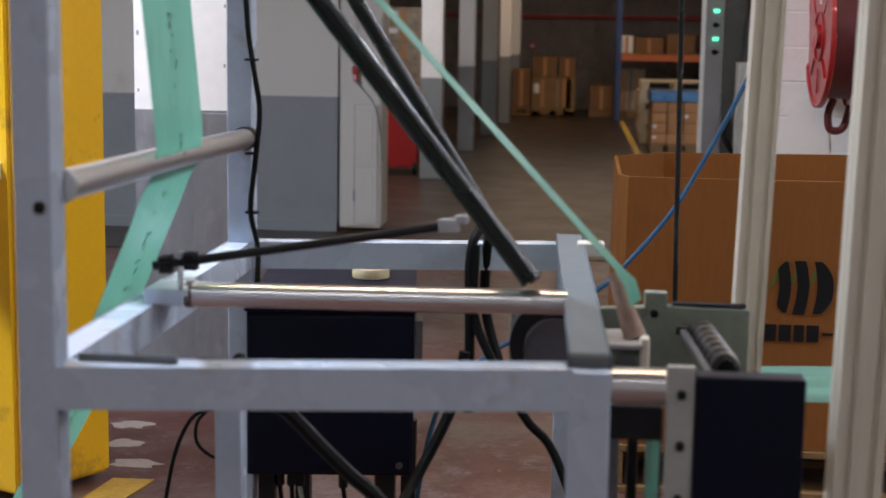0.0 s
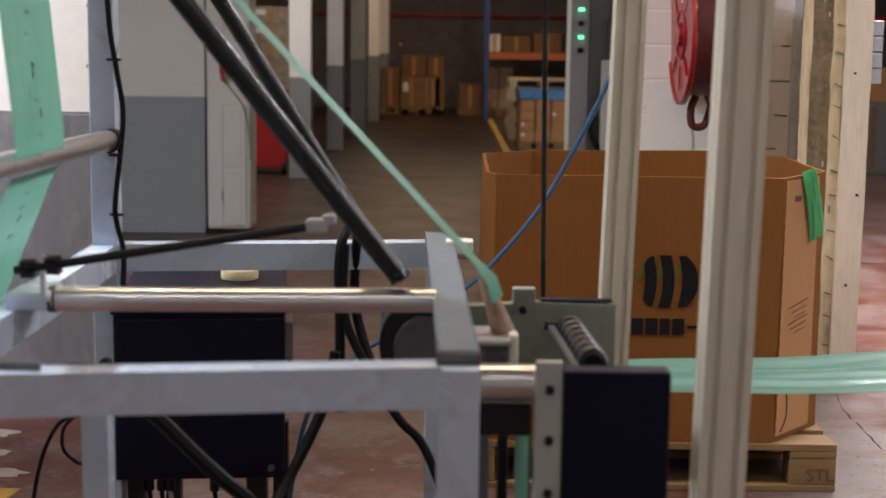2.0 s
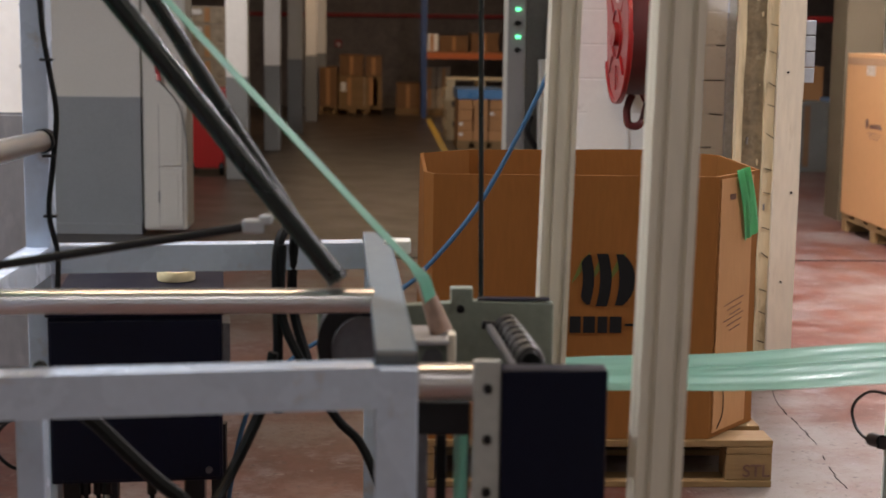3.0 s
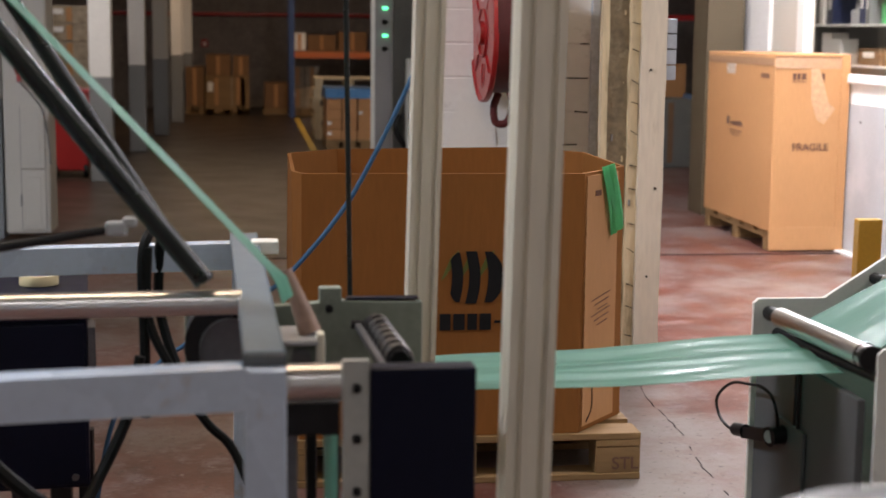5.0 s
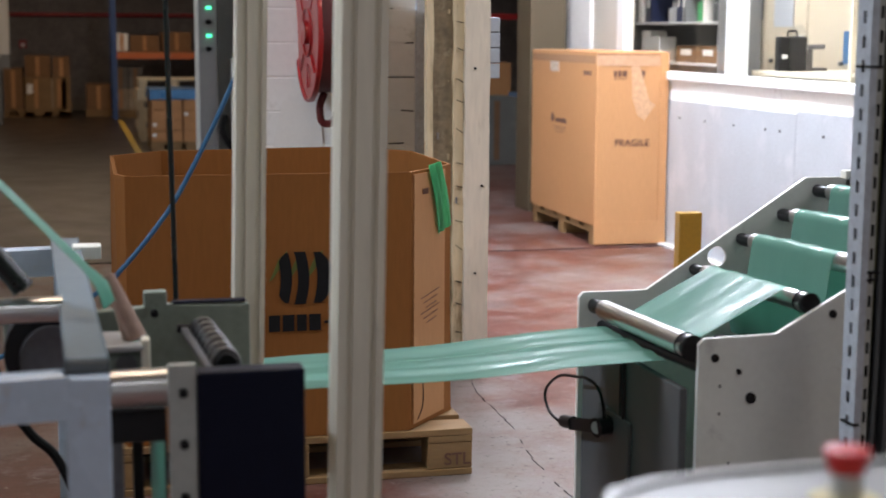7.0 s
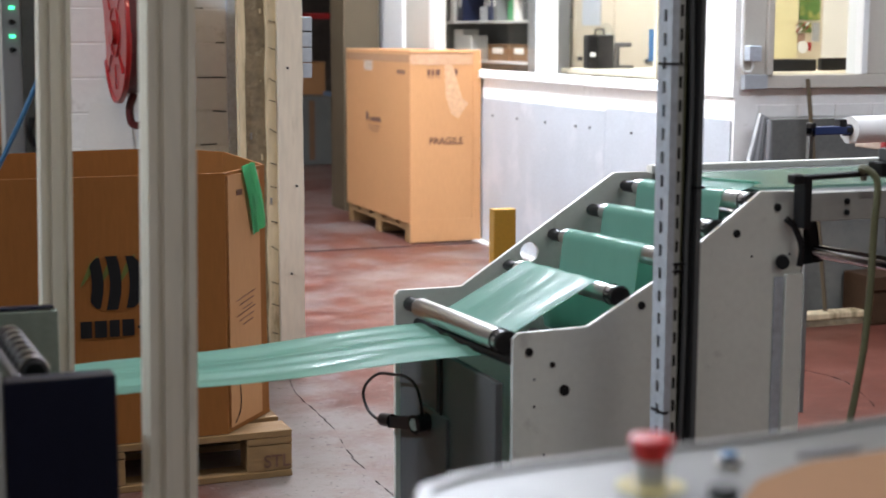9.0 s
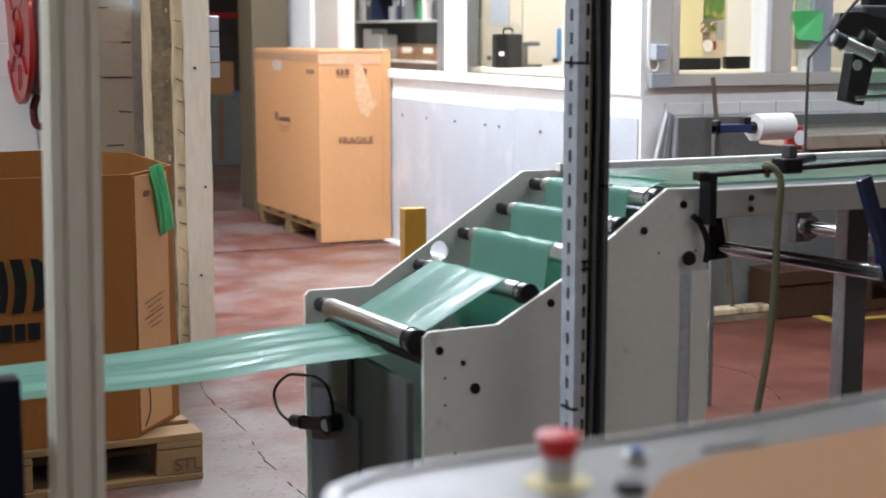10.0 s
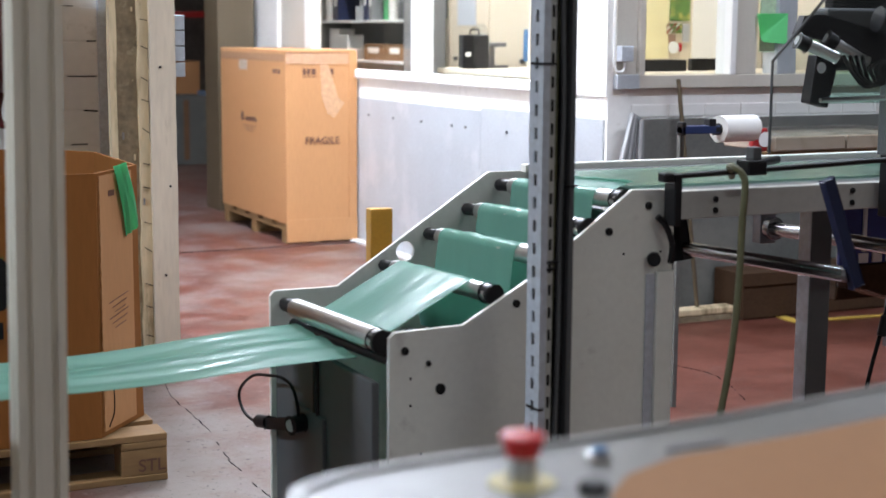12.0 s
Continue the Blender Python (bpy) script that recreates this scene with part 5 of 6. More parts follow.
part("lower_tie", beam((0.112, 2.6, 0.2), (0.112, 2.6, 0.76), 0.018, 0.03), BLACK, head)
part("stop_bracket", box(0.012, 0.075, 3.5, 3.56, 0.885, 0.915, 0.003), CREAM, head)

# films on the left machine
def film(name, rows, label, wrinkle=0.004, seed=0.0, cross=14, mat=None):
    t = thing(name, (Vector(rows[0][0]) + Vector(rows[0][1])) / 2, label, "film web")
    part("web", ribbon(rows, 0.0012, cross, wrinkle, seed), mat or FILM, t, smooth=True)
    return t


def lerp_rows(a, b, n):
    return [(Vector(a[0]).lerp(Vector(b[0]), i / n), Vector(a[1]).lerp(Vector(b[1]), i / n)) for i in range(n + 1)]


# path of the printed web: up from the floor on the left, round the roller, then up out of sight
WEB_PATH = [(-1.36, 0.06), (-1.15, 0.4), (-1.03, 0.6), (-0.93, 0.8), (-0.865, 0.93), (-0.80, 1.06), (-0.775, 1.12), (-0.758, 1.135), (-0.7485, 1.155), (-0.748, 1.25), (-0.748, 3.9)]


def web_point(s):
    """Place and slope of the web, s metres along its path from the floor."""
    for (x0, z0), (x1, z1) in zip(WEB_PATH, WEB_PATH[1:]):
        step = math.hypot(x1 - x0, z1 - z0)
        if s <= step:
            f = s / step
            return x0 + (x1 - x0) * f, z0 + (z1 - z0) * f, math.degrees(math.atan2(x1 - x0, z1 - z0))
        s -= step
    return WEB_PATH[-1][0], WEB_PATH[-1][1], 0.0


def web_edges(z):
    """The near and far edge of the web at a height: it creeps sideways as it rises."""
    d = max(-0.25, min(0.6, (z - 1.15) * 0.33))
    return 2.70 - d, 3.035 - d * 1.05


rows = []
for k in range(70):
    x, z, _ = web_point(k * 0.056)
    a, b = web_edges(z)
    rows.append(((x, a, z), (x, b, z)))
drop = film("film_drop", rows, "translucent green printed film running over the upper roller", 0.002, 1.0)
marks = []
SPEED = 0.18
for k in range(6):
    for j, (ds, w, h, dy) in enumerate(((0.0, 0.05, 0.007, 0.0), (0.018, 0.02, 0.014, -0.01), (0.036, 0.035, 0.004, 0.01), (0.065, 0.075, 0.003, 0.0), (0.09, 0.012, 0.016, 0.012), (0.13, 0.06, 0.005, 0.0), (0.17, 0.03, 0.003, -0.02))):
        m = part("print_mark", box(-0.0006, 0.0006, -w / 4, w / 4, -h / 2, h / 2), PRINT, drop)
        for v in m.data.vertices:
            v.co += BASE[drop.name]
        marks.append((m, 0.62 + 0.225 * k - ds, dy))
thin = film("film_diagonal", lerp_rows(((-0.460, 2.68, 1.555), (-0.4545, 2.72, 1.560)), ((0.068, 2.68, 0.987), (0.077, 2.71, 0.991)), 14) + [((0.088, 2.68, 0.955), (0.106, 2.71, 0.965)), ((0.098, 2.68, 0.92), (0.118, 2.71, 0.93))], "narrow edge-on green film running down to the guide", 0.002, 3.0, 6, DENSEFILM)
film("film_below_head", lerp_rows(((0.125, 2.44, 0.82), (0.15, 2.5, 0.82)), ((0.135, 2.50, 0.2), (0.165, 2.56, 0.2)), 8), "green film hanging below the outfeed roller", 0.006, 4.0)

# navy cabinet below the frame, with the tape on it
t = thing("drive_cabinet", (-0.58, 3.8, 0), "dark navy drive cabinet on legs with cables beneath", "electrical cabinet")


def turned(x0, x1, y0, y1):
    """A rectangle about the cabinet's front left corner, turned six degrees to the left."""
    c, q = math.cos(radians(6)), math.sin(radians(6))
    return [(-0.775 + x * c - y * q, 3.535 + x * q + y * c) for x, y in ((x0, y0), (x1, y0), (x1, y1), (x0, y1))]


part("body", prism(turned(0.0, 0.405, 0.01, 0.62), "z", 0.315, 0.722, 0.004), NAVY, t)
part("lid", prism(turned(-0.005, 0.41, 0.0, 0.625), "z", 0.7225, 0.737, 0.003), NAVY, t)
part("door", prism(turned(0.006, 0.399, 0.0, 0.0095), "z", 0.325, 0.712, 0.002), NAVY, t)
part("bracket", prism(turned(0.4055, 0.425, 0.02, 0.12), "z", 0.60, 0.70, 0.003), DARKSTEEL, t)
part("door_lock", rod((-0.405, 3.575, 0.345), (-0.405, 3.565, 0.345), 0.008, 12), DARKSTEEL, t, smooth=True)
for x in (-0.74, -0.44):
    for y in (3.62, 4.12):
        part("leg", box(x - 0.02, x + 0.02, y - 0.02, y + 0.02, 0, 0.315), BLACK, t)
for i, x in enumerate((-0.74, -0.71, -0.68, -0.66, -0.55, -0.46)):
    part("gland", rod((x, 3.62, 0.27), (x, 3.62, 0.315), 0.012, 10), BLACK, t)
    part("cable", hose([(x, 3.62, 0.27), (x + 0.01, 3.6, 0.2), (x + 0.03 * (i % 3 - 1), 3.6, 0.1), (x + 0.06, 3.65, 0.012)], 0.006), (CREAMWALL, RUBBER, RUBBER)[i % 3], t, smooth=True)
t = thing("tape_roll", (-0.515, 3.95, 0.738), "roll of cream masking tape on the navy cabinet", "tape roll")
bm = bmesh.new()
c = Vector((-0.535, 3.99, 0.738))
prof = [(0.038, 0.001), (0.049, 0.001), (0.05, 0.003), (0.05, 0.025), (0.049, 0.027), (0.038, 0.027)]
rings = [[bm.verts.new(c + Vector((r * math.cos(a), r * math.sin(a), z))) for r, z in prof] for a in (2 * math.pi * k / 40 for k in range(40))]
for i in range(40):
    a, b = rings[i], rings[(i + 1) % 40]
    for k in range(len(prof)):
        j = (k + 1) % len(prof)
        bm.faces.new((a[k], a[j], b[j], b[k]))
part("tape", bm, TAPE, t, smooth=True)
bm = rod(c + Vector((0, 0, 0.0215)), c + Vector((0, 0, 0.0225)), 0.0375, 36)
part("core_label", bm, TAPECORE, t, "red and blue printed core label")

# cables of the machine
t = thing("cable_loop", (-0.2, 3.5, 0.9), "thick black cables hanging in a loop over the back beam", "cable")
part("cable", hose([(-0.235, 3.52, 0.5), (-0.235, 3.52, 0.7), (-0.238, 3.53, 0.86), (-0.225, 3.55, 0.925), (-0.20, 3.6, 0.93), (-0.205, 3.64, 0.86), (-0.205, 3.65, 0.72), (-0.15, 3.6, 0.55)], 0.012), RUBBER, t, smooth=True)
part("cable", hose([(-0.225, 3.53, 0.9), (-0.226, 3.52, 0.74), (-0.177, 3.5, 0.627), (-0.096, 3.5, 0.492), (-0.028, 3.5, 0.41), (0.06, 3.4, 0.2)], 0.011), RUBBER, t, smooth=True)
part("cable", hose([(-0.244, 3.5, 0.65), (-0.262, 3.5, 0.55), (-0.297, 3.48, 0.46), (-0.364, 3.4, 0.335), (-0.46, 3.1, 0.2), (-0.55, 2.95, 0.26), (-0.62, 2.9, 0.42)], 0.013), RUBBER, t, smooth=True)
part("cable", hose([(-0.66, 2.95, 0.74), (-0.60, 2.86, 0.70), (-0.537, 2.85, 0.657), (-0.477, 2.85, 0.597), (-0.42, 2.85, 0.542), (-0.36, 2.85, 0.49), (-0.28, 2.85, 0.38), (-0.2, 2.85, 0.1)], 0.015), RUBBER, t, smooth=True)
t = thing("floor_cable", (-0.9, 3.6, 0), "thin black cable curling to the floor", "cable")
part("cable", hose([(-0.807, 3.45, 0.509), (-0.841, 3.45, 0.5), (-0.882, 3.45, 0.484), (-0.914, 3.45, 0.432), (-0.935, 3.45, 0.369), (-0.949, 3.45, 0.299), (-0.969, 3.47, 0.2), (-0.999, 3.55, 0.007)], 0.005), RUBBER, t, smooth=True)
part("cable", hose([(-0.861, 3.5, 0.486), (-0.888, 3.5, 0.454), (-0.889, 3.5, 0.405), (-0.859, 3.5, 0.374), (-0.834, 3.5, 0.369)], 0.0045), RUBBER, t, smooth=True)
t = thing("air_hose", (0.3, 3.6, 0.9), "thin blue air hose slung behind the machine", "hose")
part("hose", hose([(0.53, 3.75, 1.75), (0.46, 3.75, 1.43), (0.3925, 3.75, 1.25), (0.2842, 3.75, 1.033), (0.2153, 3.75, 0.926), (0.1247, 3.75, 0.819), (0.0616, 3.75, 0.761), (-0.15, 3.75, 0.624), (-0.2066, 3.75, 0.587), (-0.32, 3.75, 0.46), (-0.37, 3.72, 0.25), (-0.39, 3.7, 0.02)], 0.006), AIRBLUE, t, smooth=True)
t = thing("pull_rod", (0.32, 3.4, 0.8), "thin dark upright rod behind the machine", "rod")
part("rod", rod((0.2355, 3.4, 0.66), (0.187, 3.4, 3.9), 0.006, 10), TUBE, t, smooth=True)

# yellow machine at the left
t = thing("yellow_machine", (-1.7, 4.5, 0), "bright yellow enamelled machine housing", "machine")
a, b, c2, d = Vector((-1.60, 4.18, 0)), Vector((-1.41, 4.47, 0)), Vector((-2.35, 5.0, 0)), Vector((-2.5, 4.6, 0))
bm = bmesh.new()
lo = [bm.verts.new((v.x, v.y, 0.02)) for v in (a, b, c2, d)]
hi = [bm.verts.new((v.x, v.y, 2.6)) for v in (a, b, c2, d)]
bm.faces.new(lo)
bm.faces.new(hi)
for i in range(4):
    bm.faces.new((lo[i], lo[(i + 1) % 4], hi[(i + 1) % 4], hi[i]))
bmesh.ops.bevel(bm, geom=list(bm.edges), offset=0.012, segments=2, affect="EDGES")
part("housing", bm, YELLOW, t)
part("control_shelf", beam((-1.85, 4.16, 0.98), (-1.66, 4.1, 0.98), 0.2, 0.05), CREAM, t, "pale grey shelf")
t = thing("floor_tape", (-1.32, 4.4, 0), "yellow tape stuck on the floor beside the machine", "floor marking")
part("strip", prism([(-1.45, 4.1), (-1.33, 4.1), (-1.27, 4.45), (-1.40, 4.45)], "z", 0.0, 0.004), LINEYELLOW, t)

# ---- aluminium uprights ----


def profile_post(name, p, q, w, d, label):
    """A slotted aluminium profile between two places."""
    t = thing(name, p, label, "aluminium profile")
    x, y, z, length = basis(p, q, (0, -1, 0))
    fx, fy = Vector((1, 0, 0)), Vector((0, 1, 0))
    s, g, dp = 0.010, w / 4, 0.012
    half = w / 2
    out = [(-half, 0), (-g - s / 2, 0), (-g - s / 2, dp), (-g + s / 2, dp), (-g + s / 2, 0), (g - s / 2, 0), (g - s / 2, dp), (g + s / 2, dp), (g + s / 2, 0), (half, 0),
           (half, d / 2 - s / 2), (half - dp, d / 2 - s / 2), (half - dp, d / 2 + s / 2), (half, d / 2 + s / 2), (half, d), (-half, d), (-half, d / 2 + s / 2), (-half + dp, d / 2 + s / 2), (-half + dp, d / 2 - s / 2), (-half, d / 2 - s / 2)]
    bm = bmesh.new()
    lo = [bm.verts.new(Vector(p) + fx * u + fy * v) for u, v in out]
    hi = [bm.verts.new(Vector(q) + fx * u + fy * v) for u, v in out]
    bm.faces.new(lo)
    bm.faces.new(hi)
    for i in range(len(out)):
        j = (i + 1) % len(out)
        bm.faces.new((lo[i], lo[j], hi[j], hi[i]))
    part("extrusion", bm, ALU, t)
    part("foot_plate", box(p[0] - w * 0.8, p[0] + w * 0.8, p[1] - 0.03, p[1] + d + 0.03, 0, 0.012), DARKSTEEL, t)
    return t


profile_post("profile_post", (0.457, 2.45, 0.01), (0.502, 2.45, 2.6), 0.078, 0.08, "slotted anodised aluminium profile upright, slightly scuffed")
profile_post("profile_post", (0.345, 3.1, 0.01), (0.402, 3.1, 2.6), 0.062, 0.062, "slotted anodised aluminium profile upright behind the drive head")

# ---- web between the machines ----
YC, HW = 3.237, 0.200
span = []
for i in range(25):
    f = i / 24
    x = 0.27 + (1.262 - 0.27) * f
    z = 0.649 + 0.043 * f + 0.004 * math.sin(f * 9)
    span.append(((x, 3.40 + 0.03 * f, z), (x, 3.10 - 0.06 * f, z - 0.002)))
web = thing("film_span", (0.27, YC, 0.66), "glossy green film web stretched between the two machines", "film web")
part("web", ribbon(span, 0.0012, 24, 0.007, 5.0), FILM, web, smooth=True)
folds = [(Vector(a).lerp(Vector(b), 0.47) + Vector((0, 0, 0.0075)), Vector(a).lerp(Vector(b), 0.485) + Vector((0, 0, 0.0085))) for a, b in span]
part("fold_line", ribbon(folds, 0.001, 1), FILM, web, "raised lengthwise fold")

# ---- feed machine ----
feed = thing("feed_machine", (1.6, 3.2, 0), "pale grey film feed unit with stepped side plates and steel rollers", "machine")
FAR = [(1.238, 0.0), (1.238, 0.745), (1.25, 0.757), (1.418, 0.757), (1.848, 1.034), (1.94, 1.034), (2.1, 1.0), (2.1, 0.0)]
NEAR = [(1.284, 0.0), (1.284, 0.752), (1.298, 0.764), (1.461, 0.767), (1.622, 0.856), (1.89, 1.047), (1.985, 1.045), (2.008, 1.024), (2.004, 0.86), (2.004, 0.0)]
YF, YN = 3.55, 2.92
ring = [(1.607 + 0.026 * math.sin(radians(a)), 0.8365 + 0.026 * math.cos(radians(a))) for a in range(360, -1, -15)]
cut = FAR[:4] + [(1.607, 0.757 + (1.607 - 1.418) * 0.277 / 0.43)] + ring + [(1.60701, 0.757 + (1.60701 - 1.418) * 0.277 / 0.43)] + FAR[4:]
plate = part("far_side_plate", prism(cut, "y", YF, YF + 0.012), CREAM, feed)
plate2 = part("near_side_plate", prism(NEAR, "y", YN, YN + 0.012, 0.002), CREAM, feed)
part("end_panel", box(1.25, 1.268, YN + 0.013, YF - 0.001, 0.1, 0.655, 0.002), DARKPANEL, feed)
part("end_tie", rod((1.30, YN + 0.012, 0.70), (1.30, YF, 0.67), 0.014, 14), BLACK, feed, smooth=True)
part("door_frame", box(1.243, 1.25, YN + 0.35, YN + 0.36, 0.1, 0.65), DARKSTEEL, feed)
for (x, z), r in zip(((1.321, 0.722), (1.377, 0.690), (1.406, 0.631), (1.591, 0.806), (1.828, 0.954), (1.933, 1.009), (1.983, 0.756)), (0.009, 0.006, 0.012, 0.009, 0.009, 0.009, 0.007)):
    bolt(plate2, (x, YN, z), r=r)
for x, z in ((1.335, 0.66), (1.335, 0.60), (1.36, 0.49), (1.97, 0.9), (1.87, 0.9)):
    part("hole", rod((x, YN - 0.001, z), (x, YN + 0.002, z), 0.003, 8), BLACK, plate2)
part("cover_strip", box(1.955, 2.003, YN - 0.012, YN - 0.001, 0.05, 0.856, 0.003), CREAM, plate2)
part("cover_edge", box(1.93, 1.954, YN - 0.006, YN - 0.001, 0.05, 0.85, 0.002), GALV, plate2)
ROLL = [(1.277, 0.722, 0.742), (1.545, 0.805, 0.827), (1.672, 0.880, 0.902), (1.783, 0.940, 0.962), (1.880, 1.000, 1.022)]
RR = [0.025, 0.021, 0.022, 0.022, 0.022]
rollers = []
for (x, zf, zn), r in zip(ROLL, RR):
    e = part("roller", rod((x, YF - 0.08, zf + (zn - zf) * 0.127), (x, YN + 0.03, zn), r, 36, bev=0.003), STEEL, feed, smooth=True)
    part("end_cap", rod((x, YF - 0.002, zf), (x, YF - 0.10, zf + 0.003), r * 0.72, 20, bev=0.003), BLACK, e, smooth=True)
    part("end_cap", rod((x, YN + 0.012, zn), (x, YN + 0.05, zn - 0.001), r * 1.0, 20, bev=0.003), BLACK, e, smooth=True)
    rollers.append(e)
low = []
for x, z in ((1.61, 0.62), (1.73, 0.66), (1.83, 0.70)):
    low.append(part("lower_roller", rod((x, YF - 0.02, z), (x, YN + 0.03, z + 0.02), 0.02, 24), DARKSTEEL, feed, smooth=True))
part("inner_bracket", box(1.42, 1.50, YN + 0.02, YN + 0.2, 0.60, 0.72, 0.004), BLACK, feed)
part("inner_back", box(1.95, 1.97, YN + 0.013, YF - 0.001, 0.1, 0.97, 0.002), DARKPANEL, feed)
sens = part("air_valve", beam((1.222, 3.34, 0.468), (1.222, 3.52, 0.428), 0.022, 0.019, 0.005), BLACK, feed, "black air valve with gauge")
part("gauge", rod((1.235, 3.315, 0.478), (1.20, 3.305, 0.476), 0.021, 20, bev=0.003), BLACK, sens, smooth=True)
part("gauge_face", rod((1.20, 3.305, 0.476), (1.199, 3.3045, 0.476), 0.015, 18), GREYPAINT, sens)
part("valve_knob", rod((1.22, 3.52, 0.43), (1.215, 3.58, 0.42), 0.017, 14), BLACK, sens, smooth=True)
part("mount_plate", box(1.240, 1.2495, 3.20, 3.40, 0.30, 0.51, 0.002), DARKPANEL, feed)
part("hinge_rod", rod((1.245, 3.246, 0.51), (1.245, 3.246, 0.645), 0.004, 8), BLACK, feed)
part("valve_hose", hose([(1.222, 3.31, 0.49), (1.215, 3.30, 0.53), (1.212, 3.33, 0.565), (1.21, 3.40, 0.572), (1.21, 3.485, 0.558), (1.21, 3.60, 0.535), (1.21, 3.695, 0.49), (1.21, 3.728, 0.452), (1.21, 3.69, 0.42), (1.212, 3.62, 0.412), (1.215, 3.57, 0.42)], 0.004), RUBBER, feed, smooth=True)

# the web over the rollers: up, over, and down in loops
W0, W1 = YC + HW, YC - HW


def slope_z(zf, zn, y):
    return zf + (zn - zf) * (YF - y) / (YF - YN)


def over(points):
    """Rows of web edges through (x, far z, near z) places."""
    return [((x, W0, slope_z(a, b, W0)), (x, W1, slope_z(a, b, W1))) for x, a, b in points]


def arc(i, start, end, n=8, r=None):
    x, zf, zn = ROLL[i]
    r = (r or RR[i]) + 0.0015
    out = []
    for k in range(n + 1):
        a = radians(start + (end - start) * k / n)
        out.append((x + r * math.cos(a), zf + r * math.sin(a), zn + r * math.sin(a)))
    return out


loop = thing("film_loops", (1.6, YC, 0.8), "green film threaded in loops over the steel rollers", "film web")
up_leg = arc(0, 265, 292) + arc(1, 118, 0) + [(1.60, 0.66, 0.68)]
part("web", ribbon(over(up_leg), 0.0012, 20, 0.003, 6.0), FILM, loop, smooth=True)
for i, (xl, zl) in ((2, (1.715, 0.67)), (3, (1.815, 0.71)), (4, (1.86, 0.72))):
    back = [(ROLL[i][0] - RR[i] - 0.03, zl, zl + 0.02)]
    pts = back + arc(i, 175, 30) + ([(xl, zl, zl + 0.02)] if i < 4 else [(1.96, 1.034, 1.056)])
    part("web", ribbon(over(pts), 0.0012, 20, 0.003, 7.0 + i), FILM, loop, smooth=True)

# slotted strut with cables in front
t = thing("cable_strut", (1.56, 2.7, 0), "slotted galvanised strut carrying a bundle of black cables", "strut")
SX, SY0, SY1 = 1.5256, 2.70, 2.75
bm = bmesh.new()
for a, b in ((SY0, SY0 + 0.019), (SY0 + 0.031, SY1)):
    box(SX, SX + 0.003, a, b, 0, 2.8, 0, bm)
for i in range(59):
    box(SX, SX + 0.003, SY0 + 0.019, SY0 + 0.031, 0.02 + i * 0.0475, 0.044 + i * 0.0475, 0, bm)
part("slotted_web", bm, GALV, t)
part("flange", box(SX, SX + 0.016, SY0 - 0.003, SY0, 0, 2.8), GALV, t)
part("flange", box(SX, SX + 0.016, SY1, SY1 + 0.003, 0, 2.8), GALV, t)
# black sheet stands in for the shade inside the slots
part("slot_back", box(SX + 0.012, SX + 0.015, SY0 + 0.001, SY1 - 0.001, 0, 2.8), BLACK, t)
bm = bmesh.new()
box(1.5435, 1.546, 2.70, 2.703, 0, 2.8, 0, bm)
box(1.5535, 1.556, 2.70, 2.703, 0, 2.8, 0, bm)
for i in range(59):
    box(1.546, 1.5535, 2.70, 2.703, 0.03 + i * 0.0475, 0.054 + i * 0.0475, 0, bm)
part("rear_strut", bm, PLATEGREY, t)
# black sheet added so no light shows between the cables
part("rear_lining", box(1.545, 1.6045, 2.738, 2.742, 0, 2.8), BLACK, t)
for i, (x, y, r) in enumerate(((1.560, 2.715, 0.006), (1.569, 2.722, 0.005), (1.577, 2.710, 0.006), (1.586, 2.716, 0.005), (1.551, 2.722, 0.005))):
    pts = [(x + 0.004 * math.sin(z * 5 + i) + 0.002 * math.sin(z * 13 + 2 * i), y + 0.003 * math.cos(z * 4 + i), z) for z in (0.0, 0.25, 0.5, 0.75, 1.0, 1.25, 1.5, 1.8, 2.2, 2.8)]
    part("cable", hose(pts, r, 8, 5), (RUBBER, OLIVE, DARKPANEL, BLACK, RUBBER)[i], t, smooth=True)
part("edge_channel", box(1.5935, 1.6055, 2.70, 2.735, 0, 2.8, 0.002), DARKPANEL, t, "dark cable channel edge")
for z, a, b in ((1.335, 1.522, 1.552), (0.93, 1.54, 1.566), (0.915, 1.54, 1.562), (1.085, 1.588, 1.610), (0.62, 1.522, 1.536), (0.54, 1.59, 1.609)):
    part("cable_tie", box(a, b, 2.6945, 2.744, z, z + 0.005), BLACK, t)
part("foot", box(1.47, 1.65, 2.66, 2.78, 0, 0.01), DARKSTEEL, t)

# table with the web running on to the right
table = thing("conveyor_table", (2.7, 3.2, 0), "long pale grey conveyor table carrying the film", "machine table")
# near beam in a darker grey than the far one
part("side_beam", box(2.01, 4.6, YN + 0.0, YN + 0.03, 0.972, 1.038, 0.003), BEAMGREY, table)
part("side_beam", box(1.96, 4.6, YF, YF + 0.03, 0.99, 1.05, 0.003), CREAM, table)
part("table_top", box(1.97, 4.6, YN + 0.031, YF - 0.001, 1.02, 1.034, 0.002), DARKPANEL, table)
for x, z in ((2.12, 1.016), (2.12, 0.99), (2.53, 1.02), (2.53, 0.99), (1.993, 1.02), (1.993, 0.985)):
    bolt(table, (x, YN - 0.0005, z), r=0.007)
part("roller", rod((2.335, 3.335, 0.8305), (2.335, 2.70, 0.854), 0.018, 28, bev=0.002), SHADESTEEL, table, smooth=True)
part("roller", rod((2.83, 3.594, 0.827), (2.83, 2.98, 0.838), 0.02, 28, bev=0.002), SHADESTEEL, table, smooth=True)
part("roller_flange", rod((2.83, 3.61, 0.827), (2.83, 3.585, 0.828), 0.034, 24, bev=0.004), SHADESTEEL, table, smooth=True)
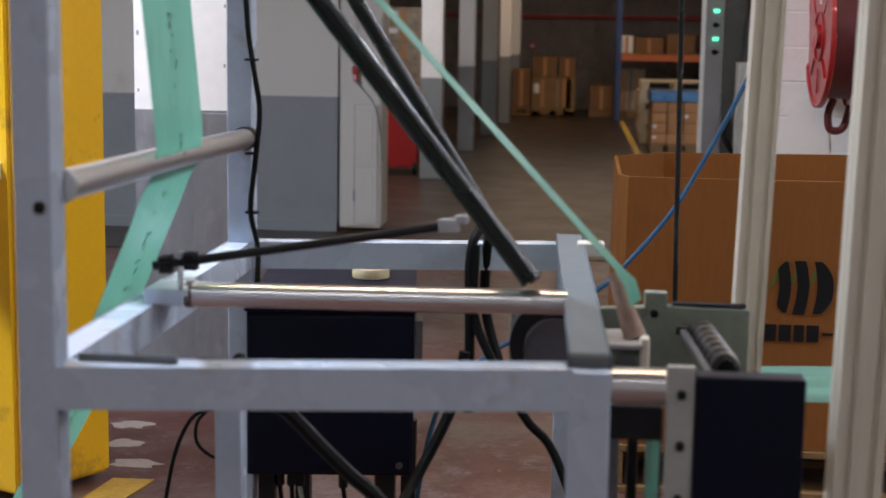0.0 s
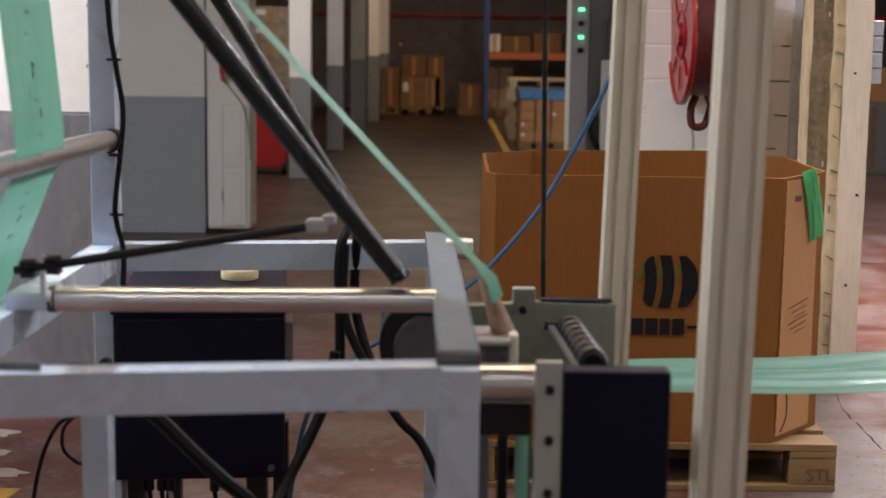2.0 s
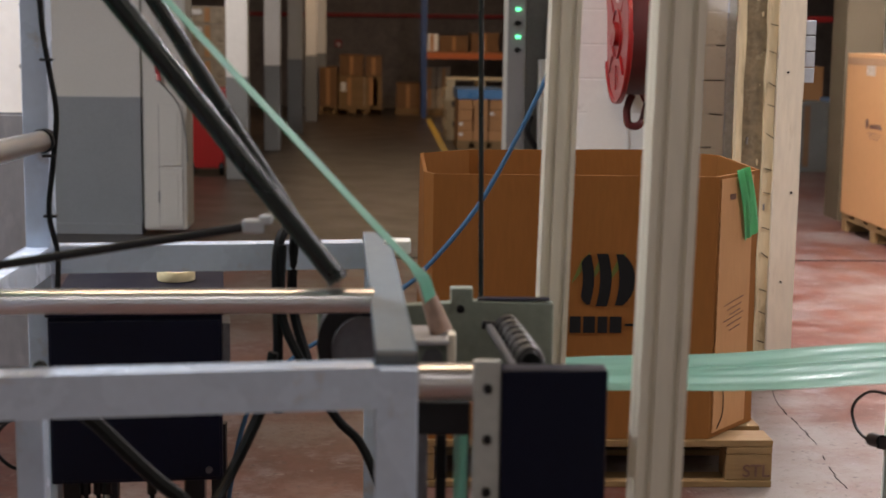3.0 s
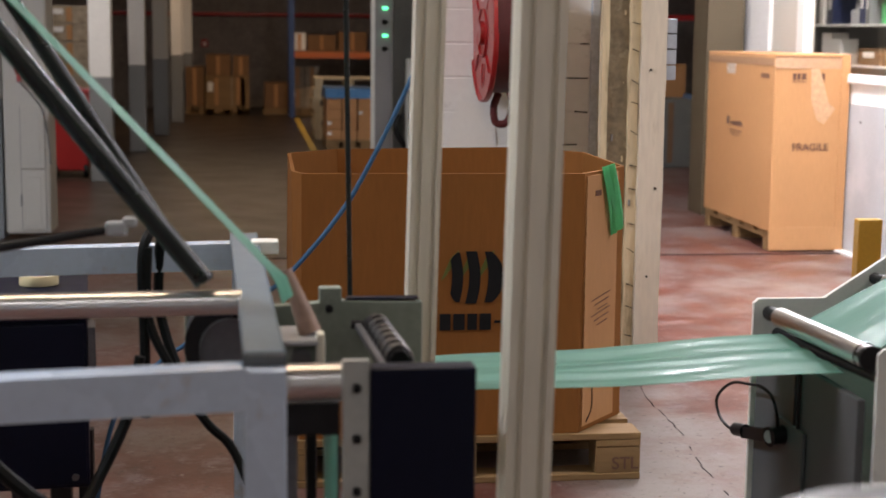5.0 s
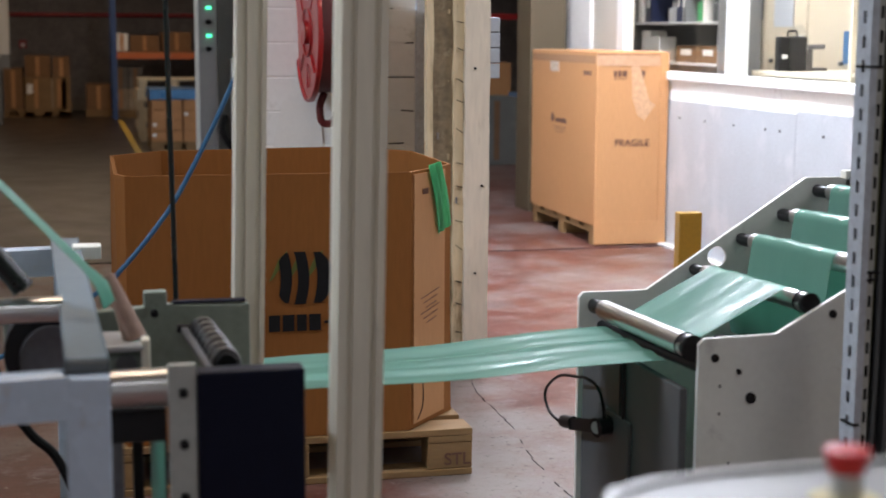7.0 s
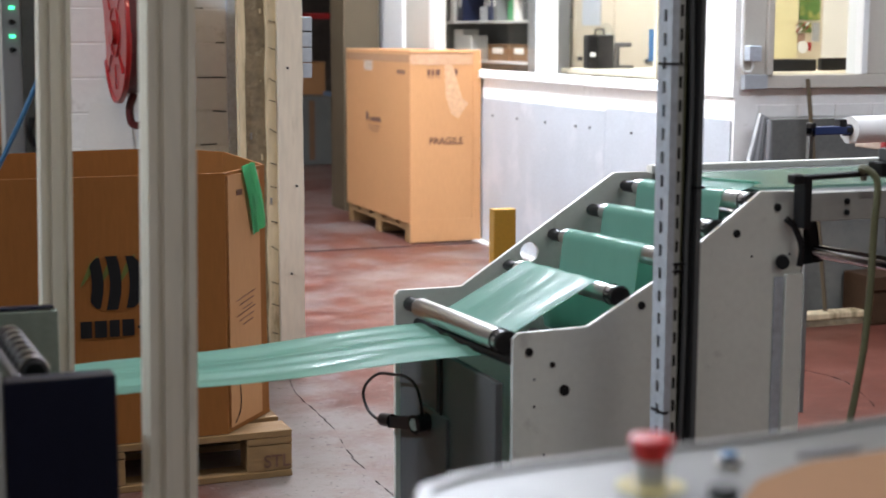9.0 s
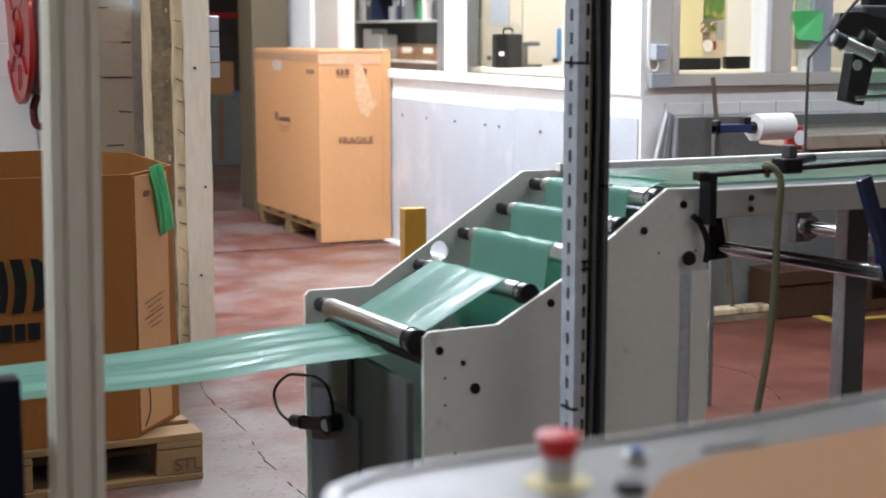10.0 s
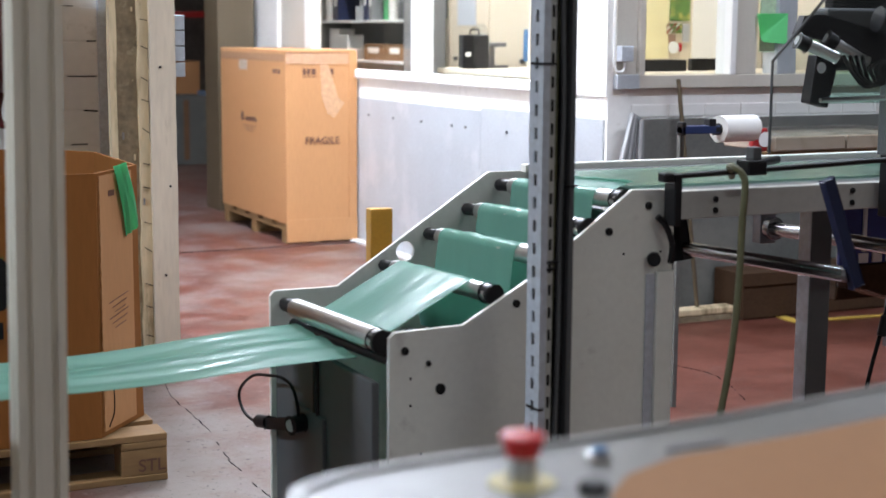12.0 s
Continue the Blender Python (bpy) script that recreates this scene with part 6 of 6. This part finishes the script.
part("rod_holder", beam((2.335, 3.35, 0.80), (2.325, 3.375, 0.92), 0.045, 0.03), BLACK, table)
part("rod_holder", box(2.80, 2.86, 3.62, 3.66, 0.78, 0.98, 0.004), DARKSTEEL, table)
# the leg's dim front and lit side are put into two colours
part("leg", box(2.679, 2.75, 3.24, 3.292, 0, 0.985, 0.004), DARKPANEL, table)
part("leg_face", box(2.6755, 2.6785, 3.242, 3.290, 0, 0.985, 0.001), GALV, table)
part("leg", box(4.3, 4.37, 3.24, 3.33, 0, 1.0, 0.004), GREY, table)
rows = [((x, YC + HW - 0.004, 1.0405 + 0.001 * math.sin(x * 8)), (x, YC - HW + 0.006, 1.0405)) for x in (1.96 + 0.1 * i for i in range(27))]
part("web", ribbon(rows, 0.0012, 20, 0.003, 11.0), PALEFILM, film("film_on_table", [((1.95, YC + HW, 1.036), (1.95, YC - HW, 1.056)), ((1.97, YC + HW, 1.037), (1.97, YC - HW, 1.05))], "green film lying along the conveyor table"), smooth=True)
clampb = part("clamp_bracket", box(1.965, 1.985, 2.86, 2.905, 0.965, 1.085, 0.003), BLACK, table)
part("clamp_rod", rod((1.945, 2.875, 1.078), (2.62, 2.875, 1.098), 0.007, 12), BLACK, clampb, smooth=True)
part("clamp_head", box(1.935, 1.965, 2.86, 2.89, 1.066, 1.088, 0.005), BLACK, clampb)
part("sensor_head", box(2.16, 2.215, 2.85, 2.9, 1.075, 1.11, 0.004), BLACK, clampb)
part("sensor_head", box(2.18, 2.205, 2.86, 2.89, 1.11, 1.14, 0.003), DARKPANEL, clampb)
part("sensor_arm", rod((2.2, 2.875, 1.1), (2.32, 2.95, 1.1), 0.01, 10), BLACK, clampb, smooth=True)
part("end_bracket", box(2.60, 2.632, 2.86, 2.905, 0.955, 1.108, 0.003), BLACK, table)
part("blue_lever", beam((2.272, 2.71, 1.075), (2.364, 2.70, 0.826), 0.030, 0.016, 0.003, (0, 1, 0)), NAVYBLUE, table, "dark blue lever")
part("wire_grip", hose([(1.945, 2.90, 0.985), (1.965, 2.895, 0.965), (1.985, 2.895, 0.92), (1.985, 2.9, 0.875)], 0.0075), BLACK, feed, smooth=True)
part("wire_plug", rod((1.955, 2.925, 0.885), (1.94, 2.90, 0.885), 0.016, 14), BLACK, feed, smooth=True)
t = thing("olive_hose", (2.15, 2.83, 1.0), "olive hose hanging from the clamp rod", "hose")
part("hose", hose([(2.15, 2.9, 1.07), (2.105, 2.845, 1.1), (2.127, 2.82, 1.07), (2.124, 2.82, 0.964), (2.121, 2.82, 0.833), (2.111, 2.82, 0.70), (2.095, 2.82, 0.595), (2.06, 2.82, 0.4), (2.03, 2.8, 0.1)], 0.0085), OLIVE, t, smooth=True)

# paper roll on its arm behind the table
t = thing("paper_roll_arm", (3.4, 4.6, 0), "white paper roll on a dark blue arm behind the table", "paper roll")
PY = 4.6
part("roll", rod((3.355, PY, 1.05), (3.525, PY + 0.02, 1.05), 0.050, 36, bev=0.003), PAPER, t, smooth=True)
part("core", rod((3.33, PY, 1.05), (3.357, PY, 1.05), 0.022, 20), BLACK, t, smooth=True)
part("arm", box(3.18, 3.35, PY - 0.02, PY + 0.02, 1.035, 1.065, 0.004), BLUE, t)
part("clamp", box(3.30, 3.33, PY - 0.02, PY + 0.02, 1.06, 1.09, 0.004), BLACK, t)
part("clamp", box(3.18, 3.198, PY - 0.02, PY + 0.02, 1.03, 1.08, 0.004), BLACK, t)
part("stand", box(3.205, 3.222, PY + 0.03, PY + 0.05, 0, 1.04), GREYSHEET, t)

# guard and print unit at the right edge
t = thing("print_unit", (3.3, 3.4, 1.04), "black print unit with motors, rollers and cables behind a clear guard", "print unit")
GY = 3.0
part("guard", prism([(2.335, 1.12), (2.335, 1.335), (2.44, 1.44), (2.52, 1.5), (3.4, 1.5), (3.4, 1.10), (2.335, 1.10)], "y", GY, GY + 0.004), ACRYLIC, t, "clear acrylic guard")
part("guard_edge", hose([(2.335, GY, 1.11), (2.335, GY, 1.335), (2.44, GY, 1.44), (2.5, GY, 1.5)], 0.004, 6, 1), DARKPANEL, t)
DX = 0.1
part("motor", rod((2.585, 3.2, 1.379), (2.685, 3.18, 1.340), 0.016, 20, bev=0.003), STEEL, t, smooth=True)
part("motor_cap", rod((2.572, 3.203, 1.384), (2.600, 3.197, 1.373), 0.020, 20, bev=0.004), BLACK, t, smooth=True)
part("cap_face", rod((2.570, 3.2035, 1.3848), (2.572, 3.203, 1.384), 0.012, 16), GREYPAINT, t, smooth=True)
part("motor", rod((2.676, 3.2, 1.384), (2.785, 3.18, 1.325), 0.017, 20, bev=0.003), STEEL, t, smooth=True)
part("motor_cap", rod((2.664, 3.203, 1.390), (2.690, 3.197, 1.377), 0.022, 20, bev=0.004), BLACK, t, smooth=True)
part("cap_face", rod((2.662, 3.2035, 1.391), (2.664, 3.203, 1.390), 0.013, 16), GREYPAINT, t, smooth=True)
part("head_block", prism([(2.578, 1.40), (2.60, 1.448), (2.66, 1.452), (2.90, 1.40), (2.95, 1.31), (2.84, 1.31), (2.72, 1.375)], "y", 3.21, 3.235), BLACK, t)
part("head_block", box(2.70, 3.1, 3.24, 3.30, 1.40, 1.47, 0.008), DARKPANEL, t)
part("motor", rod((2.80, 3.16, 1.44), (2.98, 3.12, 1.40), 0.03, 24, bev=0.006), BLACK, t, smooth=True)
part("carrier", prism([(2.60 + DX, 1.215), (2.665 + DX, 1.20), (2.70 + DX, 1.335), (2.62 + DX, 1.345)], "y", 3.3, 3.34, 0.004), BLACK, t)
part("carrier_hole", rod((2.635 + DX, 3.299, 1.31), (2.635 + DX, 3.297, 1.31), 0.015, 20), OFFWHITE, t)
part("carrier", box(2.70 + DX, 3.2, 3.34, 3.38, 1.30, 1.52, 0.01), BLACK, t)
part("shaft", rod((2.62 + DX, 3.28, 1.222), (3.3, 3.26, 1.235), 0.007, 14), STEEL, t, smooth=True)
for k in range(4):
    o = 0.02 * k
    part("cable", hose([(2.70 + o, 3.17, 1.345), (2.715 + o, 3.15, 1.30 - 0.4 * o), (2.75 + o, 3.14, 1.265 + 0.1 * o), (2.785 + 0.5 * o, 3.14, 1.275 + 0.3 * o), (2.77 + o, 3.15, 1.315), (2.83 + o, 3.17, 1.33)], 0.0055), RUBBER, t, smooth=True)
part("clear_sheet", box(2.86, 3.4, 3.5, 3.504, 1.2, 1.46), GREENSHEET, t, "pale green clear sheet")
part("frame_post", box(3.1, 3.15, 3.42, 3.47, 1.05, 1.7), DARKPANEL, t)
part("tie_bar", box(2.64 + DX, 3.3, 3.28, 3.31, 1.53, 1.55), DARKPANEL, t)
t = thing("red_toolbox", (3.7, 4.9, 0.937), "red plastic box with a white spot on the bench", "box")
part("body", box(3.70, 3.772, 4.84, 4.875, 0.937, 1.03, 0.008), RED, t)
part("spot", rod((3.755, 4.84, 0.985), (3.755, 4.837, 0.985), 0.03, 16), OFFWHITE, t)
t = thing("workbench", (3.9, 5.2, 0), "plain brown bench behind the table", "bench")
part("top", prism([(3.69, 4.83), (5.2, 4.83), (5.2, 5.2), (4.02, 5.2)], "z", 0.918, 0.936, 0.004), WOOD, t)
for x in (4.75, 5.15):
    for y in (4.82, 5.15):
        part("leg", box(x - 0.025, x + 0.025, y - 0.025, y + 0.025, 0, 0.918), DARKSTEEL, t)
for x0, x1 in ((3.785, 4.14), (4.15, 4.5)):
    t = thing("wrapped_carton", ((x0 + x1) / 2, 5.0, 0.97), "brown carton in clear wrap on the bench", "carton", "wrapped cartons")
    part("body", box(x0, x1, 4.81, 5.15, 0.937, 0.995, 0.006), WRAPCARD, t)
    part("wrap", box(x0 - 0.003, x1 + 0.003, 4.80, 5.16, 0.9955, 1.012, 0.008), ACRYLIC, t)
t = thing("floor_carton", (5.0, 6.0, 0), "dark brown carton on the floor by the wall", "carton")
part("body", box(4.50, 5.6, 5.92, 6.16, 0.004, 0.235, 0.006), DEEPCARD, t)
part("flap_edge", box(4.49, 5.61, 5.91, 5.919, 0.17, 0.235, 0.002), DEEPCARD, t)
part("base", box(4.50, 5.6, 5.925, 6.155, 0.0, 0.0035), DEEPCARD, t)
part("under_panel", box(3.003, 3.40, 3.50, 3.512, 0.718, 0.893, 0.003), BLUECRATE, table, "blue panel under the table")
part("under_tray", box(2.985, 3.42, 3.49, 3.54, 0.615, 0.7175, 0.004), DEEPCARD, table, "dark brown tray")
for k in range(6):
    part("panel_slat", box(3.018 + 0.053 * k, 3.055 + 0.053 * k, 3.493, 3.4995, 0.722, 0.752, 0.002), OFFWHITE, table)
part("panel_post", box(3.083, 3.097, 3.492, 3.4995, 0.755, 0.99, 0.002), OFFWHITE, table)
for x in (3.02, 3.38):
    part("panel_hanger", box(x - 0.01, x + 0.01, 3.513, 3.525, 0.72, 0.995, 0.002), DARKSTEEL, table)
t = thing("power_cord", (2.96, 3.3, 0), "black cord with a plug hanging below the table", "cord")
part("cord", hose([(3.05, 3.3, 0.98), (3.02, 3.3, 0.68), (3.0, 3.3, 0.58), (2.9525, 3.3, 0.406), (2.92, 3.3, 0.2), (2.9, 3.3, 0.006)], 0.006), RUBBER, t, smooth=True)
part("plug", rod((3.008, 3.3, 0.60), (2.996, 3.3, 0.545), 0.014, 12, bev=0.003), BLACK, t, smooth=True)
t = thing("trough", (2.95, 3.0, 0.7), "tilted clear acrylic trough at the table leg", "trough")
part("panel", beam((2.60, 2.95, 0.76), (3.2, 2.95, 0.585), 0.25, 0.005), ACRYLIC, t)

# along the brick wall
structure("wall_board", box(3.99, 7.0, 6.175, 6.2, 0.0, 0.985), GREYSHEET, "grey boards along the foot of the brick wall")
t = thing("broom", (4.3, 6.05, 0), "long-handled broom leaning on the wall", "broom")
part("handle", rod((4.235, 6.14, 1.18), (4.31, 6.03, 0.05), 0.011, 12), TAN, t, smooth=True)
part("head", box(4.03, 4.62, 5.98, 6.07, 0.03, 0.065, 0.008), OLDWOOD, t)
part("bristles", box(4.04, 4.61, 5.985, 6.065, 0.0, 0.03), MOTTLEWOOD, t)
for i, (x, w) in enumerate(((3.62, 0.05), (3.68, 0.05), (3.75, 0.055), (3.82, 0.055), (3.90, 0.06), (3.97, 0.06))):
    t = thing("leaning_sheet", (x, 5.95, 0), "grey folded sheet leaning on the wall", "board", "leaning sheets")
    top = Vector((3.975 + 0.006 * i, 6.12, 1.01 - 0.006 * i))
    part("sheet", beam((x, 5.98 + 0.012 * i, 0.0), top, 0.016, w, 0.004), (GREYPAINT, GREYWALL)[i % 2], t)
t = thing("wall_line", (4.9, 5.8, 0), "yellow line painted on the floor by the bench", "floor marking")
part("stripe", prism([(4.70, 5.82), (4.76, 5.82), (4.8, 6.16), (4.74, 6.16)], "z", 0.0, 0.004), LINEYELLOW, t)
part("stripe", prism([(4.70, 5.76), (5.6, 5.68), (5.6, 5.73), (4.70, 5.815)], "z", 0.0, 0.004), LINEYELLOW, t)

# bare patches by the yellow machine; their bright reflection is in the pale colour
for k, (x, y, a, b) in enumerate(((-1.53, 5.08, 0.07, 0.05), (-1.48, 4.84, 0.065, 0.05), (-1.38, 4.62, 0.085, 0.045))):
    ring = []
    for i in range(28):
        q = 2 * math.pi * i / 28
        f = 1 + 0.45 * noise.noise(Vector((2 * math.cos(q) + 5 * k, 2 * math.sin(q), 0.3)))
        ring.append((x + a * f * math.cos(q), y + b * f * math.sin(q)))
    structure("floor_patch", prism(ring, "z", 0.0, 0.002), BAREGLARE, "bare concrete where the red paint is gone, paled by a painted reflection")
# floor cracks
for k, pts in enumerate(([(1.60, 6.0), (1.53, 5.55), (1.52, 5.1), (1.47, 4.65), (1.46, 4.2)], [(3.60, 5.34), (3.62, 5.25), (3.65, 5.14), (3.667, 5.05), (3.65, 4.92), (3.593, 4.76), (3.52, 4.6)])):
    path = smooth_path([(x, y, 0.001) for x, y in pts], 10)
    bm = bmesh.new()
    for a, b in zip(path, path[1:]):
        if random.random() < 0.7:
            j = Vector((random.uniform(-0.004, 0.004), random.uniform(-0.004, 0.004), 0))
            beam(a + j, b + j, random.uniform(0.0008, 0.0028), 0.003, 0, bm=bm)
    structure("floor_crack", bm, INK, "cracked filled floor joint")

# ---- foreground control desk ----
desk = thing("control_desk", (0.85, 1.0, 0), "grey metal control desk with a red stop button", "control desk")
DZ = 1.014
EDGE = [(0.425, 1.175), (0.445, 1.222), (0.49, 1.246), (0.56, 1.256), (0.68, 1.2585), (0.80, 1.262), (0.95, 1.276), (1.17, 1.308), (1.40, 1.346)]


def inset(d):
    """The desk's far edge, drawn in by d."""
    return [(x + (d if x < 0.5 else 0), y - d) for x, y in EDGE]


part("body", prism(EDGE + [(1.46, 0.86), (0.40, 0.74)], "z", 0.0, DZ - 0.004, 0.002), DESKGREY, desk)
part("top_sheet", prism(inset(0.004) + [(1.455, 0.865), (0.405, 0.745)], "z", DZ - 0.0035, DZ, 0.001), DESKGREY, desk, "worn grey desk top")
part("rim", prism(inset(0.002) + inset(0.012)[::-1], "z", DZ + 0.0002, DZ + 0.004, 0.001), DESKGREY, desk)
card = thing("card_sheet", (0.95, 1.1, DZ), "brown card lying on the control desk", "card")
part("sheet", prism([(0.64, 1.03), (0.687, 1.0908), (0.7256, 1.129), (0.80, 1.161), (0.94, 1.172), (1.075, 1.191), (1.38, 1.236), (1.44, 0.90), (0.60, 0.80)], "z", DZ + 0.0008, DZ + 0.005), DESKCARD, card)
E0 = Vector((0.637, 1.158, DZ))
part("yellow_ring", rod(E0 + Vector((0, 0, 0.0003)), E0 + Vector((0, 0, 0.002)), 0.03, 32), YRING, desk, "pale yellow label ring", smooth=True)
part("button_collar", rod(E0 + Vector((0, 0, 0.002)), E0 + Vector((0, 0, 0.025)), 0.0135, 24), STEEL, desk, smooth=True)
part("stop_button", rod(E0 + Vector((0, 0, 0.024)), E0 + Vector((0, 0, 0.045)), 0.0145, 32, r2=0.0198, bev=0.003), ESTOP, desk, "red mushroom stop button", smooth=True)
P0 = Vector((0.735, 1.191, DZ))
part("pilot_lamp", rod(P0, P0 + Vector((0, 0, 0.008)), 0.011, 24, bev=0.003), STEEL, desk, smooth=True)
part("pilot_lens", rod(P0 + Vector((0, 0, 0.008)), P0 + Vector((0, 0, 0.013)), 0.008, 20, bev=0.003), BLUEFILM, desk, smooth=True)
part("selector", rod((0.682, 1.114, DZ), (0.682, 1.114, DZ + 0.008), 0.013, 20), BLACK, desk, smooth=True)
part("handle_recess", prism([(0.805, 1.188), (0.868, 1.186), (0.882, 1.197), (0.82, 1.203)], "z", DZ + 0.0002, DZ + 0.002), DARKSTEEL, desk)


# ---- what moves ----
def spin(roller, p, q, degrees_per_second):
    """Turns a roller, one of a thing's parts, about the line from p to q."""
    o = BASE[roller.name]
    c, axis = (Vector(p) + Vector(q)) / 2 - o, (Vector(q) - Vector(p)).normalized()
    for ob in (roller, *roller.children):
        ob.data.transform(Matrix.Translation(-c))
    rows = []
    for k in range(61):
        t = k * 0.2
        turn = Matrix.Rotation(radians(degrees_per_second * t), 4, axis)
        rows.append((t, Matrix.Translation(c) @ turn))
    walk(roller, rows)


def motions():
    # the printed web climbs; each print mark rides along its path
    o = BASE[drop.name]
    for m, s0, dy in marks:
        rows = []
        for k in range(41):
            t = k * 0.3
            x, z, lean = web_point(max(0.02, s0 + SPEED * t))
            a, b = web_edges(z)
            rows.append((t, Matrix.Translation(Vector((x + 0.0022, (a + b) / 2 + dy, z)) - o) @ pose(0, 0, 0, 0, lean, 0)))
        walk(m, rows)
    # the rollers turn with the web
    spin(up, (-0.775, 2.26, 1.157), (-0.775, 3.565, 1.137), -420)
    for e, (x, zf, zn), r in zip(rollers, ROLL, RR):
        spin(e, (x, YF, zf), (x, YN, zn), 410 if e is rollers[0] else -410)
    # the narrow film drifts slowly sideways
    home = BASE[thin.name]
    walk(thin, [(t, pose(home.x + dx, home.y, home.z)) for t, dx in ((0.0, 0.006), (1.5, -0.002), (3.0, -0.014), (4.5, -0.029), (6.0, -0.036), (8.0, -0.034), (12.0, -0.034))])
    # the stretched web flutters a little
    base = Matrix.Translation(BASE[web.name])
    rows = []
    for k in range(61):
        t = k * 0.2
        rows.append((t, base @ pose(0, 0, 0.002 * math.sin(t * 7.1) + 0.001 * math.sin(t * 12.7), 0.5 * math.sin(t * 5.3), 0.08 * math.sin(t * 8.0), 0)))
    walk(web, rows)


motions()
